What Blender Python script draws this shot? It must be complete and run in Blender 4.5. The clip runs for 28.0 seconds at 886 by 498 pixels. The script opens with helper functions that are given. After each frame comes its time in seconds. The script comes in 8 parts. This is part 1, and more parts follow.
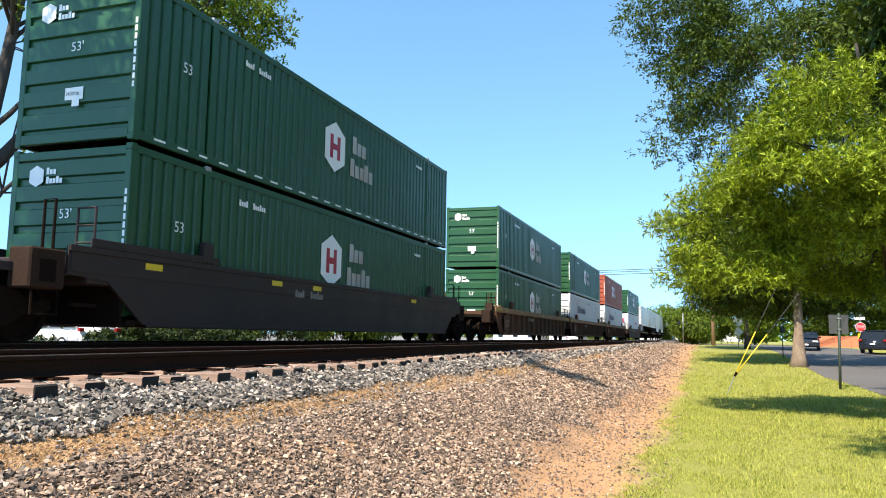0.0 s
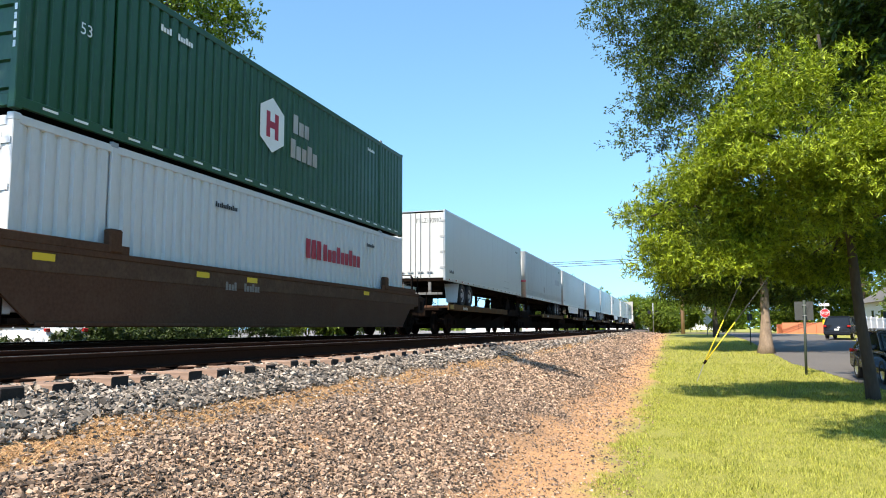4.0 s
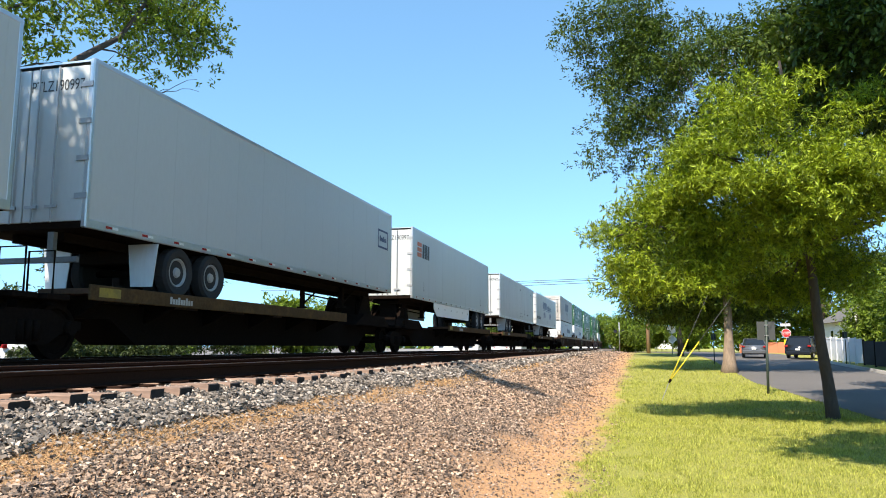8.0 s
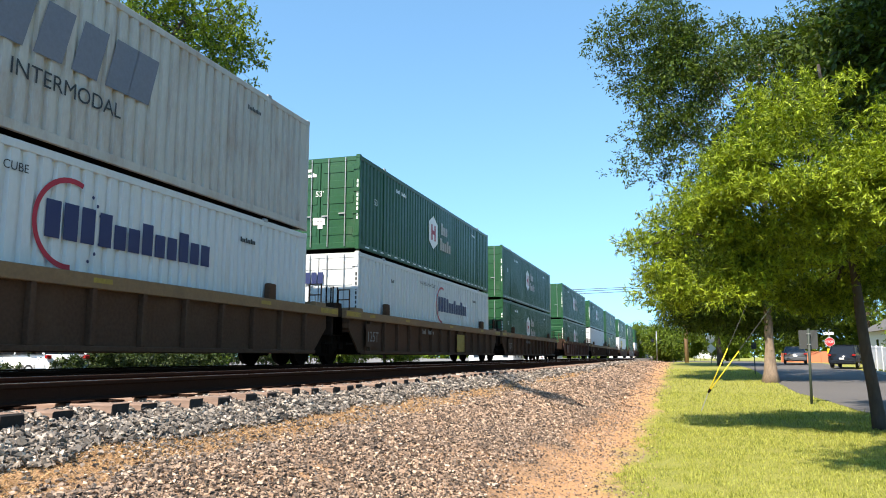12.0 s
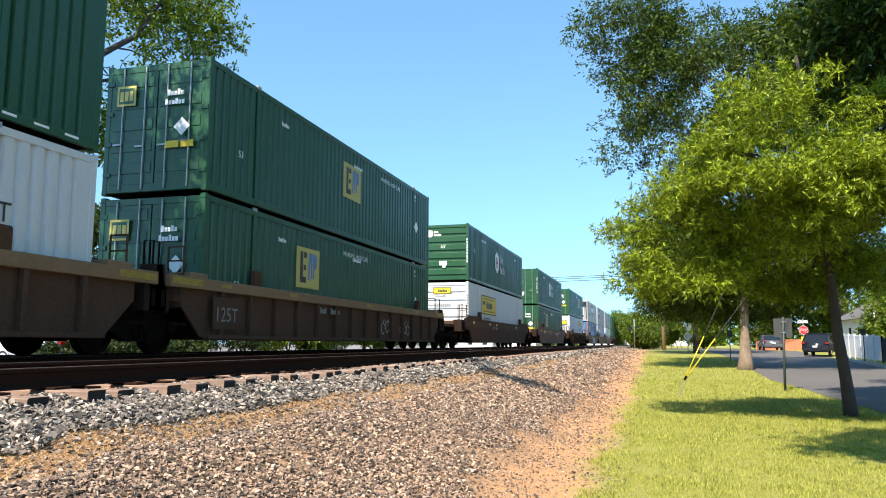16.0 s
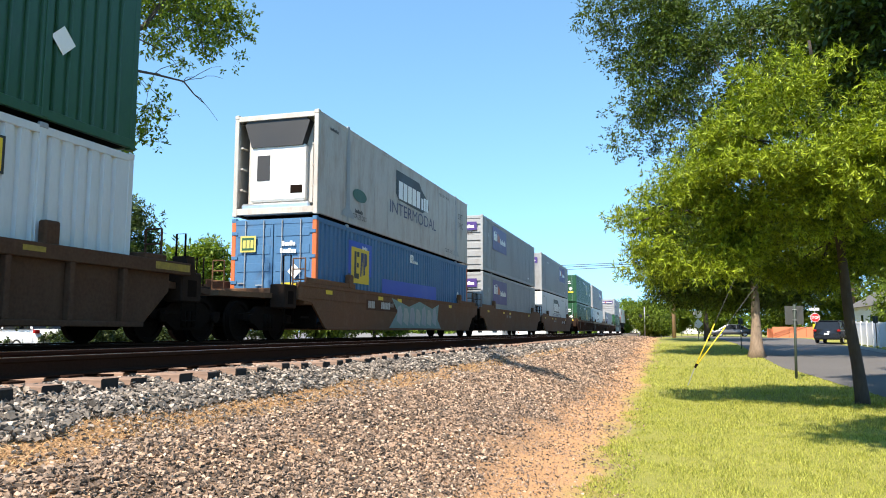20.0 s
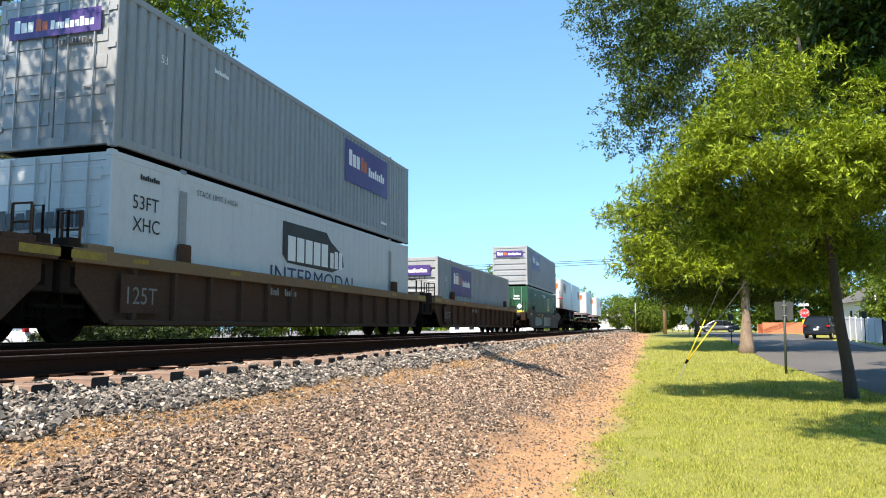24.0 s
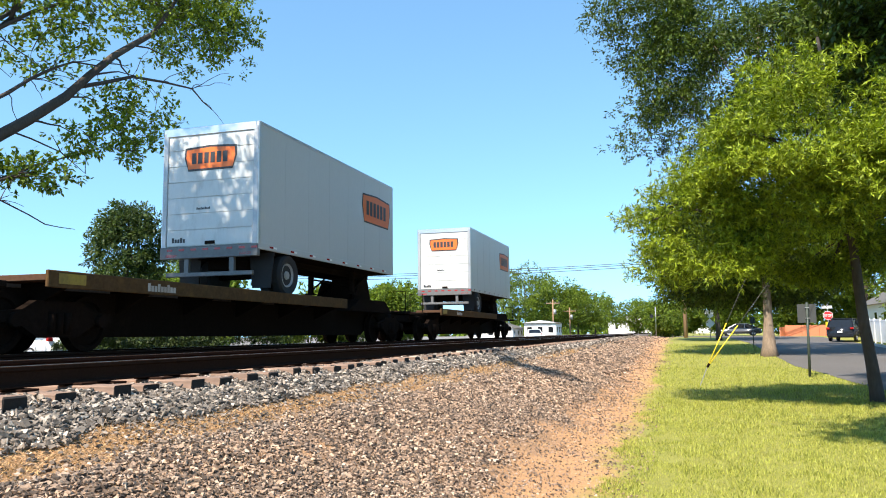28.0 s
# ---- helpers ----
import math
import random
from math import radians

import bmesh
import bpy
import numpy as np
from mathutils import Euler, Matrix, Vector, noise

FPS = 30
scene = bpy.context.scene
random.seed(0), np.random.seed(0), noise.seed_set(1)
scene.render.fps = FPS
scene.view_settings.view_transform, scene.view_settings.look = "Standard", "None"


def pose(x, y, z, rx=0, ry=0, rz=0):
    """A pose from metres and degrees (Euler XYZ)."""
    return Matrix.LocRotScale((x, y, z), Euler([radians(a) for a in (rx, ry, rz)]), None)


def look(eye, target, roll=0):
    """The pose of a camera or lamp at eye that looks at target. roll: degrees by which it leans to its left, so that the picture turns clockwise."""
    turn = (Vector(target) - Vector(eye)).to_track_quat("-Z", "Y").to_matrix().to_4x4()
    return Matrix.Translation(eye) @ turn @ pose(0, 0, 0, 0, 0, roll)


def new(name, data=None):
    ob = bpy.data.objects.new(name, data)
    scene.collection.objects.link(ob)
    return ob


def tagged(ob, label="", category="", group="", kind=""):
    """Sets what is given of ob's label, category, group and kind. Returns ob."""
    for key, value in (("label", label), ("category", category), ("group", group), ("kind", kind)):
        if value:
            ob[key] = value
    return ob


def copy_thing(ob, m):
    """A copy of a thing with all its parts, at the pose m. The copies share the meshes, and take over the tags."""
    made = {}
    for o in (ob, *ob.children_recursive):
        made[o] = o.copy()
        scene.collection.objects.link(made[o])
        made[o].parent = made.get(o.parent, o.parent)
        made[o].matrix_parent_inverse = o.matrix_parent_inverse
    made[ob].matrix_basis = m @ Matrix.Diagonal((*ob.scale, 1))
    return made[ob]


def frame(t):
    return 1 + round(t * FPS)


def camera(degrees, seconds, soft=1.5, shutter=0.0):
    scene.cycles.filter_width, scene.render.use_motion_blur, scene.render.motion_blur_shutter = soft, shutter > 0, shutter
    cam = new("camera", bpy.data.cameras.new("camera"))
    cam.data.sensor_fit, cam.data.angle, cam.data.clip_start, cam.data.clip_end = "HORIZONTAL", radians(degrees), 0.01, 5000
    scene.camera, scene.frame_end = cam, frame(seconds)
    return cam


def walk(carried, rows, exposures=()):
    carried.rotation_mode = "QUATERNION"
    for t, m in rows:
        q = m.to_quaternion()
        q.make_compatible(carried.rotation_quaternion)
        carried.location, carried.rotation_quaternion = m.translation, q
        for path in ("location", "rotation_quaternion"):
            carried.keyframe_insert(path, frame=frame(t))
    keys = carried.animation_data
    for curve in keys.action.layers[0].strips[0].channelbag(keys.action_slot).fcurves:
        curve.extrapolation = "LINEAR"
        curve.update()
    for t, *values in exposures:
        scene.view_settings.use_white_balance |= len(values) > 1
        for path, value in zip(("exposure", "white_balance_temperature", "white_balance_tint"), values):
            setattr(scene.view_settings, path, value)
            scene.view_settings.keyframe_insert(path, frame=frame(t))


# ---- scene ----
# The camera is hand held at one spot beside the line and turns a little; rows: seconds, yaw, pitch, roll.
EYE = (0.0, 0.0, 1.65)
PATH = [
    (0.0, 19.02, 6.52, -0.94), (0.5, 19.67, 6.63, -0.87), (1.0, 20.17, 6.62, -0.98),
    (1.5, 20.29, 6.47, -1.00), (2.0, 19.88, 6.29, -0.84), (2.5, 19.12, 6.12, -0.61),
    (3.0, 18.31, 6.01, -0.27), (3.5, 17.55, 6.03, 0.01), (5.5, 15.71, 6.02, 0.03),
    (6.0, 15.20, 6.12, 0.07), (6.5, 14.91, 6.33, 0.15), (7.0, 14.70, 6.65, 0.11),
    (7.5, 14.58, 7.03, 0.00), (8.0, 14.53, 7.40, -0.13), (8.5, 14.58, 7.70, -0.23),
    (9.0, 15.02, 7.87, -0.34), (9.5, 15.83, 7.91, -0.45), (10.0, 16.69, 7.99, -0.62),
    (10.5, 17.41, 8.14, -0.67), (11.0, 17.68, 8.31, -0.54), (11.5, 17.54, 8.33, -0.30),
    (12.0, 17.16, 8.13, -0.03), (12.5, 16.81, 7.84, 0.06), (13.0, 16.51, 7.58, 0.04),
    (13.5, 16.32, 7.39, -0.20), (15.5, 15.71, 7.20, -0.19), (16.0, 15.61, 7.16, -0.17),
    (16.5, 15.60, 7.04, -0.19), (17.0, 15.63, 6.93, -0.23), (17.5, 15.62, 6.83, -0.25),
    (18.0, 15.57, 6.73, -0.20), (18.5, 15.52, 6.61, -0.24), (19.0, 15.62, 6.47, -0.19),
    (19.5, 15.93, 6.32, -0.15), (20.0, 16.36, 6.26, -0.09), (20.5, 16.78, 6.31, 0.07),
    (22.5, 17.17, 6.66, 0.39), (23.0, 16.78, 6.38, 0.32), (23.5, 16.23, 6.15, 0.24),
    (24.0, 15.73, 6.04, 0.16), (24.5, 15.44, 6.14, 0.16), (25.0, 15.29, 6.31, 0.23),
    (25.5, 15.19, 6.45, 0.41), (26.0, 15.15, 6.45, 0.45), (26.5, 15.13, 6.39, 0.52),
    (27.0, 15.28, 6.37, 0.60), (27.5, 15.63, 6.38, 0.67), (28.0, 17.16, 6.48, 0.64),
]
cam = camera(60.95, 28.0, soft=1.0)
walk(cam, [(t, pose(*EYE, 90 + p, r, y)) for t, y, p, r in PATH])

# ---- light ----
SUN_AZ, SUN_EL = 197.0, 49.0
world = bpy.data.worlds.new("sky")
scene.world = world
world.use_nodes = True
wn = world.node_tree
sky = wn.nodes.new("ShaderNodeTexSky")
sky.sky_type = "NISHITA"
sky.sun_disc = False
sky.sun_elevation, sky.sun_rotation = radians(SUN_EL), radians(SUN_AZ)
sky.air_density, sky.dust_density, sky.ozone_density = 0.9, 0.0, 0.6
sky.altitude = 300
# an even, clear sky: its pale horizon lies a little lower than the model's
sky_co = wn.nodes.new("ShaderNodeTexCoord")
sky_up = wn.nodes.new("ShaderNodeVectorMath")
sky_up.operation = "ADD"
sky_up.inputs[1].default_value = (0.0, 0.0, 0.18)
sky_unit = wn.nodes.new("ShaderNodeVectorMath")
sky_unit.operation = "NORMALIZE"
wn.links.new(sky_co.outputs["Generated"], sky_up.inputs[0])
wn.links.new(sky_up.outputs[0], sky_unit.inputs[0])
wn.links.new(sky_unit.outputs[0], sky.inputs[0])
sky_tint = wn.nodes.new("ShaderNodeMix")
sky_tint.data_type, sky_tint.blend_type = "RGBA", "MULTIPLY"
sky_tint.inputs[0].default_value = 1.0
sky_tint.inputs[7].default_value = (0.82, 1.06, 1.03, 1.0)
wn.links.new(sky.outputs[0], sky_tint.inputs[6])
wn.nodes["Background"].inputs[1].default_value = 0.166
wn.links.new(sky_tint.outputs[2], wn.nodes["Background"].inputs[0])
sun_dir = Vector((math.sin(radians(SUN_AZ)) * math.cos(radians(SUN_EL)), math.cos(radians(SUN_AZ)) * math.cos(radians(SUN_EL)), math.sin(radians(SUN_EL))))
sun = new("sun", bpy.data.lights.new("sun", "SUN"))
sun.data.energy, sun.data.angle, sun.data.color = 5.0, radians(0.55), (1.0, 0.885, 0.735)
sun.matrix_world = look(sun_dir * 200, (0, 0, 0))
scene.view_settings.exposure = 1.12

# ---- plan ----
RAIL = 1.43                 # top of the rails
FACE = -8.92                # near faces of the train's boxes
BOX_W, BOX_L, BOX_H = 2.591, 16.154, 2.896
FAR_X = FACE - BOX_W / 2    # middle of the track that carries the train
NEAR_X = FAR_X + 4.27       # middle of the empty track
SPEED = 22.134


def rise(y):
    """The lawn and the street climb gently to the level crossing."""
    return 0.021 * min(max(0.0, y - 26.0), 50.0)


PROFILE = [(-400, 0.6), (-40, 0.7), (-17, 0.75), (-14.6, 0.95), (-12.8, 1.17), (-4.85, 1.17), (-4.62, 1.11), (-4.35, 1.08), (-3.75, 0.86), (-3.2, 0.74), (-2.4, 0.46), (-1.7, 0.17), (-1.1, 0.03), (-0.6, 0.0), (600, 0.0)]


def ground_z(x, y):
    for (x0, z0), (x1, z1) in zip(PROFILE, PROFILE[1:]):
        if x <= x1:
            z = z0 + (z1 - z0) * (x - x0) / (x1 - x0)
            break
    else:
        z = 0.0
    g = rise(y)
    if x > -4.85:
        return g + z * (1.17 - g) / 1.17
    return z


def ground_bump(x, y):
    """The unevenness of the bank and the lawn."""
    if -5 < x < 0 and y < 60:
        return 0.045 * noise.noise((x * 1.3, y * 0.9, 3.1)) * (1 if x > -4.5 else 0.3)
    if 0 <= x < 3.4 and y < 60:
        return 0.025 * noise.noise((x * 0.6, y * 0.5, 7.0))
    return 0.0

# ---- materials ----
def node_mat(name):
    m = bpy.data.materials.new(name)
    m.use_nodes = True
    nt = m.node_tree
    return m, nt, nt.nodes["Principled BSDF"]


def noise_node(nt, scale, detail=4.0, coord=None, rough=0.55):
    n = nt.nodes.new("ShaderNodeTexNoise")
    n.inputs["Scale"].default_value, n.inputs["Detail"].default_value, n.inputs["Roughness"].default_value = scale, detail, rough
    if coord is not None:
        nt.links.new(coord, n.inputs["Vector"])
    return n


def ramp(nt, src, stops):
    r = nt.nodes.new("ShaderNodeValToRGB")
    while len(r.color_ramp.elements) > 1:
        r.color_ramp.elements.remove(r.color_ramp.elements[-1])
    r.color_ramp.elements[0].position, r.color_ramp.elements[0].color = stops[0][0], (*stops[0][1], 1)
    for p, c in stops[1:]:
        r.color_ramp.elements.new(p).color = (*c, 1)
    nt.links.new(src, r.inputs[0])
    return r


def mix(nt, fac, a, b, how="MIX"):
    n = nt.nodes.new("ShaderNodeMix")
    n.data_type, n.blend_type = "RGBA", how
    for sock, v in ((n.inputs[0], fac), (n.inputs[6], a), (n.inputs[7], b)):
        if isinstance(v, bpy.types.NodeSocket):
            nt.links.new(v, sock)
        elif isinstance(v, tuple):
            sock.default_value = (*v, 1)
        else:
            sock.default_value = v
    return n.outputs[2]


def bump(nt, bsdf, height, strength, distance=0.02):
    b = nt.nodes.new("ShaderNodeBump")
    b.inputs["Strength"].default_value, b.inputs["Distance"].default_value = strength, distance
    nt.links.new(height, b.inputs["Height"])
    nt.links.new(b.outputs[0], bsdf.inputs["Normal"])


def shade(c, k):
    return tuple(min(1.0, v * k) for v in c)


def surf(name, col, rough=0.55, metal=0.0, var=0.18, big=0.7, fine=18.0, relief=0.12, stain=None, stain_amount=0.0, stretch=(1, 1, 1), spec=0.5):
    """A worn surface: large and fine variation of the colour, patchy gloss, fine relief and, where given, stains of their own colour."""
    m, nt, b = node_mat(name)
    tc = nt.nodes.new("ShaderNodeTexCoord")
    mp = nt.nodes.new("ShaderNodeMapping")
    mp.inputs["Scale"].default_value = stretch
    nt.links.new(tc.outputs["Object"], mp.inputs[0])
    n1, n2 = noise_node(nt, big, 5, mp.outputs[0]), noise_node(nt, fine, 4, mp.outputs[0])
    c = mix(nt, n1.outputs[0], shade(col, 1 - var), shade(col, 1 + var))
    c = mix(nt, 0.35, c, ramp(nt, n2.outputs[0], [(0.3, shade(col, 1 - 1.6 * var)), (0.7, shade(col, 1 + var))]).outputs[0])
    if stain:
        n3 = noise_node(nt, big * 2.3, 8, mp.outputs[0], 0.7)
        f = ramp(nt, n3.outputs[0], [(0.62 - 0.25 * stain_amount, (0, 0, 0)), (0.72, (stain_amount,) * 3)])
        c = mix(nt, f.outputs[0], c, stain)
    nt.links.new(c, b.inputs["Base Color"])
    nt.links.new(ramp(nt, n1.outputs[0], [(0.3, (rough * 0.85,) * 3), (0.7, (min(1, rough * 1.15),) * 3)]).outputs[0], b.inputs["Roughness"])
    b.inputs["Metallic"].default_value = metal
    b.inputs["Specular IOR Level"].default_value = spec
    if relief:
        bump(nt, b, n2.outputs[0], relief, 0.01)
    return m


def leaf_mat(name, dark, light, back=0.35):
    m, nt, b = node_mat(name)
    geo = nt.nodes.new("ShaderNodeNewGeometry")
    c = ramp(nt, geo.outputs["Random Per Island"], [(0.0, dark), (0.6, light), (1.0, shade(light, 1.35))])
    nt.links.new(c.outputs[0], b.inputs["Base Color"])
    b.inputs["Roughness"].default_value = 0.55
    b.inputs["Specular IOR Level"].default_value = 0.3
    tr = nt.nodes.new("ShaderNodeBsdfTranslucent")
    tint = mix(nt, 1.0, c.outputs[0], (1.0, 1.0, 0.35), "MULTIPLY")
    nt.links.new(tint, tr.inputs[0])
    ms = nt.nodes.new("ShaderNodeMixShader")
    ms.inputs[0].default_value = back
    out = nt.nodes["Material Output"]
    nt.links.new(b.outputs[0], ms.inputs[1])
    nt.links.new(tr.outputs[0], ms.inputs[2])
    nt.links.new(ms.outputs[0], out.inputs[0])
    return m


def stone_mat():
    """Cool grey stone on the shoulder, dusty tan stone below it."""
    m, nt, b = node_mat("ballast_stone")
    geo = nt.nodes.new("ShaderNodeNewGeometry")
    tc = nt.nodes.new("ShaderNodeTexCoord")
    sep = nt.nodes.new("ShaderNodeSeparateXYZ")
    nt.links.new(tc.outputs["Object"], sep.inputs[0])
    pick = geo.outputs["Random Per Island"]
    grey = ramp(nt, pick, [(0.0, (0.035, 0.033, 0.031)), (0.3, (0.115, 0.108, 0.10)), (0.6, (0.22, 0.205, 0.19)), (0.85, (0.34, 0.315, 0.285)), (1.0, (0.56, 0.53, 0.49))])
    tan = ramp(nt, pick, [(0.0, (0.035, 0.028, 0.024)), (0.3, (0.15, 0.111, 0.085)), (0.6, (0.30, 0.22, 0.166)), (0.85, (0.43, 0.31, 0.225)), (1.0, (0.62, 0.50, 0.40))])
    n = noise_node(nt, 60, 5, tc.outputs["Object"])
    n2 = noise_node(nt, 0.9, 3, tc.outputs["Object"])
    where = nt.nodes.new("ShaderNodeMapRange")
    where.inputs[1].default_value, where.inputs[2].default_value, where.inputs[3].default_value, where.inputs[4].default_value = -4.1, -3.4, 0.10, 0.95
    nt.links.new(sep.outputs[0], where.inputs[0])
    c = mix(nt, where.outputs[0], grey.outputs[0], tan.outputs[0])
    cc = mix(nt, 1.0, c, ramp(nt, n.outputs[0], [(0.3, (0.7, 0.7, 0.7)), (0.75, (1.15, 1.12, 1.08))]).outputs[0], "MULTIPLY")
    cc = mix(nt, 1.0, cc, ramp(nt, n2.outputs[0], [(0.35, (0.86, 0.84, 0.83)), (0.65, (1.15, 1.07, 0.99))]).outputs[0], "MULTIPLY")
    nt.links.new(cc, b.inputs["Base Color"])
    b.inputs["Roughness"].default_value = 0.85
    bump(nt, b, n.outputs[0], 0.4, 0.006)
    return m


def ground_mat():
    """Lawn, dirt path, straw and crushed stone, side by side across the line."""
    m, nt, b = node_mat("ground_cover")
    L = nt.links
    tc = nt.nodes.new("ShaderNodeTexCoord")
    sep = nt.nodes.new("ShaderNodeSeparateXYZ")
    L.new(tc.outputs["Object"], sep.inputs[0])
    n_big = noise_node(nt, 0.35, 4, tc.outputs["Object"])
    n_mid = noise_node(nt, 2.2, 6, tc.outputs["Object"], 0.65)
    n_fine = noise_node(nt, 30, 5, tc.outputs["Object"], 0.7)

    def math_node(op, a, c):
        k = nt.nodes.new("ShaderNodeMath")
        k.operation = op
        for s, v in ((k.inputs[0], a), (k.inputs[1], c)):
            if isinstance(v, bpy.types.NodeSocket):
                L.new(v, s)
            else:
                s.default_value = v
        return k.outputs[0]

    wobble = math_node("ADD", math_node("MULTIPLY", math_node("SUBTRACT", n_mid.outputs[0], 0.5), 1.1), math_node("MULTIPLY", math_node("SUBTRACT", n_big.outputs[0], 0.5), 0.9))
    wob_fine = math_node("MULTIPLY", math_node("SUBTRACT", n_fine.outputs[0], 0.5), 0.5)
    u = math_node("ADD", math_node("ADD", sep.outputs[0], wobble), wob_fine)

    def step(lo, hi):
        mr = nt.nodes.new("ShaderNodeMapRange")
        mr.inputs[1].default_value, mr.inputs[2].default_value = lo, hi
        L.new(u, mr.inputs[0])
        return mr.outputs[0]

    grass = mix(nt, n_mid.outputs[0], (0.155, 0.17, 0.032), (0.32, 0.315, 0.068))
    grass = mix(nt, 0.5, grass, ramp(nt, n_fine.outputs[0], [(0.3, (0.13, 0.145, 0.018)), (0.7, (0.42, 0.38, 0.08))]).outputs[0])
    dirt = mix(nt, n_mid.outputs[0], (0.42, 0.215, 0.095), (0.60, 0.34, 0.155))
    dirt = mix(nt, 0.4, dirt, ramp(nt, n_fine.outputs[0], [(0.3, (0.24, 0.125, 0.06)), (0.7, (0.60, 0.36, 0.18))]).outputs[0])
    vor = nt.nodes.new("ShaderNodeTexVoronoi")
    vor.inputs["Scale"].default_value = 42
    L.new(tc.outputs["Object"], vor.inputs["Vector"])
    # cells darken towards their edges: shade between stones is put into the colour
    stone = mix(nt, 1.0, ramp(nt, vor.outputs["Color"], [(0.1, (0.13, 0.085, 0.055)), (0.5, (0.29, 0.19, 0.125)), (0.9, (0.42, 0.285, 0.19))]).outputs[0], ramp(nt, vor.outputs["Distance"], [(0.3, (1.1, 1.1, 1.1)), (0.75, (0.45, 0.42, 0.4))]).outputs[0], "MULTIPLY")
    straw = mix(nt, n_fine.outputs[0], (0.28, 0.155, 0.07), (0.52, 0.32, 0.155))
    patch = ramp(nt, n_mid.outputs[0], [(0.54, (0, 0, 0)), (0.66, (0.75, 0.75, 0.75))])
    stone = mix(nt, patch.outputs[0], stone, dirt)
    c = mix(nt, step(-2.35, -1.55), stone, dirt)
    c = mix(nt, step(-1.15, -0.55), c, grass)
    # straw lies on the bench below the shoulder
    band = math_node("MULTIPLY", step(-4.3, -4.1), math_node("SUBTRACT", 1.0, step(-3.85, -3.6)))
    c = mix(nt, math_node("MULTIPLY", band, 0.75), c, straw)
    # beyond the line: rough grass and earth
    far = nt.nodes.new("ShaderNodeMapRange")
    far.inputs[1].default_value, far.inputs[2].default_value = -13.6, -15.5
    L.new(sep.outputs[0], far.inputs[0])
    c = mix(nt, far.outputs[0], c, mix(nt, n_mid.outputs[0], (0.06, 0.085, 0.02), (0.12, 0.12, 0.045)))
    # and then a pale gravelled yard
    yard = nt.nodes.new("ShaderNodeMapRange")
    yard.inputs[1].default_value, yard.inputs[2].default_value = -19.0, -20.5
    L.new(sep.outputs[0], yard.inputs[0])
    c = mix(nt, yard.outputs[0], c, mix(nt, n_mid.outputs[0], (0.15, 0.14, 0.13), (0.24, 0.225, 0.21)))
    L.new(c, b.inputs["Base Color"])
    b.inputs["Roughness"].default_value = 0.95
    h = math_node("ADD", n_fine.outputs[0], math_node("MULTIPLY", vor.outputs["Distance"], -0.8))
    bump(nt, b, h, 0.7, 0.03)
    return m


def asphalt_mat():
    m, nt, b = node_mat("asphalt")
    tc = nt.nodes.new("ShaderNodeTexCoord")
    n1, n2 = noise_node(nt, 0.25, 6, tc.outputs["Object"], 0.65), noise_node(nt, 60, 4, tc.outputs["Object"])
    c = mix(nt, n1.outputs[0], (0.065, 0.062, 0.063), (0.145, 0.135, 0.128))
    c = mix(nt, 0.4, c, ramp(nt, n2.outputs[0], [(0.3, (0.04, 0.038, 0.04)), (0.75, (0.20, 0.187, 0.175))]).outputs[0])
    nt.links.new(c, b.inputs["Base Color"])
    b.inputs["Roughness"].default_value = 0.85
    bump(nt, b, n2.outputs[0], 0.3, 0.006)
    return m


GREEN = surf("hub_green_paint", (0.010, 0.066, 0.021), 0.40, var=0.22, stain=(0.10, 0.12, 0.09), stain_amount=0.25, stretch=(1, 1, 0.35))
GREEN2 = surf("teal_green_paint", (0.012, 0.068, 0.026), 0.40, var=0.2, stain=(0.08, 0.11, 0.09), stain_amount=0.25, stretch=(1, 1, 0.35))
RED = surf("oxide_red_paint", (0.31, 0.065, 0.029), 0.5, var=0.16, stain=(0.17, 0.055, 0.035), stain_amount=0.5, stretch=(1, 1, 0.35))
WHITE = surf("white_container_paint", (0.54, 0.56, 0.57), 0.45, var=0.07, stain=(0.33, 0.25, 0.18), stain_amount=0.22, stretch=(1, 1, 0.3))
OLD_WHITE = surf("weathered_white_paint", (0.42, 0.41, 0.385), 0.55, var=0.12, stain=(0.22, 0.13, 0.08), stain_amount=0.6, stretch=(1, 1, 0.3))
TRAILER_W = surf("trailer_white_panel", (0.45, 0.47, 0.47), 0.38, var=0.05, big=0.4, relief=0.03, stain=(0.42, 0.40, 0.37), stain_amount=0.2, stretch=(1, 1, 0.3))
GREY = surf("grey_container_paint", (0.28, 0.29, 0.30), 0.5, var=0.14, stain=(0.14, 0.12, 0.10), stain_amount=0.4, stretch=(1, 1, 0.3))
BLUE = surf("blue_container_paint", (0.045, 0.13, 0.26), 0.5, var=0.15, stain=(0.16, 0.14, 0.13), stain_amount=0.3)
ORANGE = surf("orange_paint", (0.50, 0.115, 0.03), 0.5)
LOGO_ORANGE = surf("logo_orange", (0.64, 0.13, 0.012), 0.45, var=0.05)
LOGO_YELLOW = surf("logo_yellow", (0.66, 0.47, 0.02), 0.45, var=0.05)
FADED_YELLOW = surf("faded_yellow", (0.30, 0.205, 0.025), 0.6, var=0.3, stain=(0.08, 0.055, 0.03), stain_amount=0.6, big=2.0)
FADED_WHITE = surf("faded_white", (0.22, 0.20, 0.18), 0.7, var=0.3, stain=(0.07, 0.05, 0.04), stain_amount=0.6, big=3.0)
PALE_YELLOW = surf("pale_yellow_film", (0.47, 0.40, 0.10), 0.5, var=0.08)
LOGO_SKY = surf("logo_sky_blue", (0.10, 0.19, 0.36), 0.5, var=0.08)
LOGO_WHITE = surf("logo_white", (0.78, 0.79, 0.78), 0.45, var=0.05)
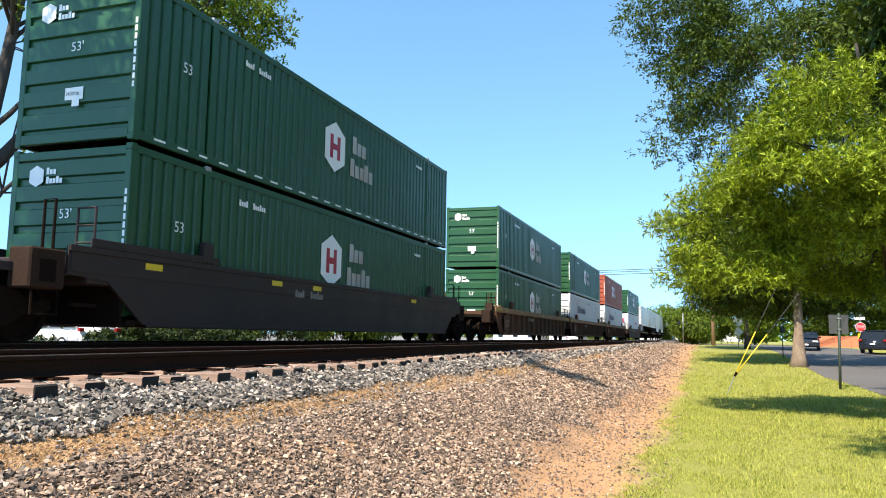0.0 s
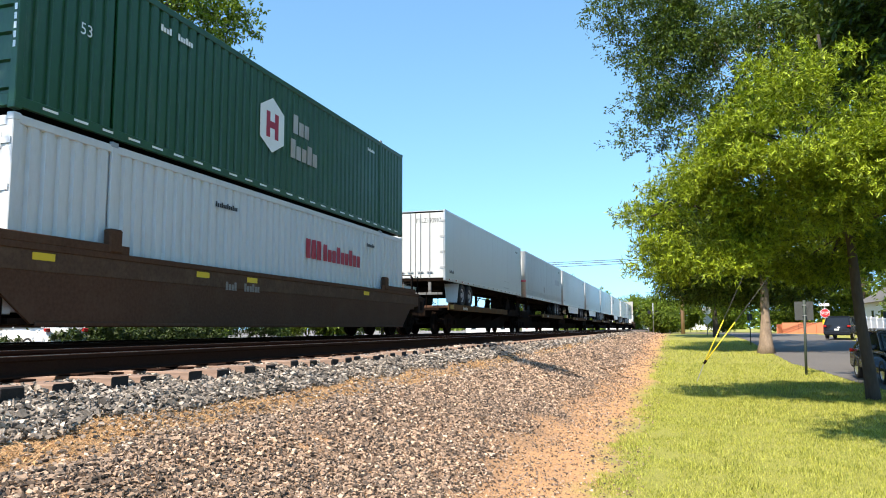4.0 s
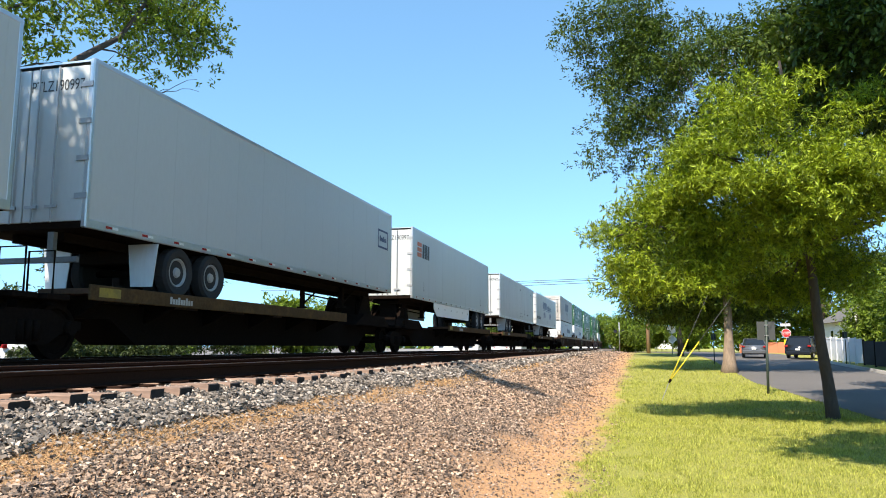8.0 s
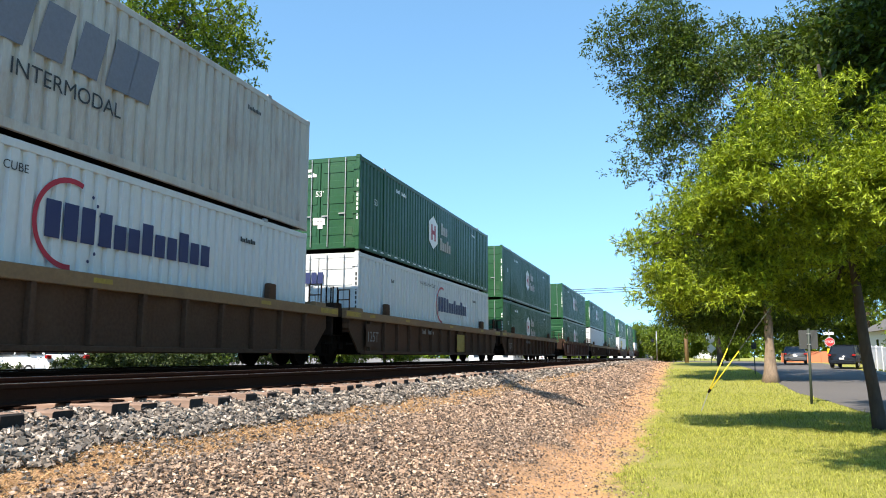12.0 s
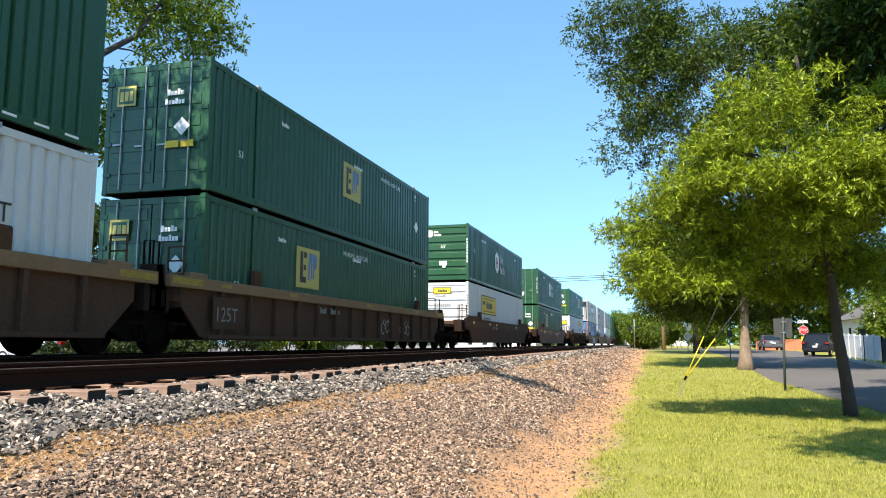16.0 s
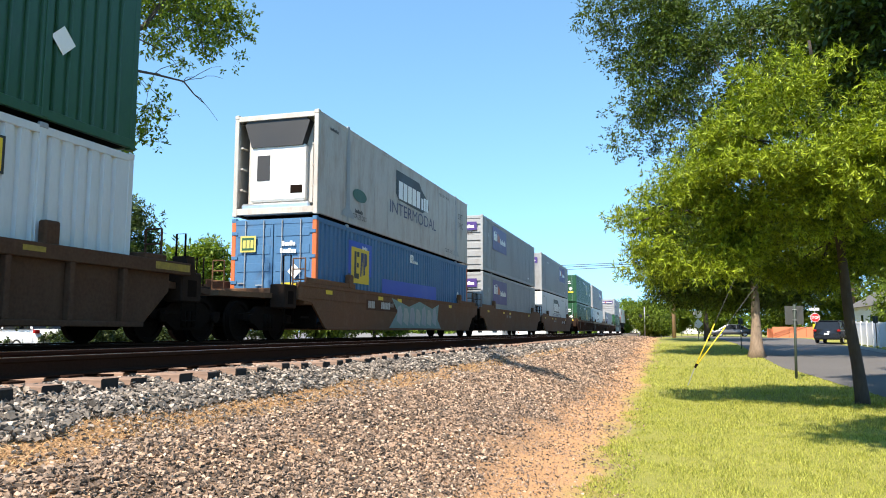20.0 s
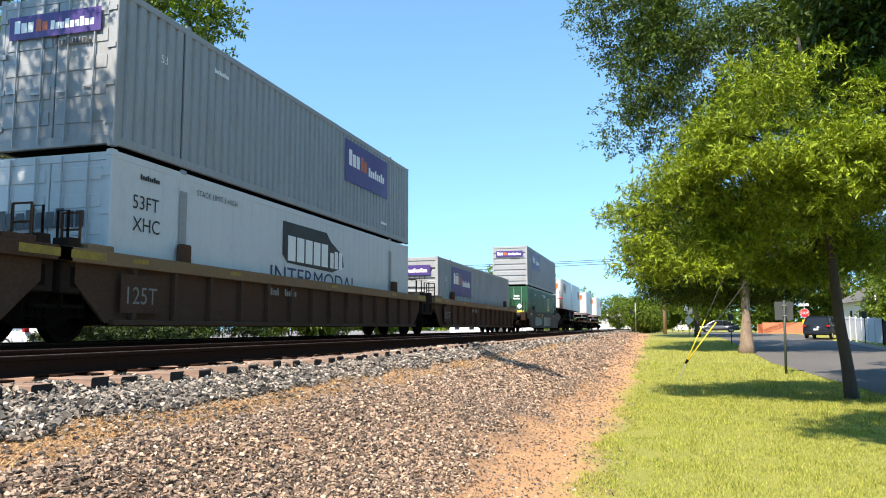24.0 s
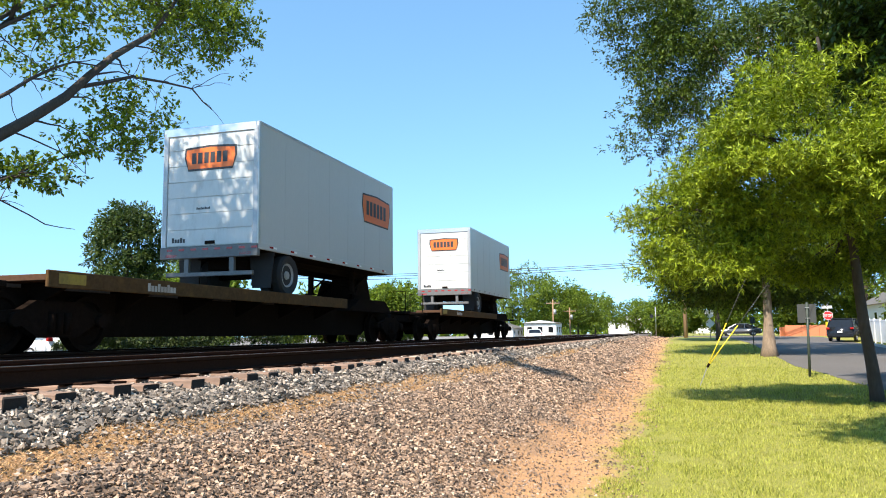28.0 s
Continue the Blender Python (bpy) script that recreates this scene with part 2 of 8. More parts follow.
LOGO_RED = surf("logo_red", (0.36, 0.015, 0.04), 0.45, var=0.05)
LOGO_NAVY = surf("logo_navy", (0.018, 0.024, 0.095), 0.45, var=0.05)
LOGO_PURPLE = surf("logo_purple", (0.055, 0.028, 0.165), 0.45, var=0.05)
LOGO_BLUE = surf("logo_blue", (0.02, 0.07, 0.42), 0.45, var=0.05)
LOGO_BLACK = surf("lettering_black", (0.02, 0.02, 0.022), 0.5, var=0.05)
WELL_BROWN = surf("well_car_brown", (0.082, 0.044, 0.027), 0.8, var=0.35, stain=(0.10, 0.062, 0.038), stain_amount=0.5, spec=0.08)
WELL_YELLOW = surf("well_chord_ochre", (0.20, 0.118, 0.055), 0.75, var=0.25, stain=(0.13, 0.075, 0.04), stain_amount=0.6)
WELL_BLACK = surf("well_car_black", (0.030, 0.021, 0.019), 0.6, var=0.3, stain=(0.05, 0.035, 0.027), stain_amount=0.35, spec=0.25)
WELL_RUST = surf("well_car_red_brown", (0.095, 0.036, 0.022), 0.7, var=0.3, stain=(0.21, 0.12, 0.07), stain_amount=0.5)
WELL_TAN = surf("well_car_tan_brown", (0.135, 0.068, 0.036), 0.75, var=0.3, stain=(0.20, 0.13, 0.08), stain_amount=0.45, big=0.9, spec=0.15)
SPRAY_TEAL = surf("sprayed_teal", (0.16, 0.24, 0.22), 0.6, var=0.3, big=2.0)
SPRAY_PALE = surf("sprayed_pale", (0.34, 0.33, 0.29), 0.6, var=0.25, big=2.0)
# steel darker than its own tone: the shade under the train is put in
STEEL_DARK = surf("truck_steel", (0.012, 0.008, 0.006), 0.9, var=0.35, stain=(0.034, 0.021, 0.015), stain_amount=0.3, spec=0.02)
END_DARK = surf("end_frame_dark_brown", (0.030, 0.019, 0.014), 0.85, var=0.35, stain=(0.07, 0.042, 0.028), stain_amount=0.4, spec=0.05)
# rust taken near black: the unlit rail webs' shade is put in the colour
RAIL_SIDE = surf("rail_rust", (0.026, 0.014, 0.010), 0.9, var=0.3, fine=40, spec=0.02)
RAIL_TOP = surf("rail_polished", (0.42, 0.41, 0.40), 0.28, 1.0, var=0.15, stretch=(1, 0.05, 1))
TIE_WOOD = surf("tie_wood", (0.27, 0.18, 0.135), 0.9, var=0.35, big=3, fine=40, relief=0.5, stain=(0.05, 0.038, 0.030), stain_amount=0.6, stretch=(0.15, 1, 1))
TIE_END = surf("tie_end_grain_shaded", (0.014, 0.011, 0.010), 0.95, var=0.4, big=8, fine=60, relief=0.5)
RUBBER = surf("tyre_rubber", (0.018, 0.018, 0.019), 0.85, var=0.2)
ALU = surf("aluminium", (0.56, 0.57, 0.58), 0.38, 0.9, var=0.1)
GALV = surf("galvanised_steel", (0.34, 0.35, 0.36), 0.5, 0.6, var=0.15)
BARK = surf("bark", (0.065, 0.050, 0.040), 0.95, var=0.4, big=2.5, fine=22, relief=0.9, stretch=(1, 1, 0.25))
BARK_PALE = surf("pale_bark", (0.25, 0.185, 0.13), 0.95, var=0.35, big=2.5, fine=22, relief=0.9, stain=(0.09, 0.065, 0.05), stain_amount=0.8, stretch=(1, 1, 0.3))
POLE_WOOD = surf("pole_wood", (0.30, 0.19, 0.11), 0.9, var=0.25, stretch=(1, 1, 0.1))
SIGN_BACK = surf("sign_back", (0.045, 0.05, 0.052), 0.7, 0.0, var=0.15)
POST_GREEN = surf("sign_post", (0.035, 0.05, 0.04), 0.6)
YELLOW_GUARD = surf("guy_guard_yellow", (0.78, 0.60, 0.03), 0.45, var=0.05)
WIRE = surf("cable", (0.03, 0.03, 0.035), 0.6)
STOP_RED = surf("stop_sign_red", (0.55, 0.03, 0.03), 0.4, var=0.05)
FENCE_WHITE = surf("white_fence", (0.66, 0.68, 0.72), 0.5, var=0.08)
FENCE_DARK = surf("dark_fence_cloth", (0.022, 0.022, 0.026), 0.9, var=0.3)
BRICK_RED = surf("salmon_wall", (0.50, 0.165, 0.085), 0.85, var=0.12, fine=30, relief=0.3)
CONCRETE = surf("concrete", (0.42, 0.40, 0.37), 0.85, var=0.15, fine=30)
SIDING = surf("house_siding", (0.70, 0.69, 0.66), 0.6, var=0.06)
ROOF = surf("roof_shingle", (0.12, 0.115, 0.11), 0.9, var=0.25, fine=25, relief=0.4)
DECK_EDGE = surf("deck_edge_rust", (0.085, 0.050, 0.024), 0.8, var=0.4, big=1.5, stain=(0.17, 0.095, 0.03), stain_amount=0.5, spec=0.05)
TRAILER_DIRTY = surf("trailer_dirty_panel", (0.50, 0.51, 0.50), 0.45, var=0.08, big=0.9, relief=0.03, stain=(0.16, 0.14, 0.12), stain_amount=0.45, stretch=(1, 1, 0.4))
TRAILER_WORN = surf("trailer_worn_panel", (0.45, 0.445, 0.42), 0.45, var=0.07, big=0.8, relief=0.03, stain=(0.25, 0.20, 0.15), stain_amount=0.35, stretch=(1, 1, 0.25))
NOSE_STEEL = surf("nose_steel", (0.36, 0.37, 0.36), 0.42, 0.55, var=0.15, stretch=(1, 1, 0.3))
STICKER_PINK = surf("faded_pink", (0.52, 0.10, 0.12), 0.5, var=0.2)
GALV_DARK = surf("dirty_galvanised_steel", (0.13, 0.13, 0.13), 0.6, 0.3, var=0.25)
TRAILER_GREY = surf("trailer_grey_panel", (0.34, 0.35, 0.345), 0.4, var=0.07, big=0.5, relief=0.03, stain=(0.24, 0.22, 0.20), stain_amount=0.3, stretch=(1, 1, 0.3))
RIM_WHITE = surf("rim_white", (0.30, 0.30, 0.295), 0.5, var=0.15, stain=(0.15, 0.12, 0.1), stain_amount=0.4)
GLASS_DARK = surf("dark_glass", (0.012, 0.014, 0.017), 0.08, var=0.1, relief=0)
CAR_BLACK = surf("car_paint_dark", (0.022, 0.026, 0.034), 0.18, 0.4, var=0.05, relief=0)
CAR_GREY = surf("car_paint_grey", (0.15, 0.155, 0.165), 0.22, 0.5, var=0.04, relief=0)
CAR_WHITE = surf("car_paint_white", (0.75, 0.76, 0.77), 0.25, var=0.04, relief=0)
LAMP_RED = surf("tail_lamp", (0.30, 0.012, 0.01), 0.2, var=0.05, relief=0)
LAMP_CLEAR = surf("head_lamp", (0.70, 0.72, 0.74), 0.12, var=0.05, relief=0)
LEAF_OAK = leaf_mat("oak_leaf", (0.058, 0.092, 0.006), (0.245, 0.315, 0.018), 0.24)
HEDGE_LEAF = leaf_mat("hedge_leaf", (0.010, 0.020, 0.005), (0.040, 0.060, 0.012), 0.25)
LEAF_TALL = leaf_mat("tall_oak_leaf", (0.012, 0.024, 0.004), (0.070, 0.105, 0.009), 0.25)
LEAF_DARK = leaf_mat("dark_leaf", (0.022, 0.042, 0.010), (0.060, 0.092, 0.020), 0.28)
LEAF_MID = leaf_mat("mid_leaf", (0.040, 0.075, 0.009), (0.16, 0.225, 0.024), 0.4)
GRASS_BLADE = leaf_mat("grass_blade", (0.115, 0.145, 0.022), (0.39, 0.40, 0.085), 0.3)
STRAW = leaf_mat("straw_blade", (0.22, 0.125, 0.055), (0.52, 0.33, 0.16), 0.1)
STONE = stone_mat()
GROUND = ground_mat()
ASPHALT = asphalt_mat()


# ---- building helpers ----
def thing(name, label, category, group="", at=(0, 0, 0), kind=""):
    ob = new(name)
    ob.location = at
    return tagged(ob, label, category, group, kind)


def part(name, bm, material, parent=None, label=""):
    """Links a bmesh, or a ready mesh, as one mesh object under a thing or a part."""
    if isinstance(bm, bmesh.types.BMesh):
        me = bpy.data.meshes.new(name)
        bm.to_mesh(me)
        bm.free()
    else:
        me = bm
    if material is not None and not me.materials:
        for m in (material if isinstance(material, (list, tuple)) else [material]):
            me.materials.append(m)
    ob = new(name, me)
    ob.parent = parent
    if label:
        ob["label"] = label
    return ob


def again(ob, m, parent):
    """The same mesh once more as an object of its own."""
    o = new(ob.name.split(".")[0], ob.data)
    o.parent = parent
    o.matrix_basis = m
    return o


def box(bm, x0, x1, y0, y1, z0, z1, bev=0.0, mi=0):
    vs = [bm.verts.new((x, y, z)) for z in (z0, z1) for y in (y0, y1) for x in (x0, x1)]
    fs = [bm.faces.new([vs[i] for i in q]) for q in ((0, 2, 3, 1), (4, 5, 7, 6), (0, 1, 5, 4), (2, 6, 7, 3), (0, 4, 6, 2), (1, 3, 7, 5))]
    for f in fs:
        f.material_index = mi
    if bev:
        es = list({e for f in fs for e in f.edges})
        bmesh.ops.bevel(bm, geom=es, offset=bev, segments=1, affect="EDGES", material=-1)
    return bm


def slab(x0, x1, y0, y1, z0, z1, bev=0.0):
    return box(bmesh.new(), x0, x1, y0, y1, z0, z1, bev)


def prism(bm, pts, axis, a, b, mi=0):
    """A polygon of (u, v) points drawn out along an axis from a to b. x: (u, v) are y, z; y: x, z; z: x, y."""
    def put(u, v, w):
        return {"x": (w, u, v), "y": (u, w, v), "z": (u, v, w)}[axis]
    lo = [bm.verts.new(put(u, v, a)) for u, v in pts]
    hi = [bm.verts.new(put(u, v, b)) for u, v in pts]
    n = len(pts)
    fs = [bm.faces.new(lo), bm.faces.new(hi[::-1])] + [bm.faces.new((lo[i], hi[i], hi[(i + 1) % n], lo[(i + 1) % n])) for i in range(n)]
    for f in fs:
        f.material_index = mi
    bmesh.ops.recalc_face_normals(bm, faces=fs)
    return bm


def tube(bm, pts, radii, sides=8, caps=True):
    """A tapered tube along points."""
    rings = []
    pts = [Vector(p) for p in pts]
    for i, p in enumerate(pts):
        d = (pts[min(i + 1, len(pts) - 1)] - pts[max(i - 1, 0)]).normalized()
        u = d.cross(Vector((0, 0, 1)) if abs(d.z) < 0.9 else Vector((0, 1, 0))).normalized()
        v = d.cross(u)
        r = radii[i] if isinstance(radii, (list, tuple)) else radii
        rings.append([bm.verts.new(p + (u * math.cos(a) + v * math.sin(a)) * r) for a in (2 * math.pi * k / sides for k in range(sides))])
    for a, b in zip(rings, rings[1:]):
        for k in range(sides):
            f = bm.faces.new((a[k], a[(k + 1) % sides], b[(k + 1) % sides], b[k]))
            f.smooth = sides > 6
    if caps:
        bm.faces.new(rings[0][::-1])
        bm.faces.new(rings[-1])
    return bm


def lathe(bm, prof, axis="x", steps=24):
    """Turns (radius, along) pairs round an axis through the origin."""
    rings = []
    for r, w in prof:
        ring = []
        for k in range(steps):
            c, s = math.cos(2 * math.pi * k / steps) * r, math.sin(2 * math.pi * k / steps) * r
            ring.append(bm.verts.new((w, c, s) if axis == "x" else (c, w, s) if axis == "y" else (c, s, w)))
        rings.append(ring)
    for a, b in zip(rings, rings[1:]):
        for k in range(steps):
            bm.faces.new((a[k], a[(k + 1) % steps], b[(k + 1) % steps], b[k]))
    bm.faces.new(rings[0])
    bm.faces.new(rings[-1])
    bmesh.ops.recalc_face_normals(bm, faces=bm.faces)
    return bm


def moved(bm, m):
    bmesh.ops.transform(bm, matrix=m, verts=bm.verts)
    return bm


def fast_mesh(name, verts, faces):
    """A mesh from numpy arrays; all faces have the same number of corners."""
    me = bpy.data.meshes.new(name)
    n, k = faces.shape
    me.vertices.add(len(verts))
    me.vertices.foreach_set("co", verts.astype(np.float32).ravel())
    me.loops.add(n * k)
    me.loops.foreach_set("vertex_index", faces.astype(np.int32).ravel())
    me.polygons.add(n)
    me.polygons.foreach_set("loop_start", np.arange(0, n * k, k, dtype=np.int32))
    me.polygons.foreach_set("use_smooth", np.zeros(n, dtype=bool))
    me.update(calc_edges=True)
    me.validate()
    return me


# flat marks on a side (facing +x, u along y) or an end (facing -y, u along x)
def mark(parent, name, polys, material, where, label=""):
    """Paint or film in flat shapes. where: ('side', x) or ('end', y), the plane it lies on."""
    bm = bmesh.new()
    plane, w = where
    for p in polys:
        vs = [bm.verts.new((w, u, v) if plane == "side" else (u, w, v)) for u, v in p]
        bm.faces.new(vs)
    bmesh.ops.recalc_face_normals(bm, faces=bm.faces)
    for f in bm.faces:
        n = f.normal
        if (plane == "side" and n.x < 0) or (plane == "end" and n.y > 0):
            f.normal_flip()
    ob = part(name, bm, material, parent, label)
    if len(polys) > 1 and plane and ("lettering" in name or "reflector" in name or "marker" in name):
        ob["kind"] = "stuff"
    return ob


def rect(u0, u1, v0, v1):
    return [(u0, v0), (u1, v0), (u1, v1), (u0, v1)]


def disc(u, v, r, n=20, squash=1.0):
    return [(u + r * squash * math.cos(2 * math.pi * k / n), v + r * math.sin(2 * math.pi * k / n)) for k in range(n)]


def ring(u, v, r, w, a0, a1, n=24):
    ang = [radians(a0 + (a1 - a0) * k / n) for k in range(n + 1)]
    return [[(u + r * math.cos(a), v + r * math.sin(a)), (u + r * math.cos(b), v + r * math.sin(b)), (u + (r - w) * math.cos(b), v + (r - w) * math.sin(b)), (u + (r - w) * math.cos(a), v + (r - w) * math.sin(a))] for a, b in zip(ang, ang[1:])]


def bars(u, v, h, n, lean=0.0, tall=(1.0, 0.72)):
    """A word that is not spelled out: a row of plain bars of its size."""
    out, w = [], h * 0.62
    for k in range(n):
        hh = h * (tall[0] if k % 3 == 0 else tall[1])
        u0 = u + k * w
        out.append([(u0, v), (u0 + w * 0.82, v), (u0 + w * 0.82 + lean * hh, v + hh), (u0 + lean * hh, v + hh)])
    return out


def letters(parent, name, text, u, v, h, material, where, label="", squeeze=1.0):
    """Words and numbers in the built-in font."""
    cu = bpy.data.curves.new(name, "FONT")
    cu.body, cu.size = text, h * 1.4
    tmp = bpy.data.objects.new(name, cu)
    scene.collection.objects.link(tmp)
    me = bpy.data.meshes.new_from_object(tmp.evaluated_get(bpy.context.evaluated_depsgraph_get()))
    bpy.data.objects.remove(tmp)
    plane, w = where
    for vert in me.vertices:
        a, b = vert.co.x * squeeze, vert.co.y
        vert.co = (w, u + a, v + b) if plane == "side" else (u + a, w, v + b)
    me.materials.clear()
    return part(name, me, material, parent, label)


# ---- ground, track and street ----
def build_ground():
    xs = [-420, -300, -200, -120, -80, -55, -40, -30, -24, -20] + [-17 + 0.4 * k for k in range(10)] + [-12.8, -11, -9, -7, -5.2] + [-4.85 + 0.12 * k for k in range(37)] + [0, 0.6, 1.2, 2, 3, 4, 5, 6.5, 8, 10, 12, 14, 17, 20, 25, 32, 45, 65, 100, 160, 260, 420]
    ys = [-60, -40, -25, -15, -8, -4] + [-1 + 0.25 * k for k in range(124)] + [31 + k for k in range(60)] + [95, 105, 120, 150, 200, 280, 400, 600, 900, 1400, 2200]
    co, nx = [], len(xs)
    for y in ys:
        for x in xs:
            z = ground_z(x, y) + ground_bump(x, y)
            co.append((x, y, z))
    faces = [(j * nx + i, j * nx + i + 1, (j + 1) * nx + i + 1, (j + 1) * nx + i) for j in range(len(ys) - 1) for i in range(nx - 1)]
    me = fast_mesh("ground", np.array(co), np.array(faces))
    g = part("ground", me, GROUND)
    tagged(g, "lawn, dirt path, straw and crushed stone beside the line", "ground", kind="structure")
    for f in me.polygons:
        f.use_smooth = True


def rock_shapes(n, corners):
    """A few blunt broken stones: hulls of scattered points."""
    out, rng = [], np.random.default_rng(4 + corners)
    for _ in range(n):
        bm = bmesh.new()
        p = rng.normal(0, 1, (corners, 3))
        p = p / np.linalg.norm(p, axis=1)[:, None] * rng.uniform(0.9, 1.3, (corners, 1)) * np.array([1.2, 0.95, 0.72])
        for q in p:
            bm.verts.new(q)
        bmesh.ops.convex_hull(bm, input=bm.verts)
        bmesh.ops.delete(bm, geom=[v for v in bm.verts if not v.link_faces], context="VERTS")
        bmesh.ops.triangulate(bm, faces=bm.faces)
        bm.verts.index_update()
        out.append((np.array([v.co for v in bm.verts]), np.array([[v.index for v in f.verts] for f in bm.faces])))
        bm.free()
    return out


def build_ballast():
    """Coarse grey stone on the shoulder, finer tan stone on the slope, chips and pebbles on the dirt path."""
    rng = np.random.default_rng(11)
    spots = []
    for y0, y1, n, k in ((2.4, 7, 60000, 1.0), (7, 13, 56000, 1.12), (13, 24, 52000, 1.5), (24, 46, 26000, 2.3), (46, 90, 8000, 3.6)):
        x = rng.uniform(-5.14 if y0 < 20 else -4.6, -0.35, n)
        y = rng.uniform(y0, y1, n)
        size = rng.uniform(0, 1, n) ** 1.6
        keep = rng.uniform(0, 1, n)
        for a, b, c, d in zip(x, y, size, keep):
            w = 0.16 * noise.noise((0.0, b * 0.9, 2.0)) + 0.10 * noise.noise((a * 2.0, b * 2.5, 12.0))
            patch = noise.noise((a * 0.8, b * 0.5, 9.0))
            if a < -4.06 + w:
                r, dens = 0.016 + 0.015 * c, 0.85
            elif a < -3.66 + w:
                r, dens = 0.009 + 0.012 * c, 0.30 + 0.6 * patch
            elif a < -1.9 + 2.2 * w:
                r, dens = 0.0105 + 0.0125 * c, 0.97 + 1.1 * min(0.0, patch)
            else:
                r, dens = 0.006 + 0.010 * c, 0.46 * min(1.0, max(0.12, (-a - 0.55) / 1.1)) + 0.25 * patch
            if d < dens:
                spots.append((a, b, r * k))
    at = np.array(spots)
    rough = np.array([ground_z(a, b) + ground_bump(a, b) for a, b, _ in spots])
    n = len(at)
    turn = rng.uniform(0, 2 * math.pi, (n, 2))
    lift = rng.uniform(0.0, 0.9, n) + np.where(at[:, 0] < -4.0, rng.uniform(0, 0.7, n), 0)
    verts, fs, start = [], [], 0
    shapes = rock_shapes(16, 7) + rock_shapes(8, 5)
    pick = np.where(at[:, 2] < 0.0125, rng.integers(16, 24, n), rng.integers(0, 16, n))
    for i, (shape, faces) in enumerate(shapes):
        m = np.where(pick == i)[0]
        if not len(m):
            continue
        c, q = np.cos(turn[m, 0])[:, None], np.sin(turn[m, 0])[:, None]
        c2, q2 = np.cos(turn[m, 1])[:, None], np.sin(turn[m, 1])[:, None]
        b = shape[None] * at[m, 2][:, None, None]
        bx, by, bz = b[..., 0], b[..., 1] * c2 - b[..., 2] * q2, b[..., 1] * q2 + b[..., 2] * c2
        b = np.stack([bx * c - by * q, bx * q + by * c, bz], 2)
        b += np.stack([at[m, 0], at[m, 1], rough[m] + at[m, 2] * lift[m]], 1)[:, None]
        verts.append(b.reshape(-1, 3))
        fs.append((faces[None] + (start + np.arange(len(m)) * len(shape))[:, None, None]).reshape(-1, 3))
        start += len(m) * len(shape)
    ob = part("ballast", fast_mesh("ballast", np.concatenate(verts), np.concatenate(fs)), STONE)
    tagged(ob, "loose grey and tan crushed ballast stones on the bank", "ballast", kind="stuff")


def blades(name, label, material, spots, h0, h1, width, lean, seed, lean0=0.2):
    """Grass or straw: thin bent triangles. spots: (x, y, size factor)."""
    rng = np.random.default_rng(seed)
    n = len(spots)
    p = np.array([(x, y, ground_z(x, y) + ground_bump(x, y) - 0.004) for x, y, _ in spots])
    k = np.array([s for *_, s in spots])
    a = rng.uniform(0, 2 * math.pi, n)
    h = rng.uniform(h0, h1, n) * k
    w = width * k
    d = np.stack([np.cos(a), np.sin(a), np.zeros(n)], 1)
    b = rng.uniform(0, 2 * math.pi, n)
    ln = rng.uniform(lean0, 1.0, n) * lean * h
    tip = p + np.stack([np.cos(b) * ln, np.sin(b) * ln, h * np.sqrt(np.maximum(0.03, 1 - np.minimum(0.97, (ln / h) ** 2)))], 1)
    verts = np.stack([p - d * w[:, None], p + d * w[:, None], tip], 1).reshape(-1, 3)
    ob = part(name, fast_mesh(name, verts, np.arange(n * 3).reshape(n, 3)), material)
    return tagged(ob, label, "grass", kind="stuff")


def build_grass():
    rng = np.random.default_rng(5)
    spots = []
    for y0, y1, n, k in ((6.2, 10, 62000, 1.0), (10, 14, 48000, 1.1), (14, 20, 42000, 1.35), (20, 34, 30000, 1.8), (34, 60, 14000, 2.4)):
        x, y = rng.uniform(-1.5, 5.3, n), rng.uniform(y0, y1, n)
        for a, b in zip(x, y):
            edge = -0.75 + 0.45 * noise.noise((a * 0.9, b * 0.7, 2.0)) + 0.25 * noise.noise((a * 4, b * 4, 5.0))
            if a > edge and a < road_left(b) - 0.05:
                tuft = noise.noise((a * 2.2, b * 1.6, 8.0)) + 0.6 * noise.noise((a * 7.0, b * 6.0, 3.0))
                spots.append((a, b, k * (1.0 + 0.55 * tuft)))
    blades("lawn_grass", "short sunlit yellow-green mown lawn grass", GRASS_BLADE, spots, 0.022, 0.062, 0.0042, 0.85, 6)
    spots = []
    for y0, y1, n, k in ((2.6, 14, 34000, 0.8), (14, 34, 12000, 1.4)):
        x, y = rng.normal(-3.9, 0.18, n), rng.uniform(y0, y1, n)
        for a, b in zip(x, y):
            if noise.noise((a * 1.4, b * 0.6, 4.0)) + 0.6 * noise.noise((a * 5.0, b * 3.0, 1.0)) > -0.15 and -4.3 < a < -2.9:
                spots.append((a, b, k))
        x, y = rng.uniform(-3.7, -0.7, n // 2), rng.uniform(y0, y1, n // 2)
        for a, b in zip(x, y):
            if noise.noise((a * 1.1, b * 0.7, 14.0)) > 0.12:
                spots.append((a, b, k * 0.8))
    blades("dry_straw", "dry tan straw lying flat among the stones", STRAW, spots, 0.02, 0.075, 0.005, 0.99, 7, 0.75)


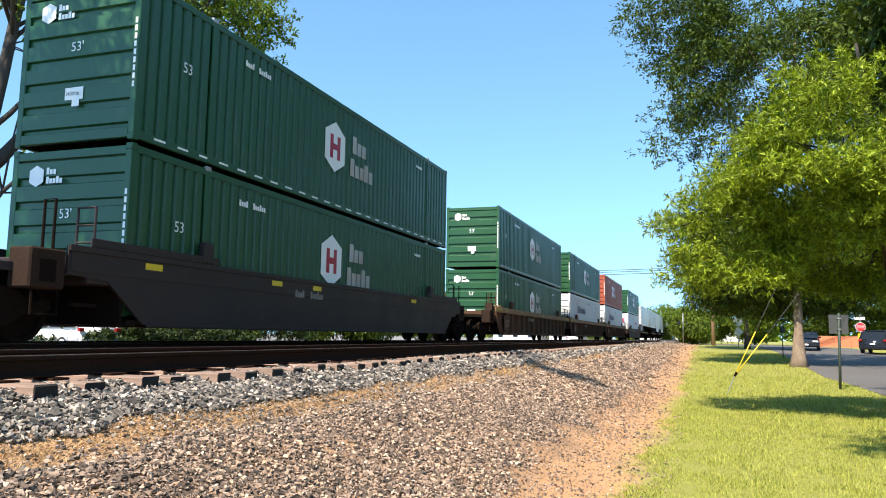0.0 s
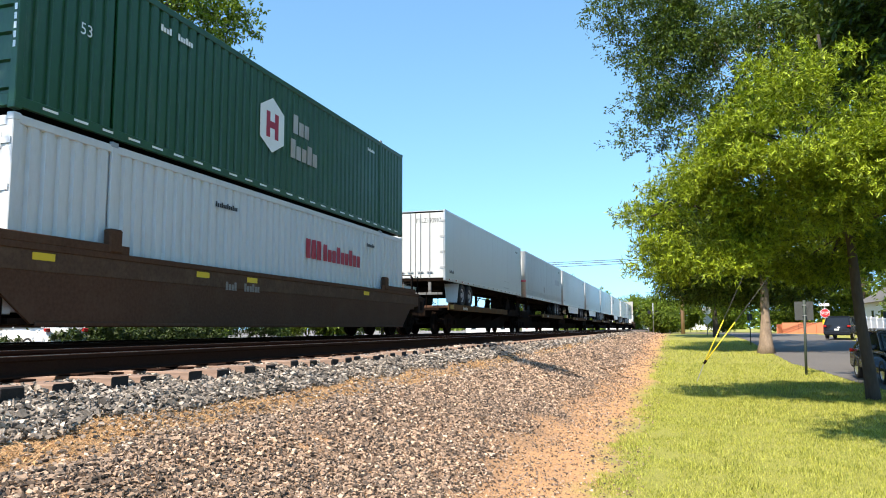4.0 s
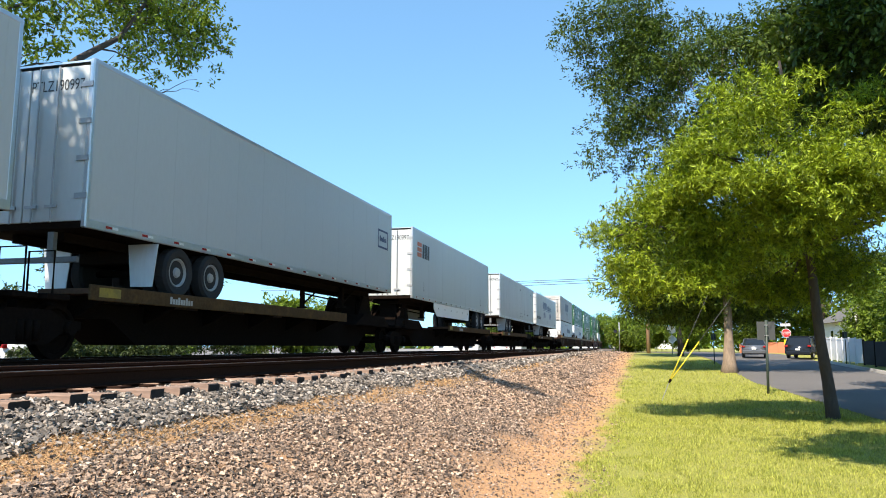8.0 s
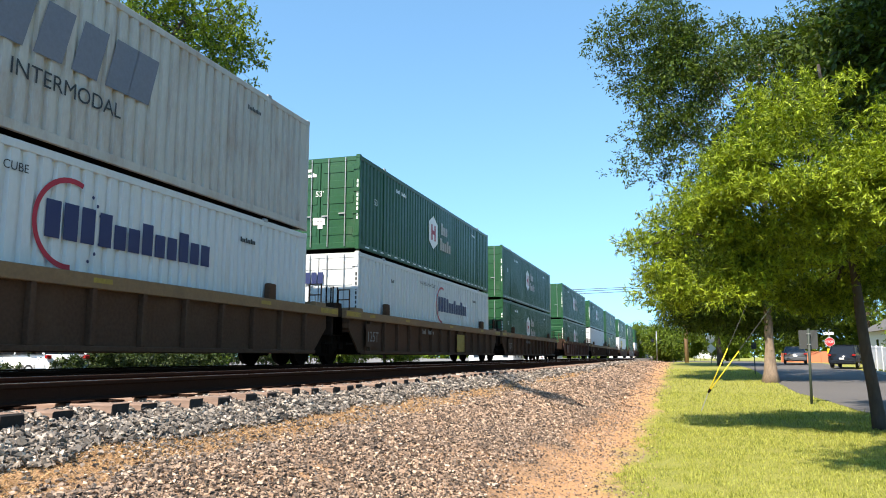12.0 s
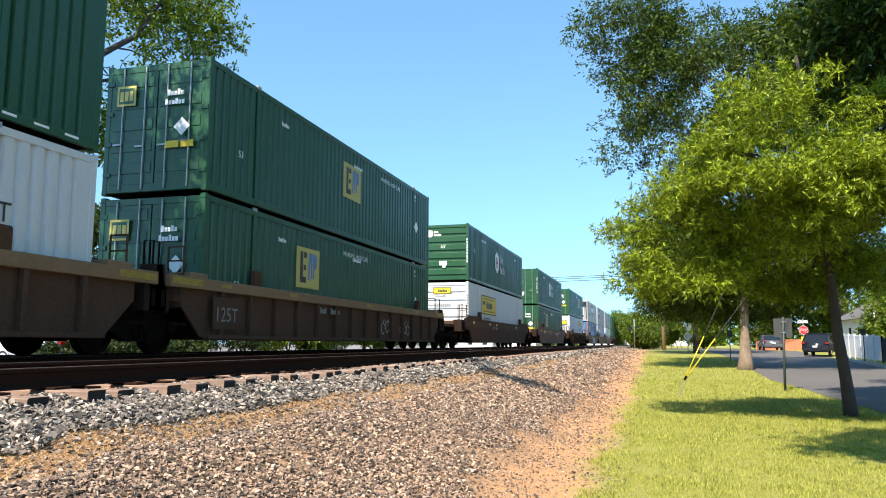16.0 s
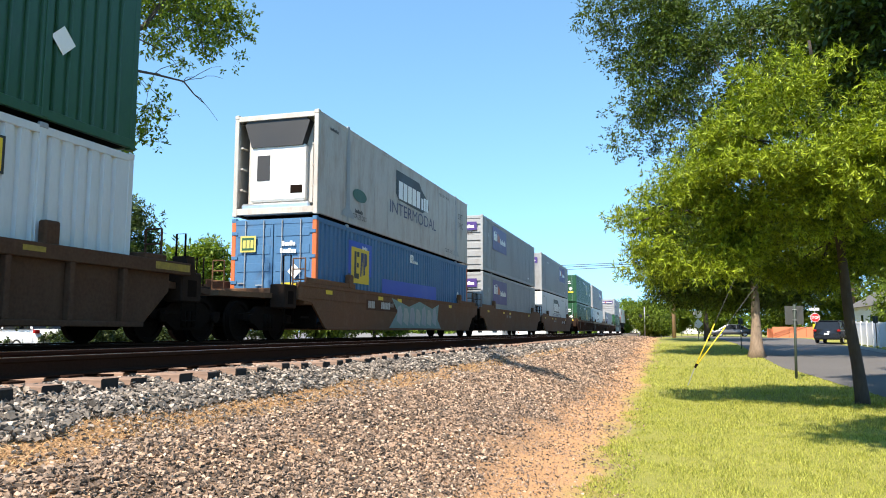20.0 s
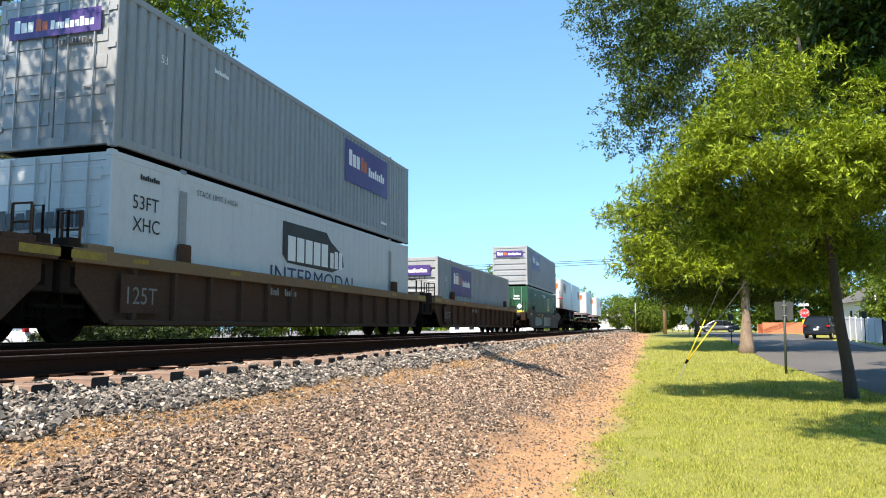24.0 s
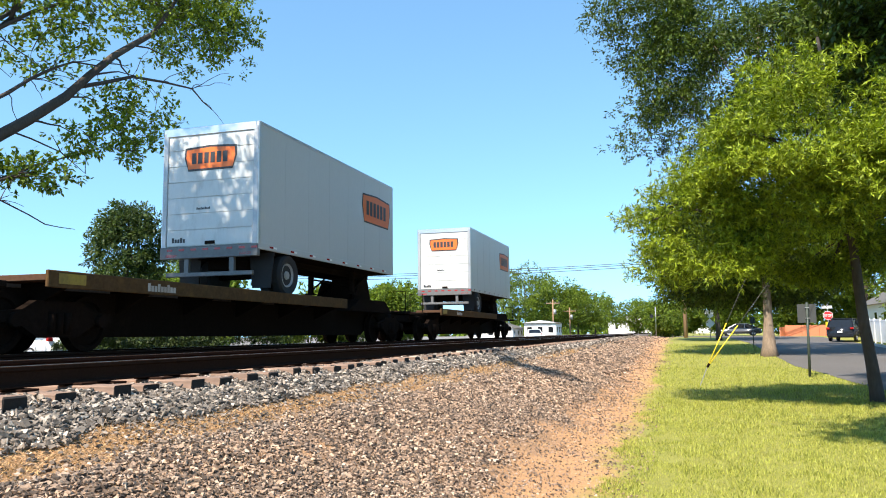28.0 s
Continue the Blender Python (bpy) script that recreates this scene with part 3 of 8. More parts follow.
RAIL_PROF = [(-0.075, 0.0), (0.075, 0.0), (0.075, 0.012), (0.02, 0.03), (0.012, 0.05), (0.012, 0.125), (0.036, 0.14), (0.036, 0.168), (0.028, 0.175), (-0.028, 0.175), (-0.036, 0.168), (-0.036, 0.14), (-0.012, 0.125), (-0.012, 0.05), (-0.02, 0.03), (-0.075, 0.012)]


def build_track(cx, name, label, near):
    tr = thing(name, label, "railway track")
    tr["kind"] = "structure"
    for sx in (-0.755, 0.755):
        r = part("rail", prism(bmesh.new(), [(cx + sx + u, RAIL - 0.175 + v) for u, v in RAIL_PROF], "y", -40, 720), RAIL_SIDE, tr, "rusty steel rail")
        part("rail_head", slab(cx + sx - 0.026, cx + sx + 0.026, -40, 720, RAIL - 0.001, RAIL + 0.001), RAIL_TOP, r, "polished running surface")
    rng = random.Random(3 if near else 8)
    # tie; its end grain is near black, with the ends' shade in the colour
    shapes = []
    for k in range(4):
        bm = slab(-1.295, 1.295, -0.115, 0.115, -0.178, 0.0, 0.012)
        for v in bm.verts:
            v.co += Vector((rng.uniform(-0.012, 0.012), rng.uniform(-0.008, 0.008), rng.uniform(-0.008, 0.004)))
        for f in bm.faces:
            if abs(f.calc_center_median().x) > 1.27:
                f.material_index = 1
        me = bpy.data.meshes.new("tie")
        bm.to_mesh(me)
        bm.free()
        me.materials.append(TIE_WOOD)
        me.materials.append(TIE_END)
        shapes.append(me)
    plate = slab(-0.17, 0.17, -0.09, 0.09, 0.0, 0.018, 0.004)
    pm = bpy.data.meshes.new("tie_plate")
    plate.to_mesh(pm)
    plate.free()
    pm.materials.append(RAIL_SIDE)
    y = 1.2
    while y < 97:
        me = shapes[rng.randrange(4)]
        o = new("tie", me)
        o.parent = tr
        o.matrix_basis = pose(cx + rng.uniform(-0.07, 0.07), y, RAIL - 0.193 + rng.uniform(-0.012, 0.006), 0, rng.uniform(-0.6, 0.6), rng.uniform(-1.6, 1.6))
        if near and y < 30:
            for sx in (-0.755, 0.755):
                p = new("tie_plate", pm)
                p.parent = o
                p.location = (sx, 0, 0.0)
        y += rng.uniform(0.46, 0.60) if near else 0.53


ROAD_L = [(-40, 5.4), (15.4, 5.3), (25, 5.3), (30.5, 4.98), (34.4, 4.6), (40, 4.75), (46, 4.9), (62, 5.2), (76, 4.6), (86, 2.5), (92, -0.6)]


def road_left(y):
    for (y0, x0), (y1, x1) in zip(ROAD_L, ROAD_L[1:]):
        if y <= y1:
            return x0 + (x1 - x0) * (y - y0) / (y1 - y0)
    return -1.0


def build_street():
    """The street runs beside the lawn and bends to the crossing."""
    bm = bmesh.new()
    rows = []
    for k in range(194):
        y = -40 + k * 0.75
        if y > 104:
            break
        l = road_left(y) + 0.06 * noise.noise((y * 0.9, 0, 0)) if y < 92 else -0.6
        rgt = 11.3 + 0.03 * max(0, y - 30) if y < 70 else max(10.0, 12.5 - max(0.0, y - 79) * 0.28)
        n = 16
        rows.append([bm.verts.new((l + (rgt - l) * i / n, y, ground_z(l + (rgt - l) * i / n, y) + 0.014)) for i in range(n + 1)])
    for a, b in zip(rows, rows[1:]):
        for i in range(len(a) - 1):
            bm.faces.new((a[i], a[i + 1], b[i + 1], b[i]))
    tagged(part("road", bm, ASPHALT), "worn patchy grey asphalt street in tree shade", "road", kind="structure")
    # kerb and pale walk on the far side
    bm = bmesh.new()
    for k in range(56):
        y = 2 + k
        x = 11.3 + 0.03 * max(0, y - 30)
        z0, z1 = ground_z(x, y), ground_z(x, y + 1)
        vs = [bm.verts.new(p) for p in ((x, y, z0 + 0.02), (x + 0.16, y, z0 + 0.02), (x + 0.16, y + 1, z1 + 0.02), (x, y + 1, z1 + 0.02), (x + 0.03, y, z0 + 0.17), (x + 0.16, y, z0 + 0.17), (x + 0.16, y + 1, z1 + 0.17), (x + 0.03, y + 1, z1 + 0.17))]
        for q in ((0, 4, 7, 3), (4, 5, 6, 7), (1, 2, 6, 5)):
            bm.faces.new([vs[i] for i in q])
    tagged(part("kerb", bm, CONCRETE), "low pale concrete kerb beside the asphalt street", "kerb", kind="structure")


def build_crossing():
    bm = bmesh.new()
    for x0, x1 in ((-16, FAR_X - 0.84), (FAR_X - 0.66, FAR_X + 0.66), (FAR_X + 0.84, NEAR_X - 0.84), (NEAR_X - 0.66, NEAR_X + 0.66), (NEAR_X + 0.84, -0.5)):
        box(bm, x0, x1, 95.5, 103.5, 1.0, RAIL - 0.012, 0.01)
    tagged(part("level_crossing", bm, ASPHALT), "asphalt level crossing flush with the rails", "level crossing", kind="structure")


build_ground()
build_crossing()
build_track(NEAR_X, "near_track", "empty railway track with worn wooden ties", True)
build_track(FAR_X, "far_track", "railway track that carries the train", False)
build_street()


# ---- the train: boxes ----
SIDE = BOX_W / 2


def corrugated(y0, y1, z0, z1, x, sign, pitch=0.285, depth=0.055):
    """An upright-ribbed steel sheet."""
    bm = bmesh.new()
    prof, y = [(y0, 0)], y0 + 0.1
    while y < y1 - pitch:
        for f, d in ((0.0, 0), (0.1, 1), (0.36, 1), (0.46, 0)):
            prof.append((y + f * pitch, d))
        y += pitch
    prof.append((y1, 0))
    lo = hi = None
    for yy, d in prof:
        xx = x - sign * depth * d
        a, b = bm.verts.new((xx, yy, z0)), bm.verts.new((xx, yy, z1))
        if lo:
            bm.faces.new((lo, a, b, hi) if sign > 0 else (lo, hi, b, a))
        lo, hi = a, b
    return bm


def seams(ob, y0, y1, step, z0, z1, paint, width=0.02):
    """The upright joints between the sheets of a smooth side."""
    bm = bmesh.new()
    for y in np.arange(y0, y1, step):
        box(bm, SIDE - 0.006, SIDE - 0.002, y, y + width, z0, z1)
    part("panel_seam", bm, paint, ob)["kind"] = "stuff"


def ribbed_end(material, parent, y, out, ribs=6):
    """A pressed end wall with level ribs; out is -1 for the near end."""
    bm = bmesh.new()
    z0, z1 = 0.22, BOX_H - 0.16
    prof = [(z0, 0)]
    step = (z1 - z0) / ribs
    for k in range(ribs):
        z = z0 + k * step
        prof += [(z + step * 0.16, 0), (z + step * 0.22, 1), (z + step * 0.84, 1), (z + step * 0.9, 0)]
    prof.append((z1, 0))
    pa = pb = None
    for z, d in prof:
        yy = y + out * (0.0 + 0.055 * d) - out * 0.06
        a, b = bm.verts.new((-SIDE + 0.1, yy, z)), bm.verts.new((SIDE - 0.1, yy, z))
        if pa:
            bm.faces.new((pa, pb, b, a) if out < 0 else (pa, a, b, pb))
        pa, pb = a, b
    return part("end_wall", bm, material, parent)


def door_end(material, parent, y, out, rods=2):
    for sx in (-1, 1):
        bm = bmesh.new()
        x0, x1 = (sx * 0.012, sx * (SIDE - 0.1))
        box(bm, min(x0, x1), max(x0, x1), min(y - out * 0.05, y - out * 0.012), max(y - out * 0.05, y - out * 0.012), 0.2, BOX_H - 0.14, 0.008)
        d = part("door", bm, material, parent)
        for k in range(5):
            z = 0.45 + k * 0.48
            xa, xb = sorted((sx * 0.09, sx * (SIDE - 0.2)))
            part("door_rib", slab(xa, xb, min(y - out * 0.012, y + out * 0.004), max(y - out * 0.012, y + out * 0.004), z, z + 0.24, 0.006), material, d)
        for r in range(rods):
            xx = sx * (0.28 + r * 0.56)
            part("lock_rod", tube(bmesh.new(), [(xx, y + out * 0.03, 0.1), (xx, y + out * 0.03, BOX_H - 0.08)], 0.017, 6), GALV, d)
            part("door_handle", slab(xx - 0.2, xx + 0.02, y + min(out * 0.03, out * 0.055), y + max(out * 0.03, out * 0.055), 1.02 + 0.06 * r, 1.055 + 0.06 * r), GALV, d)
        for k in range(4):
            z = 0.4 + k * 0.68
            xa, xb = sorted((sx * (SIDE - 0.2), sx * (SIDE - 0.02)))
            part("hinge", slab(xa, xb, min(y, y + out * 0.02), max(y, y + out * 0.02), z, z + 0.09), material, d)


def container(name, label, paint, end="ribs", smooth=False, frame_paint=None, dash=False, refrigerated=False):
    """A 53-foot box: origin in the middle of its near end, at its foot."""
    ob = thing(name, label, "shipping container", "containers on the train")
    fp = frame_paint or paint
    for sx in (1, -1):
        if smooth:
            bm = slab(min(sx * (SIDE - 0.03), sx * (SIDE - 0.006)), max(sx * (SIDE - 0.03), sx * (SIDE - 0.006)), 0.1, BOX_L - 0.1, 0.18, BOX_H - 0.14)
            part("side_panel", bm, paint, ob)
            if sx > 0:
                seams(ob, 0.6, BOX_L - 0.5, 0.41 if not refrigerated else 1.2, 0.2, BOX_H - 0.15, paint)
        else:
            part("side_panel", corrugated(0.1, BOX_L - 0.1, 0.18, BOX_H - 0.14, sx * (SIDE - 0.012), sx), paint, ob)
        xa, xb = sorted((sx * (SIDE - 0.07), sx * SIDE))
        part("top_rail", slab(xa, xb, 0.1, BOX_L - 0.1, BOX_H - 0.15, BOX_H - 0.02, 0.008), fp, ob)
        part("bottom_rail", slab(xa, xb, 0.1, BOX_L - 0.1, 0.03, 0.19, 0.008), fp, ob)
        for y in (1.98, BOX_L - 2.1):
            xc, xd = sorted((sx * (SIDE - 0.05), sx * (SIDE + 0.008)))
            part("lifting_post", slab(xc, xd, y, y + 0.13, 0.05, BOX_H - 0.05, 0.01), paint if not refrigerated else GREY, ob)
            part("lifting_casting", slab(xc, xd + (0.006 if sx > 0 else 0), y - 0.02, y + 0.15, BOX_H - 0.06, BOX_H + 0.03, 0.012), GALV, ob)
        for y in (0.0, BOX_L - 0.13):
            xe, xf = sorted((sx * (SIDE - 0.13), sx * SIDE))
            part("corner_post", slab(xe, xf, y, y + 0.13, 0.1, BOX_H - 0.1, 0.012), fp, ob)
            for z in (0.0, BOX_H - 0.11):
                part("corner_casting", slab(xe - (0.004 if sx < 0 else 0), xf + (0.004 if sx > 0 else 0), y - 0.006 + (0.012 if y else 0), y + 0.14, z, z + 0.115, 0.012), fp, ob)
    part("roof", slab(-SIDE + 0.05, SIDE - 0.05, 0.05, BOX_L - 0.05, BOX_H - 0.1, BOX_H - 0.07), paint, ob)
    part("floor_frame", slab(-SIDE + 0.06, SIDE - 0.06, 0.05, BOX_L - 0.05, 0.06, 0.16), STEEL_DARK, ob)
    for y in (0.0, BOX_L - 0.1):
        part("end_header", slab(-SIDE + 0.12, SIDE - 0.12, y, y + 0.1, BOX_H - 0.19, BOX_H - 0.04, 0.01), fp, ob)
        part("end_sill", slab(-SIDE + 0.12, SIDE - 0.12, y, y + 0.1, 0.04, 0.22, 0.01), fp, ob)
    if refrigerated:
        part("end_wall", slab(-SIDE + 0.3, SIDE - 0.3, 0.32, 0.42, 0.2, BOX_H - 0.12), paint, ob)
        bm = slab(-0.85, 0.85, 0.12, 0.36, 0.42, 2.0, 0.05)
        part("cooling_unit", bm, LOGO_WHITE, ob, "white refrigeration unit")
        bm = prism(bmesh.new(), [(-0.78, 1.95), (0.78, 1.95), (1.0, 2.62), (0.85, 2.76), (-0.85, 2.76), (-1.0, 2.62)], "y", 0.06, 0.34)
        part("condenser_grille", bm, LOGO_BLACK, ob, "black condenser grille")
        part("control_window", slab(-0.62, -0.22, 0.105, 0.125, 1.0, 1.72), LOGO_BLACK, ob)
        part("display_panel", slab(0.42, 0.78, 0.105, 0.125, 0.62, 0.84), STEEL_DARK, ob)
        part("fuel_tank", slab(-1.05, 1.05, 0.02, 0.34, 0.03, 0.36, 0.05), ALU, ob)
        for sx in (-1.12, 1.12):
            for z in (0.75, 1.35, 1.95):
                part("side_brace", slab(sx - 0.05, sx + 0.05, 0.1, 0.4, z, z + 0.05), fp, ob)
    elif end == "doors":
        door_end(paint, ob, 0.0, -1)
    else:
        ribbed_end(paint, ob, 0.0, -1)
    ribbed_end(paint, ob, BOX_L, 1)
    if dash:
        part("reflective_strip", _dashes(), LOGO_WHITE, ob, "broken white reflective strip")["kind"] = "stuff"
    return ob


def _dashes():
    bm = bmesh.new()
    y = 0.5
    while y < BOX_L - 0.6:
        bm.faces.new([bm.verts.new((SIDE + 0.004, u, v)) for u, v in rect(y, y + 0.3, 0.10, 0.14)])
        y += 0.62
    for f in bm.faces:
        if f.normal.x < 0:
            f.normal_flip()
    return bm


S_ON, E_ON = ("side", SIDE + 0.006), ("end", -0.012)


def hexagon(u, v, r):
    return [(u, v + r), (u + r * 0.84, v + r * 0.56), (u + r * 0.84, v - r * 0.56), (u, v - r), (u - r * 0.84, v - r * 0.56), (u - r * 0.84, v + r * 0.56)]


def hub_marks(ob, ink=LOGO_RED, u=7.2, big=0.66):
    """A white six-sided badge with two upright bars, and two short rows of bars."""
    mark(ob, "badge", [hexagon(u, 1.62, big)], LOGO_WHITE, S_ON, "white six-sided badge")
    w = ("side", SIDE + 0.010)
    mark(ob, "badge_lettering", [rect(u - 0.28, u - 0.11, 1.30, 1.92), rect(u + 0.11, u + 0.28, 1.30, 1.92), rect(u - 0.11, u + 0.11, 1.54, 1.70)], ink, w)
    mark(ob, "name_lettering", bars(u + 1.02, 1.70, 0.48, 3) + bars(u + 0.90, 1.06, 0.48, 5), OLD_WHITE, S_ON, "pale name bars")
    mark(ob, "number_lettering", bars(3.1, 2.35, 0.13, 4) + bars(3.6, 2.35, 0.13, 6) + bars(13.0, 2.35, 0.10, 9), LOGO_WHITE, S_ON)
    letters(ob, "size_mark", "53", 1.15, 1.55, 0.2, LOGO_WHITE, S_ON)
    e = ("end", -0.010)
    mark(ob, "end_badge", [hexagon(-0.72, 2.42, 0.19)], LOGO_WHITE, e)
    mark(ob, "end_name_lettering", bars(-0.50, 2.44, 0.12, 3) + bars(-0.50, 2.28, 0.12, 5), LOGO_WHITE, e)
    letters(ob, "end_size_mark", "53'", -0.16, 1.66, 0.17, LOGO_WHITE, e)
    mark(ob, "placard", [rect(-0.22, 0.18, 0.78, 1.0), rect(-0.06, 0.1, 0.66, 0.78)], LOGO_WHITE, e, "white weight placard")
    letters(ob, "weight_mark", "24,000 lbs", -0.2, 0.86, 0.065, LOGO_BLACK, ("end", -0.014), squeeze=0.8)
    mark(ob, "end_number_lettering", [rect(SIDE - 0.09, SIDE - 0.04, 0.9 + k * 0.14, 1.0 + k * 0.14) for k in range(9)], LOGO_WHITE, ("end", -0.006))


def stg_marks(ob, u=3.15, k=1.0):
    v = 1.86 if k == 1.0 else 1.82
    mark(ob, "logo_arc", ring(u, v, 0.72, 0.085, 70, 275), LOGO_RED, S_ON, "open red ring")
    mark(ob, "logo_dot_lettering", [disc(u + 0.68 * math.cos(radians(a)), v + 0.68 * math.sin(radians(a)), 0.03, 10) for a in (20, 34, 48, -20, -36, -52)], LOGO_NAVY, S_ON)
    mark(ob, "name_lettering", bars(u - 0.48, v - 0.26, 0.54 * k, 3, tall=(1, 1)) + bars(u - 0.48 + 1.04 * k, v - 0.26, 0.52 * k, 9, tall=(1.0, 0.74)), LOGO_NAVY, S_ON, "navy name bars")
    letters(ob, "height_warning", "WARNING HIGH CUBE", u + 4.2 if u < 5 else 5.6, 2.42, 0.13, LOGO_BLACK, S_ON)
    mark(ob, "number_lettering", bars(13.1, 2.25, 0.11, 9) + bars(2.7, 2.2, 0.11, 4), LOGO_BLACK, S_ON)
    mark(ob, "end_name_lettering", bars(-0.42, 1.95, 0.34, 3, tall=(1, 1)), LOGO_NAVY, ("end", -0.045))
    mark(ob, "end_number_lettering", [rect(SIDE - 0.09, SIDE - 0.04, 0.9 + k * 0.14, 1.0 + k * 0.14) for k in range(10)], LOGO_BLACK, ("end", -0.006))


def emp_marks(ob, u=10.9, film=PALE_YELLOW, ink=LOGO_SKY):
    mark(ob, "logo_plate", [rect(u - 0.7, u + 0.7, 1.24, 2.32)], film, S_ON, "yellow plate")
    on = ("side", SIDE + 0.010)
    mark(ob, "logo_bar", [[(u - 0.48, 1.38), (u - 0.12, 1.38), (u - 0.12, 1.54), (u - 0.32, 1.54), (u - 0.32, 2.2), (u - 0.48, 2.2)]], LOGO_BLACK, on, "black bar")
    mark(ob, "logo_bar", [rect(u - 0.28, u - 0.14, 1.72, 1.86)], LOGO_BLACK, on, "black bar")
    mark(ob, "logo_bar", [rect(u - 0.28, u - 0.10, 2.05, 2.2)], LOGO_BLACK, on, "black bar")
    mark(ob, "logo_bar", [[(u - 0.02, 1.46), (u + 0.08, 1.46), (u + 0.13, 2.0), (u + 0.19, 1.5), (u + 0.25, 1.5), (u + 0.25, 2.2), (u + 0.04, 2.2)]], ink, on, "blue bar")
    mark(ob, "logo_bar", [[(u + 0.29, 1.52), (u + 0.38, 1.52), (u + 0.38, 1.76), (u + 0.52, 1.84), (u + 0.52, 2.14), (u + 0.46, 2.2), (u + 0.29, 2.2)]], ink, on, "blue bar")
    mark(ob, "diamond_placard", [[(14.4, 1.12), (14.65, 1.36), (14.4, 1.6), (14.15, 1.36)]], LOGO_WHITE, S_ON)
    mark(ob, "number_lettering", bars(8.0, 2.3, 0.11, 10) + bars(3.2, 2.3, 0.11, 6), LOGO_WHITE, S_ON)
    letters(ob, "size_mark", "53", 1.2, 1.0, 0.16, LOGO_WHITE, S_ON)
    e = ("end", -0.055)
    mark(ob, "end_plate", [rect(-0.98, -0.5, 1.95, 2.4)], PALE_YELLOW, e, "pale yellow outline")
    mark(ob, "end_plate_field", [rect(-0.93, -0.55, 2.0, 2.35)], GREEN2, ("end", -0.058))
    mark(ob, "end_plate_lettering", [rect(-0.9 + 0.12 * k, -0.81 + 0.12 * k, 2.06, 2.28) for k in range(3)], PALE_YELLOW, ("end", -0.061))
    mark(ob, "end_number_lettering", bars(0.30, 2.1, 0.13, 5) + bars(0.25, 1.9, 0.13, 6), LOGO_WHITE, e)
    mark(ob, "end_diamond", [[(0.68, 1.2), (0.88, 1.4), (0.68, 1.6), (0.48, 1.4)]], LOGO_WHITE, e)
    mark(ob, "sticker_lettering", [rect(0.3, 0.62, 0.95, 1.1), rect(0.66, 0.98, 0.95, 1.1)], LOGO_YELLOW, e)


def hunt_marks(ob):
    u = 2.95
    mark(ob, "panel_border", [rect(u, u + 3.85, 1.38, 2.42)], LOGO_BLACK, S_ON)
    mark(ob, "panel", [rect(u + 0.06, u + 3.79, 1.44, 2.36)], LOGO_YELLOW, ("side", SIDE + 0.009), "yellow panel")
    mark(ob, "panel_lettering", [rect(u + 0.5, u + 3.4, 1.54, 1.58), rect(u + 0.5, u + 3.4, 2.22, 2.26), rect(u + 0.35, u + 0.95, 1.9, 2.08)] + bars(u + 1.2, 1.72, 0.42, 6, 0.1), LOGO_BLACK, ("side", SIDE + 0.012))
    letters(ob, "word", "Intermodal", u + 0.6, 1.04, 0.27, LOGO_BLACK, S_ON)
    letters(ob, "size_mark", "53", 1.3, 2.3, 0.13, LOGO_BLACK, S_ON)
    e = ("end", -0.010)
    mark(ob, "end_panel", [rect(-0.55, 0.4, 2.28, 2.62)], LOGO_BLACK, e)
    mark(ob, "end_panel_face", [rect(-0.52, 0.37, 2.31, 2.59)], LOGO_YELLOW, ("end", -0.013))
    mark(ob, "end_panel_lettering", bars(-0.28, 2.38, 0.13, 6, 0.1), LOGO_BLACK, ("end", -0.016))
    letters(ob, "end_word", "Intermodal", -0.5, 2.14, 0.10, LOGO_BLACK, e)
    mark(ob, "end_number_lettering", [rect(SIDE - 0.09, SIDE - 0.04, 0.9 + k * 0.14, 1.0 + k * 0.14) for k in range(10)], LOGO_BLACK, ("end", -0.006))
    mark(ob, "end_serial_lettering", bars(-0.45, 1.62, 0.17, 8, tall=(1, 1)), GREY, e)


def fedex_marks(ob, u=10.05):
    mark(ob, "name_panel", [rect(u, u + 3.75, 1.32, 2.62)], LOGO_PURPLE, S_ON, "purple name panel")
    w = ("side", SIDE + 0.010)
    mark(ob, "name_lettering", bars(u + 0.3, 1.85, 0.5, 3, tall=(1, .8)) + bars(u + 1.95, 1.8, 0.30, 8), LOGO_WHITE, w)
    mark(ob, "name_lettering_red", bars(u + 1.28, 1.85, 0.45, 2, tall=(1, .8)), ORANGE, w)
    mark(ob, "number_lettering", bars(3.0, 2.3, 0.1, 9) + bars(13.2, 0.4, 0.1, 9), LOGO_WHITE, S_ON)
    letters(ob, "size_mark", "53", 1.2, 1.9, 0.16, LOGO_WHITE, S_ON)
    e = ("end", -0.055)
    mark(ob, "end_panel", [rect(-1.02, 0.98, 2.08, 2.52)], LOGO_PURPLE, e)
    mark(ob, "end_name_lettering", bars(-0.9, 2.2, 0.24, 3, tall=(1, .8)) + bars(-0.1, 2.2, 0.17, 9), LOGO_WHITE, ("end", -0.058))
    mark(ob, "end_name_red", bars(-0.42, 2.2, 0.22, 2, tall=(1, .8)), ORANGE, ("end", -0.058))
    mark(ob, "end_number_lettering", bars(0.02, 1.9, 0.12, 10), LOGO_BLACK, e)


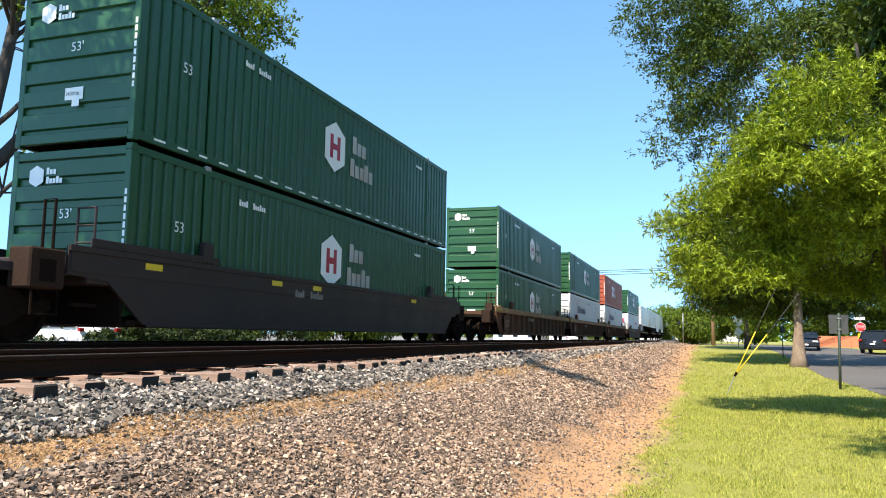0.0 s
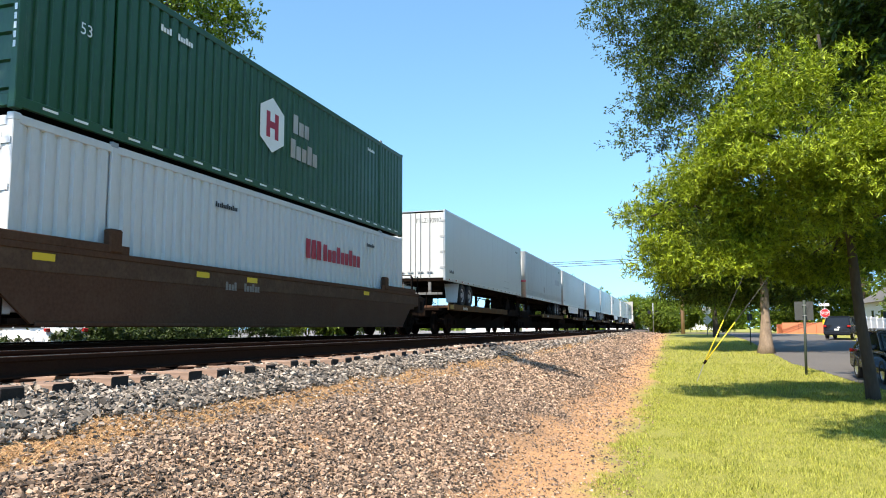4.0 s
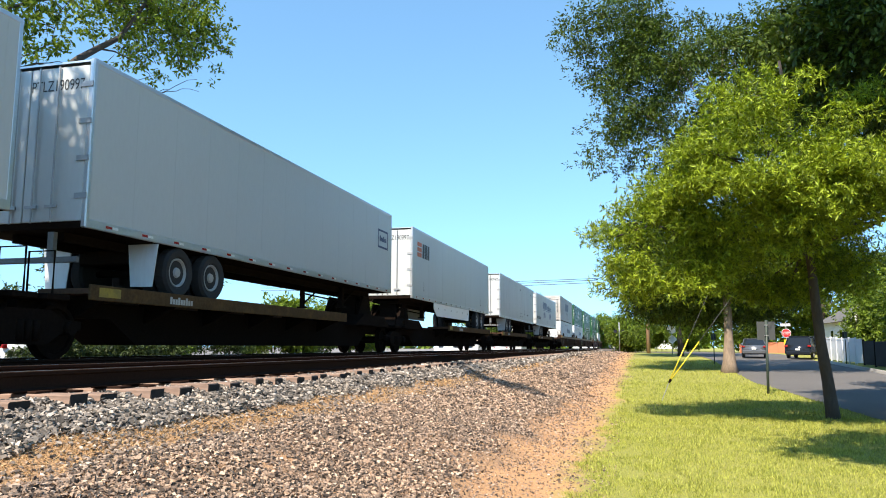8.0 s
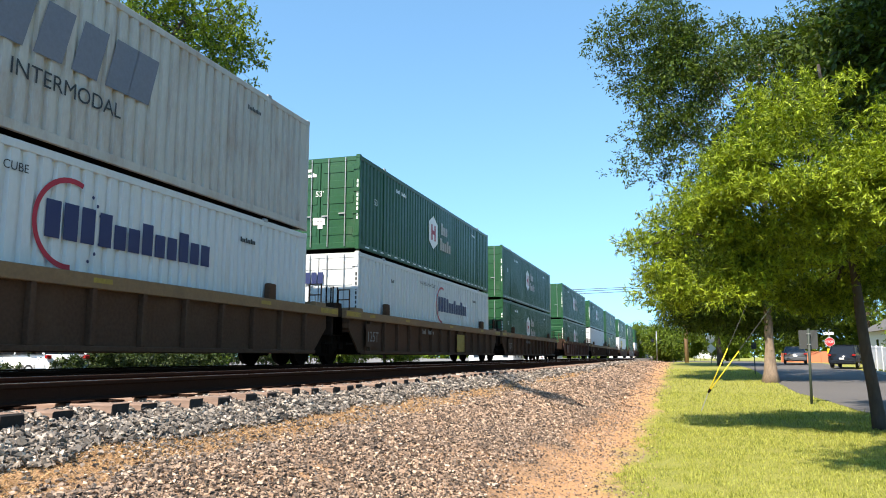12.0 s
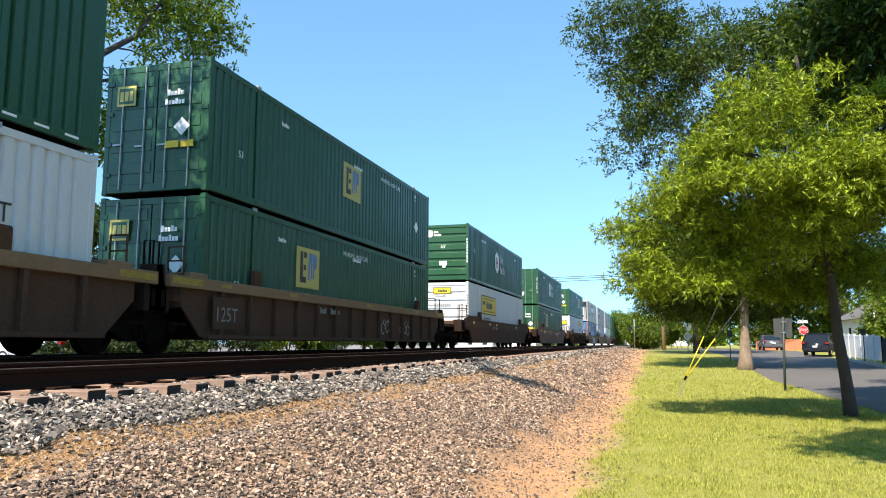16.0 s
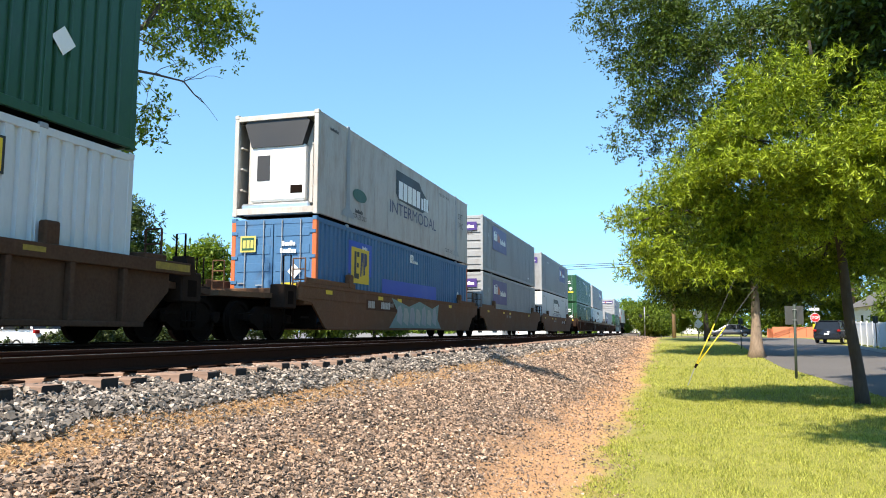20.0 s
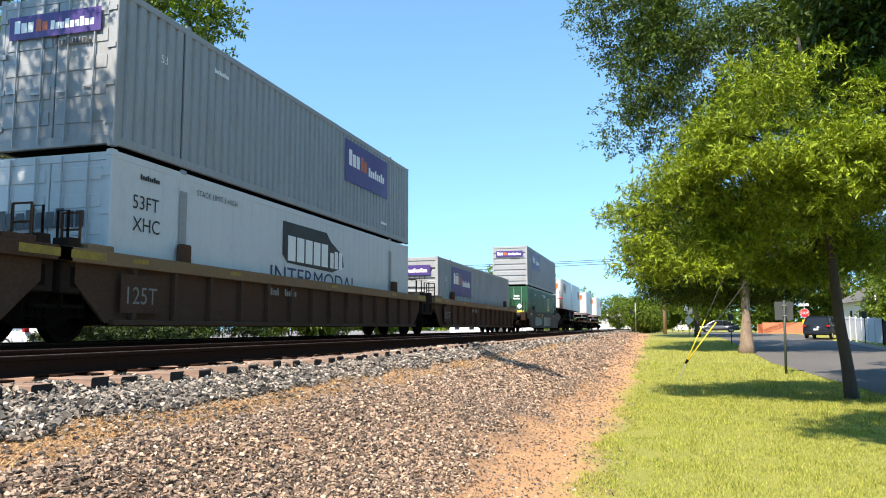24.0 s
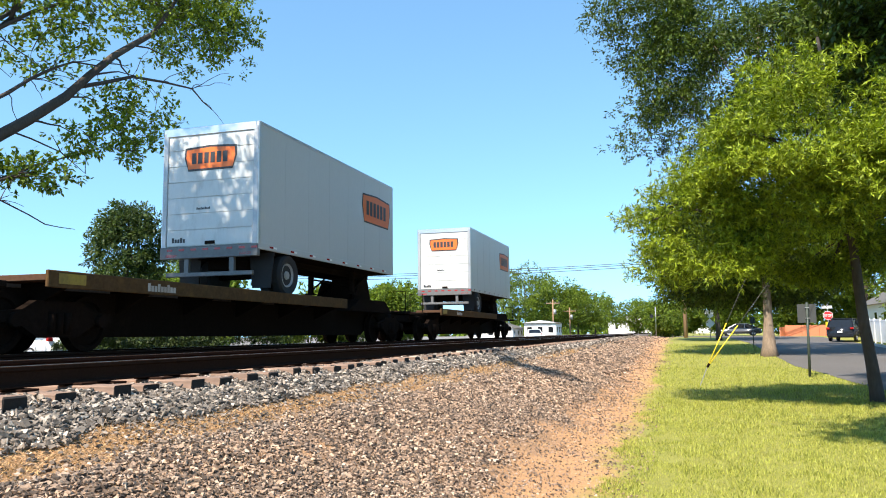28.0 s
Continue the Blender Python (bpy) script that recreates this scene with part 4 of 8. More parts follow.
def prime_marks(ob, low=False, near=True):
    u = 6.2
    mark(ob, "name_shadow", [[(u, 1.66), (u + 0.25, 1.46), (u + 3.0, 1.40), (u + 3.85, 1.62), (u + 3.75, 1.95), (u + 2.9, 2.28), (u + 2.6, 2.5), (u, 2.5)]], LOGO_BLACK, S_ON, "black slanting name shadow")
    mark(ob, "name_lettering", [rect(u + 0.28 + k * 0.5, u + 0.70 + k * 0.5, 1.52, 2.16) for k in range(5)] + [rect(u + 2.86 + k * 0.31, u + 3.1 + k * 0.31, 1.52, 2.02 if k != 0 else 1.96) for k in range(3)], LOGO_WHITE, ("side", SIDE + 0.009), "white name bars")
    letters(ob, "word", "INTERMODAL", 5.55, 0.92, 0.44, LOGO_NAVY, S_ON, squeeze=1.42)
    if not low:
        letters(ob, "lift_mark", "TOP LIFT ONLY", 2.45, 0.24, 0.15, LOGO_BLACK, S_ON, squeeze=0.72)
        letters(ob, "lift_mark", "TOP LIFT ONLY", 12.4, 0.24, 0.15, LOGO_BLACK, S_ON, squeeze=0.72)
    for y in (1.98, BOX_L - 2.1):
        mark(ob, "lifting_plate", [[(y - 0.42, 0.20), (y - 0.3, 0.36), (y - 0.1, 0.46), (y - 0.06, 0.7), (y - 0.06, 2.5), (y + 0.19, 2.5), (y + 0.19, 0.7), (y + 0.23, 0.46), (y + 0.43, 0.36), (y + 0.55, 0.20)]], GALV, ("side", SIDE + 0.009), "grey steel plate round the lifting post")
    letters(ob, "size_mark", "53FT", 0.55 if low and near else 14.5, 1.95, 0.26, LOGO_BLACK, S_ON)
    letters(ob, "height_mark", "XHC", 0.58 if low and near else 14.55, 1.55, 0.26, LOGO_BLACK, S_ON)
    letters(ob, "stack_mark", "STACK LIMIT 3 HIGH", 2.5 if low and near else 11.4, 2.5, 0.12, LOGO_BLACK, S_ON)
    mark(ob, "number_lettering", bars(0.75, 2.5, 0.10, 9) + bars(2.6, 0.42, 0.12, 8), LOGO_BLACK, S_ON)
    if low:
        mark(ob, "end_name_lettering", bars(-1.05, 1.55, 0.34, 9, tall=(1, .85)), LOGO_BLACK, ("end", -0.055))
    else:
        mark(ob, "green_badge", [disc(2.95, 0.98, 0.2, 16, 2.8)], GREEN, S_ON, "small green oval badge")


def swift_marks(ob):
    u = 5.9
    mark(ob, "name_lettering", [[(a, 1.3), (a + 0.55, 1.3), (a + 0.78, 2.2), (a + 0.23, 2.2)] for a in (u, u + 0.74, u + 1.48, u + 2.22, u + 2.96, u + 3.5)], surf("faded_navy", (0.14, 0.15, 0.19), 0.6), S_ON, "faded slanting name bars")
    letters(ob, "word", "INTERMODAL", u + 1.1, 0.84, 0.26, LOGO_BLACK, S_ON)
    mark(ob, "number_lettering", bars(13.2, 2.3, 0.1, 9) + bars(1.0, 2.4, 0.1, 7), LOGO_BLACK, S_ON)
    letters(ob, "size_mark", "53'", 1.15, 0.95, 0.28, LOGO_BLACK, S_ON)
    e = ("end", -0.010)
    mark(ob, "end_name_lettering", [[(a, 2.38), (a + 0.13, 2.38), (a + 0.2, 2.58), (a + 0.07, 2.58)] for a in (-0.75, -0.57, -0.39, -0.21, -0.03)], LOGO_BLACK, e)
    letters(ob, "end_word", "INTERMODAL", -0.5, 2.24, 0.09, LOGO_BLACK, e)
    mark(ob, "end_number_lettering", [rect(SIDE - 0.42, SIDE - 0.32, 0.9 + k * 0.16, 1.01 + k * 0.16) for k in range(10)], LOGO_BLACK, e)
    letters(ob, "weight_mark", "24,000 lbs", -0.75, 0.42, 0.09, LOGO_BLACK, e)


def xpo_marks(ob):
    mark(ob, "name_lettering", bars(9.0, 1.6, 0.5, 3, tall=(1, 1)) + bars(10.0, 1.6, 0.45, 9, tall=(1, .74)), LOGO_RED, S_ON, "dark red name bars")
    mark(ob, "number_lettering", bars(5.0, 2.3, 0.11, 12) + bars(13.0, 2.3, 0.11, 9), LOGO_BLACK, S_ON)
    mark(ob, "end_name_lettering", bars(-0.72, 1.75, 0.5, 3, tall=(1, 1)) + [rect(0.35, 0.75, 1.75, 2.25)], LOGO_RED, ("end", -0.055))


def plain_marks(ob):
    letters(ob, "size_mark", "53FT", 13.6, 1.5, 0.3, LOGO_BLACK, S_ON)
    letters(ob, "height_mark", "XHC", 13.65, 1.0, 0.3, LOGO_BLACK, S_ON)
    mark(ob, "number_lettering", bars(11.4, 2.35, 0.12, 9), LOGO_BLACK, S_ON)


TYPES = {}


def box_type(key):
    """Each kind of box is built once; later ones are copies."""
    if key in TYPES:
        return copy_thing(TYPES[key], Matrix())
    if key in ("hub", "hubd"):
        ob = container("shipping_container", "dark green ribbed steel container with white badge", GREEN, "ribs" if key == "hub" else "doors", dash=True)
        hub_marks(ob)
    elif key == "hubred":
        ob = container("shipping_container", "rust red ribbed steel container with white badge", RED)
        hub_marks(ob, ink=RED, u=6.65, big=0.66)
    elif key in ("stg", "stgd"):
        ob = container("shipping_container", "white ribbed steel container with open red ring logo", WHITE, "ribs" if key == "stg" else "doors")
        stg_marks(ob, *((3.85, 1.0) if key == "stg" else (8.32, 1.07)))
    elif key == "xpo":
        ob = container("shipping_container", "white ribbed container with dark red name bars", WHITE, "doors")
        xpo_marks(ob)
    elif key == "swift":
        ob = container("shipping_container", "weathered grey-white ribbed container with faded name", OLD_WHITE)
        swift_marks(ob)
    elif key in ("emp", "empm", "empn"):
        ob = container("shipping_container", "green ribbed container with yellow square plate", GREEN2, "doors")
        emp_marks(ob, {"emp": 10.75, "empm": 7.85, "empn": 4.9}[key])
        letters(ob, "height_warning", "WARNING HIGH CUBE", 7.25 if key != "empm" else 10.4, 2.4, 0.14, LOGO_WHITE, S_ON)
        mark(ob, "stack_bars_lettering", bars(14.15, 2.5, 0.1, 3, tall=(1, 1)) + [rect(14.15, 14.4, 2.38, 2.41)], LOGO_WHITE, S_ON)
    elif key == "empblue":
        ob = container("shipping_container", "faded blue ribbed container with orange corner posts", BLUE, "doors", frame_paint=None)
        for c in ob.children:
            if c.name.startswith("corner_post"):
                c.data = c.data.copy()
                c.data.materials.clear()
                c.data.materials.append(ORANGE)
        mark(ob, "logo_frame", [rect(2.15, 3.98, 1.5, 2.5)], LOGO_BLUE, ("side", SIDE + 0.003), "blue frame")
        emp_marks(ob, 3.06, LOGO_YELLOW, LOGO_NAVY)
        mark(ob, "blue_band", [[(4.95, 0.95), (11.05, 0.95), (11.05, 1.58), (4.95, 1.52)]], LOGO_BLUE, S_ON, "bright blue painted band")
        mark(ob, "number_tile", [rect(7.75, 8.15, 2.3, 2.6)], LOGO_WHITE, S_ON, "small white tile")
        letters(ob, "tile_mark", "10", 7.8, 2.36, 0.2, LOGO_BLACK, ("side", SIDE + 0.010))
    elif key == "hunt":
        ob = container("shipping_container", "clean white container with yellow panel", WHITE, smooth=True)
        hunt_marks(ob)
    elif key == "fedex":
        ob = container("shipping_container", "grey ribbed container with purple name panel", GREY, "doors")
        fedex_marks(ob)
    elif key == "fedexr":
        ob = container("shipping_container", "grey ribbed container with purple panel, ribbed end", GREY)
        fedex_marks(ob, 2.3)
    elif key == "prime":
        ob = container("shipping_container", "pale refrigerated container with cooling unit on its end", OLD_WHITE, smooth=True, refrigerated=True)
        prime_marks(ob)
    elif key in ("primelow", "primelow2"):
        ob = container("shipping_container", "white smooth-sided container with black name bars", WHITE, "doors", smooth=True)
        prime_marks(ob, True, key == "primelow")
    elif key == "hunt2":
        ob = container("shipping_container", "white ribbed container with doors and small yellow panel", WHITE, "doors")
        mark(ob, "panel_border", [rect(9.74, 13.45, 1.99, 2.54)], LOGO_BLACK, S_ON)
        mark(ob, "panel", [rect(9.79, 13.40, 2.03, 2.50)], LOGO_YELLOW, ("side", SIDE + 0.009), "yellow panel")
        mark(ob, "panel_lettering", bars(10.9, 2.1, 0.32, 6, 0.1), LOGO_BLACK, ("side", SIDE + 0.012))
        letters(ob, "word", "Intermodal", 10.0, 1.4, 0.36, LOGO_BLACK, S_ON, squeeze=1.15)
        mark(ob, "end_panel", [rect(-0.95, 1.0, 1.92, 2.34)], LOGO_BLACK, ("end", -0.062))
        mark(ob, "end_panel_face", [rect(-0.92, 0.97, 1.95, 2.31)], LOGO_YELLOW, ("end", -0.065), "yellow panel")
        mark(ob, "end_panel_lettering", bars(-0.4, 2.02, 0.22, 6, 0.1), LOGO_BLACK, ("end", -0.068))
        mark(ob, "number_lettering", bars(0.9, 2.4, 0.1, 4) + bars(2.8, 2.45, 0.12, 4), LOGO_BLACK, S_ON)
    else:
        ob = container("shipping_container", "plain white ribbed container with few marks", WHITE)
        plain_marks(ob)
    TYPES[key] = ob
    return ob


# ---- the train: cars ----
def truck(parent, y, name="truck"):
    """A two-axle freight truck standing on the rails; y is its middle."""
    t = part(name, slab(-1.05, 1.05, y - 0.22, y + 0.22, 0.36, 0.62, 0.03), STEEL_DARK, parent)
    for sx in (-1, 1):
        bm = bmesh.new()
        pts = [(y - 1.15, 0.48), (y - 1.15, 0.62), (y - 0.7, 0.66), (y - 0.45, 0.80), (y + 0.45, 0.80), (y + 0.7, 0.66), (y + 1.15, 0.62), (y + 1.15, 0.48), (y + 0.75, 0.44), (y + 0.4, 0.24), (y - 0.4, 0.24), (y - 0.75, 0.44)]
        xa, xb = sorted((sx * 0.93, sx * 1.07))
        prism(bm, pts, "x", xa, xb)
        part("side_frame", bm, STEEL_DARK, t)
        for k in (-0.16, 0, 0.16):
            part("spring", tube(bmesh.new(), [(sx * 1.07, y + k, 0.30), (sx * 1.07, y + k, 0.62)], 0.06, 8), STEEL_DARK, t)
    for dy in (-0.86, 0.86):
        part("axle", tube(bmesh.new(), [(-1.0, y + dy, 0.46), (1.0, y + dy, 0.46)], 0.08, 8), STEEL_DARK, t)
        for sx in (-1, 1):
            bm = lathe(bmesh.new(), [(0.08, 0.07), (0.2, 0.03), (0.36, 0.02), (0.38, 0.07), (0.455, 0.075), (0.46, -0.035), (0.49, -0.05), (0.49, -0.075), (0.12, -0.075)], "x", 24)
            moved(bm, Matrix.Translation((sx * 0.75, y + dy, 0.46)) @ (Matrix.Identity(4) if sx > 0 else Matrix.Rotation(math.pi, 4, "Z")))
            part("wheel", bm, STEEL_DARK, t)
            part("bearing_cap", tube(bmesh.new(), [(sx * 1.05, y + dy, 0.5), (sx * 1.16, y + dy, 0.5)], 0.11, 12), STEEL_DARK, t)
    return t


def coupler(parent, y, out):
    bm = slab(-0.12, 0.12, min(y, y + out * 0.75), max(y, y + out * 0.75), 0.72, 0.98, 0.02)
    part("coupler", bm, STEEL_DARK, parent)
    part("air_hose", tube(bmesh.new(), [(0.3, y, 0.72), (0.32, y + out * 0.25, 0.45), (0.25, y + out * 0.6, 0.42)], 0.03, 6), RUBBER, parent)


def hand_wheel(r):
    """A thin ring with five spokes, facing along the car."""
    bm = bmesh.new()
    ring_pts = [(r * math.cos(k * math.pi / 9), 0.0, r * math.sin(k * math.pi / 9)) for k in range(19)]
    tube(bm, ring_pts, 0.016, 6, False)
    for k in range(5):
        a = k * 2 * math.pi / 5 + 0.3
        tube(bm, [(0, 0, 0), (r * math.cos(a), 0, r * math.sin(a))], 0.012, 5)
    return bm


UPPER = {"well_car_red_brown": surf("worn_red_brown", (0.13, 0.062, 0.042), 0.75, var=0.3, stain=(0.24, 0.16, 0.10), stain_amount=0.5, big=1.6), "well_car_brown": surf("worn_brown", (0.085, 0.052, 0.034), 0.8, var=0.35, stain=(0.15, 0.10, 0.065), stain_amount=0.5, big=1.6, spec=0.1)}


def well_car(kind, paint, chord, before, after, joint0, joint1, label):
    """One well: its origin lies under the near end of its box, at rail height. before and after: how far the frame runs past the box."""
    ob = thing("well_car", label, "well car", "cars of the train")
    xs = SIDE + 0.15
    for sx in (1, -1):
        xa, xb = sorted((sx * (xs - 0.05), sx * xs))
        bm = bmesh.new()
        if kind == "smooth":
            pts = [(-1.3, 1.44), (BOX_L + 1.3, 1.44), (BOX_L + 1.3, 1.02), (BOX_L + 0.5, 0.96), (BOX_L - 0.35, 0.30), (0.35, 0.30), (-0.5, 0.96), (-1.3, 1.02)]
            prism(bm, pts, "x", xa, xb)
            side = part("side_sill", bm, paint, ob)
            xc, xd = sorted((sx * xs, sx * (xs + 0.03)))
            part("sill_flange", slab(xc, xd, -1.3, BOX_L + 1.3, 1.36, 1.46, 0.008), chord, side)
            part("sill_foot", slab(xc, xd, 0.4, BOX_L - 0.4, 0.27, 0.33, 0.008), paint, side)
            part("upper_plate", slab(min(sx * xs, sx * (xs + 0.012)), max(sx * xs, sx * (xs + 0.012)), -1.25, BOX_L + 1.25, 1.06, 1.36, 0.003), UPPER.get(paint.name, paint), side, "lighter worn upper plate")
            for k in (0, 1):
                y0 = -0.9 if k == 0 else BOX_L - 2.3
                part("end_stiffener", slab(xc, xd, y0, y0 + 3.2, 1.46, 1.60, 0.01), paint, side)
        else:
            prism(bm, [(-0.9, 1.3), (BOX_L + 0.9, 1.3), (BOX_L + 0.9, 0.95), (BOX_L + 0.2, 0.33), (-0.2, 0.33), (-0.9, 0.95)], "x", xa, xb)
            side = part("side_sill", bm, paint, ob)
            xc, xd = sorted((sx * (xs - 0.02), sx * (xs + 0.12)))
            part("top_chord", slab(xc, xd, -1.4, BOX_L + 1.4, 1.27, 1.50, 0.012), chord, side)
            part("bottom_chord", slab(xc, xd, -0.1, BOX_L + 0.1, 0.29, 0.38, 0.01), paint, side)
            n = 14
            for k in range(n):
                y = 0.35 + k * (BOX_L - 0.8) / (n - 1)
                xe, xf = sorted((sx * xs, sx * (xs + 0.115)))
                part("rib", slab(xe, xf, y, y + 0.1, 0.38, 1.27, 0.01), paint, side)
        if sx > 0:
            xo = xs + (0.017 if kind == "smooth" else 0.124)
            mark(ob, "reflector", [rect(y, y + 0.42, 1.22 if kind == "smooth" else 1.36, 1.33 if kind == "smooth" else 1.44) for y in ((0.3, 4.2, 6.0, 12.4) if kind == "smooth" else (0.3, 3.4, 8.6, 13.6))], LOGO_YELLOW if kind == "smooth" else FADED_YELLOW, ("side", xo), "faded yellow reflector strips")
            mark(ob, "reporting_lettering", bars(5.2, 1.02, 0.17, 4) + bars(5.9, 1.02, 0.17, 6), FADED_WHITE, ("side", xs + (0.016 if kind == "smooth" else 0.094)))
            if kind != "smooth":
                for y0 in (-1.35, BOX_L + 0.35):
                    mark(ob, "chord_patch", [rect(y0, y0 + 1.0, 1.33, 1.46)], FADED_YELLOW, ("side", xs + 0.124), "worn yellow patch")
                mark(ob, "unit_mark_plate", [rect(0.02, 1.1, 0.5, 1.16)], paint, ("side", xs + 0.119))
                letters(ob, "unit_mark", "125T", 0.1, 0.66, 0.3, FADED_WHITE, ("side", xs + 0.122))
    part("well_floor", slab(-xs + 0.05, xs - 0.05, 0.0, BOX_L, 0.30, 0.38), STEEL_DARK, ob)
    for y, out, length, jt in ((0.0, -1, before, joint0), (BOX_L, 1, after, joint1)):
        a, b = sorted((y + out * 0.25, y + out * length))
        bm = slab(-xs + 0.02, xs - 0.02, min(y + out * 0.25, y + out * 0.9), max(y + out * 0.25, y + out * 0.9), 0.9, 1.34, 0.02)
        part("bulkhead", bm, paint, ob)
        part("well_end_plate", slab(-xs + 0.05, xs - 0.05, min(y + out * 0.10, y + out * 0.16), max(y + out * 0.10, y + out * 0.16), 0.3, 1.34), STEEL_DARK, ob)
        bm = bmesh.new()
        prism(bm, [(-xs + 0.02, y + out * 0.9), (xs - 0.02, y + out * 0.9), (0.62, y + out * length), (-0.62, y + out * length)], "z", 1.02, 1.14)
        part("end_platform", bm, paint, ob)
        part("centre_sill", slab(-0.3, 0.3, a, b, 0.66, 1.02, 0.02), STEEL_DARK, ob)
        for sx in (-1, 1):
            bm = bmesh.new()
            for dx in (0.0, 0.35):
                tube(bm, [(sx * (xs - 0.08 - dx), y + out * 0.75, 1.3), (sx * (xs - 0.08 - dx), y + out * 0.75, 2.1)], 0.022, 6)
            for z in (1.55, 1.82, 2.1):
                tube(bm, [(sx * (xs - 0.08), y + out * 0.75, z), (sx * (xs - 0.43), y + out * 0.75, z)], 0.018, 6)
            part("ladder", bm, paint, ob)
            if kind != "smooth":
                xi, xj = sorted((sx * (xs - 0.42), sx * (xs + 0.08)))
                part("end_block", slab(xi, xj, min(y + out * 0.12, y + out * 0.72), max(y + out * 0.12, y + out * 0.72), 1.34, 1.60, 0.02), chord, ob, "raised block on the chord's end")
                part("corner_stand", prism(bmesh.new(), [(y + out * 1.40, 1.3), (y + out * 1.72, 1.3), (y + out * 1.66, 1.66), (y + out * 1.44, 1.66)], "x", xi + 0.1, xj - 0.08), END_DARK, ob, "upright stand at the corner of the frame")
            xg, xh = sorted((sx * (xs - 0.42), sx * (xs - 0.01)))
            post = part("end_post", slab(xg, xh, min(y + out * 1.32, y + out * 1.95), max(y + out * 1.32, y + out * 1.95), 0.78, 1.36, 0.025), END_DARK, ob, "dark box-shaped corner of the end frame")
            # flat plate, no recess: the pocket's shade is put into its dark colour
            part("dark_pocket_plate", slab(xh - 0.004 if sx > 0 else xg - 0.006, xh + 0.006 if sx > 0 else xg + 0.004, min(y + out * 1.5, y + out * 1.78), max(y + out * 1.5, y + out * 1.78), 0.88, 1.2), STEEL_DARK, post)
            part("stirrup", tube(bmesh.new(), [(sx * (xs - 0.06), y + out * 1.4, 0.8), (sx * (xs - 0.06), y + out * 1.4, 0.42), (sx * (xs - 0.06), y + out * 1.85, 0.42), (sx * (xs - 0.06), y + out * 1.85, 0.8)], 0.02, 6), STEEL_DARK, post)
            part("grab_iron", tube(bmesh.new(), [(sx * (xs - 0.1), y + out * 1.5, 1.36), (sx * (xs - 0.1), y + out * 1.5, 2.1), (sx * (xs - 0.3), y + out * 1.5, 2.1), (sx * (xs - 0.3), y + out * 1.5, 1.36)], 0.022, 6), STEEL_DARK, post)
            part("sill_step", slab(min(sx * (xs - 0.05), sx * (xs + 0.05)), max(sx * (xs - 0.05), sx * (xs + 0.05)), min(y + out * 0.75, y + out * 1.2), max(y + out * 0.75, y + out * 1.2), 0.55, 0.6), STEEL_DARK, ob)
            bm = slab(min(sx * (xs - 0.1), sx * (xs + 0.06)), max(sx * (xs - 0.1), sx * (xs + 0.06)), min(y + out * -2.1, y + out * -1.8), max(y + out * -2.1, y + out * -1.8), 1.46, 1.86, 0.03)
            part("box_guide", bm, paint, ob)
        if jt == "coupler":
            coupler(ob, y + out * length, out)
            truck(ob, y + out * (length - 1.45))
            w = part("brake_wheel", hand_wheel(0.22), STEEL_DARK, ob)
            w.location = (-0.62, y + out * (length - 0.6), 1.3)
            part("brake_stand", tube(bmesh.new(), [(-0.62, y + out * (length - 0.62), 1.1), (-0.62, y + out * (length - 0.62), 1.3)], 0.04, 6), STEEL_DARK, ob)
        elif jt == "shared":
            truck(ob, y + out * length)
    return ob


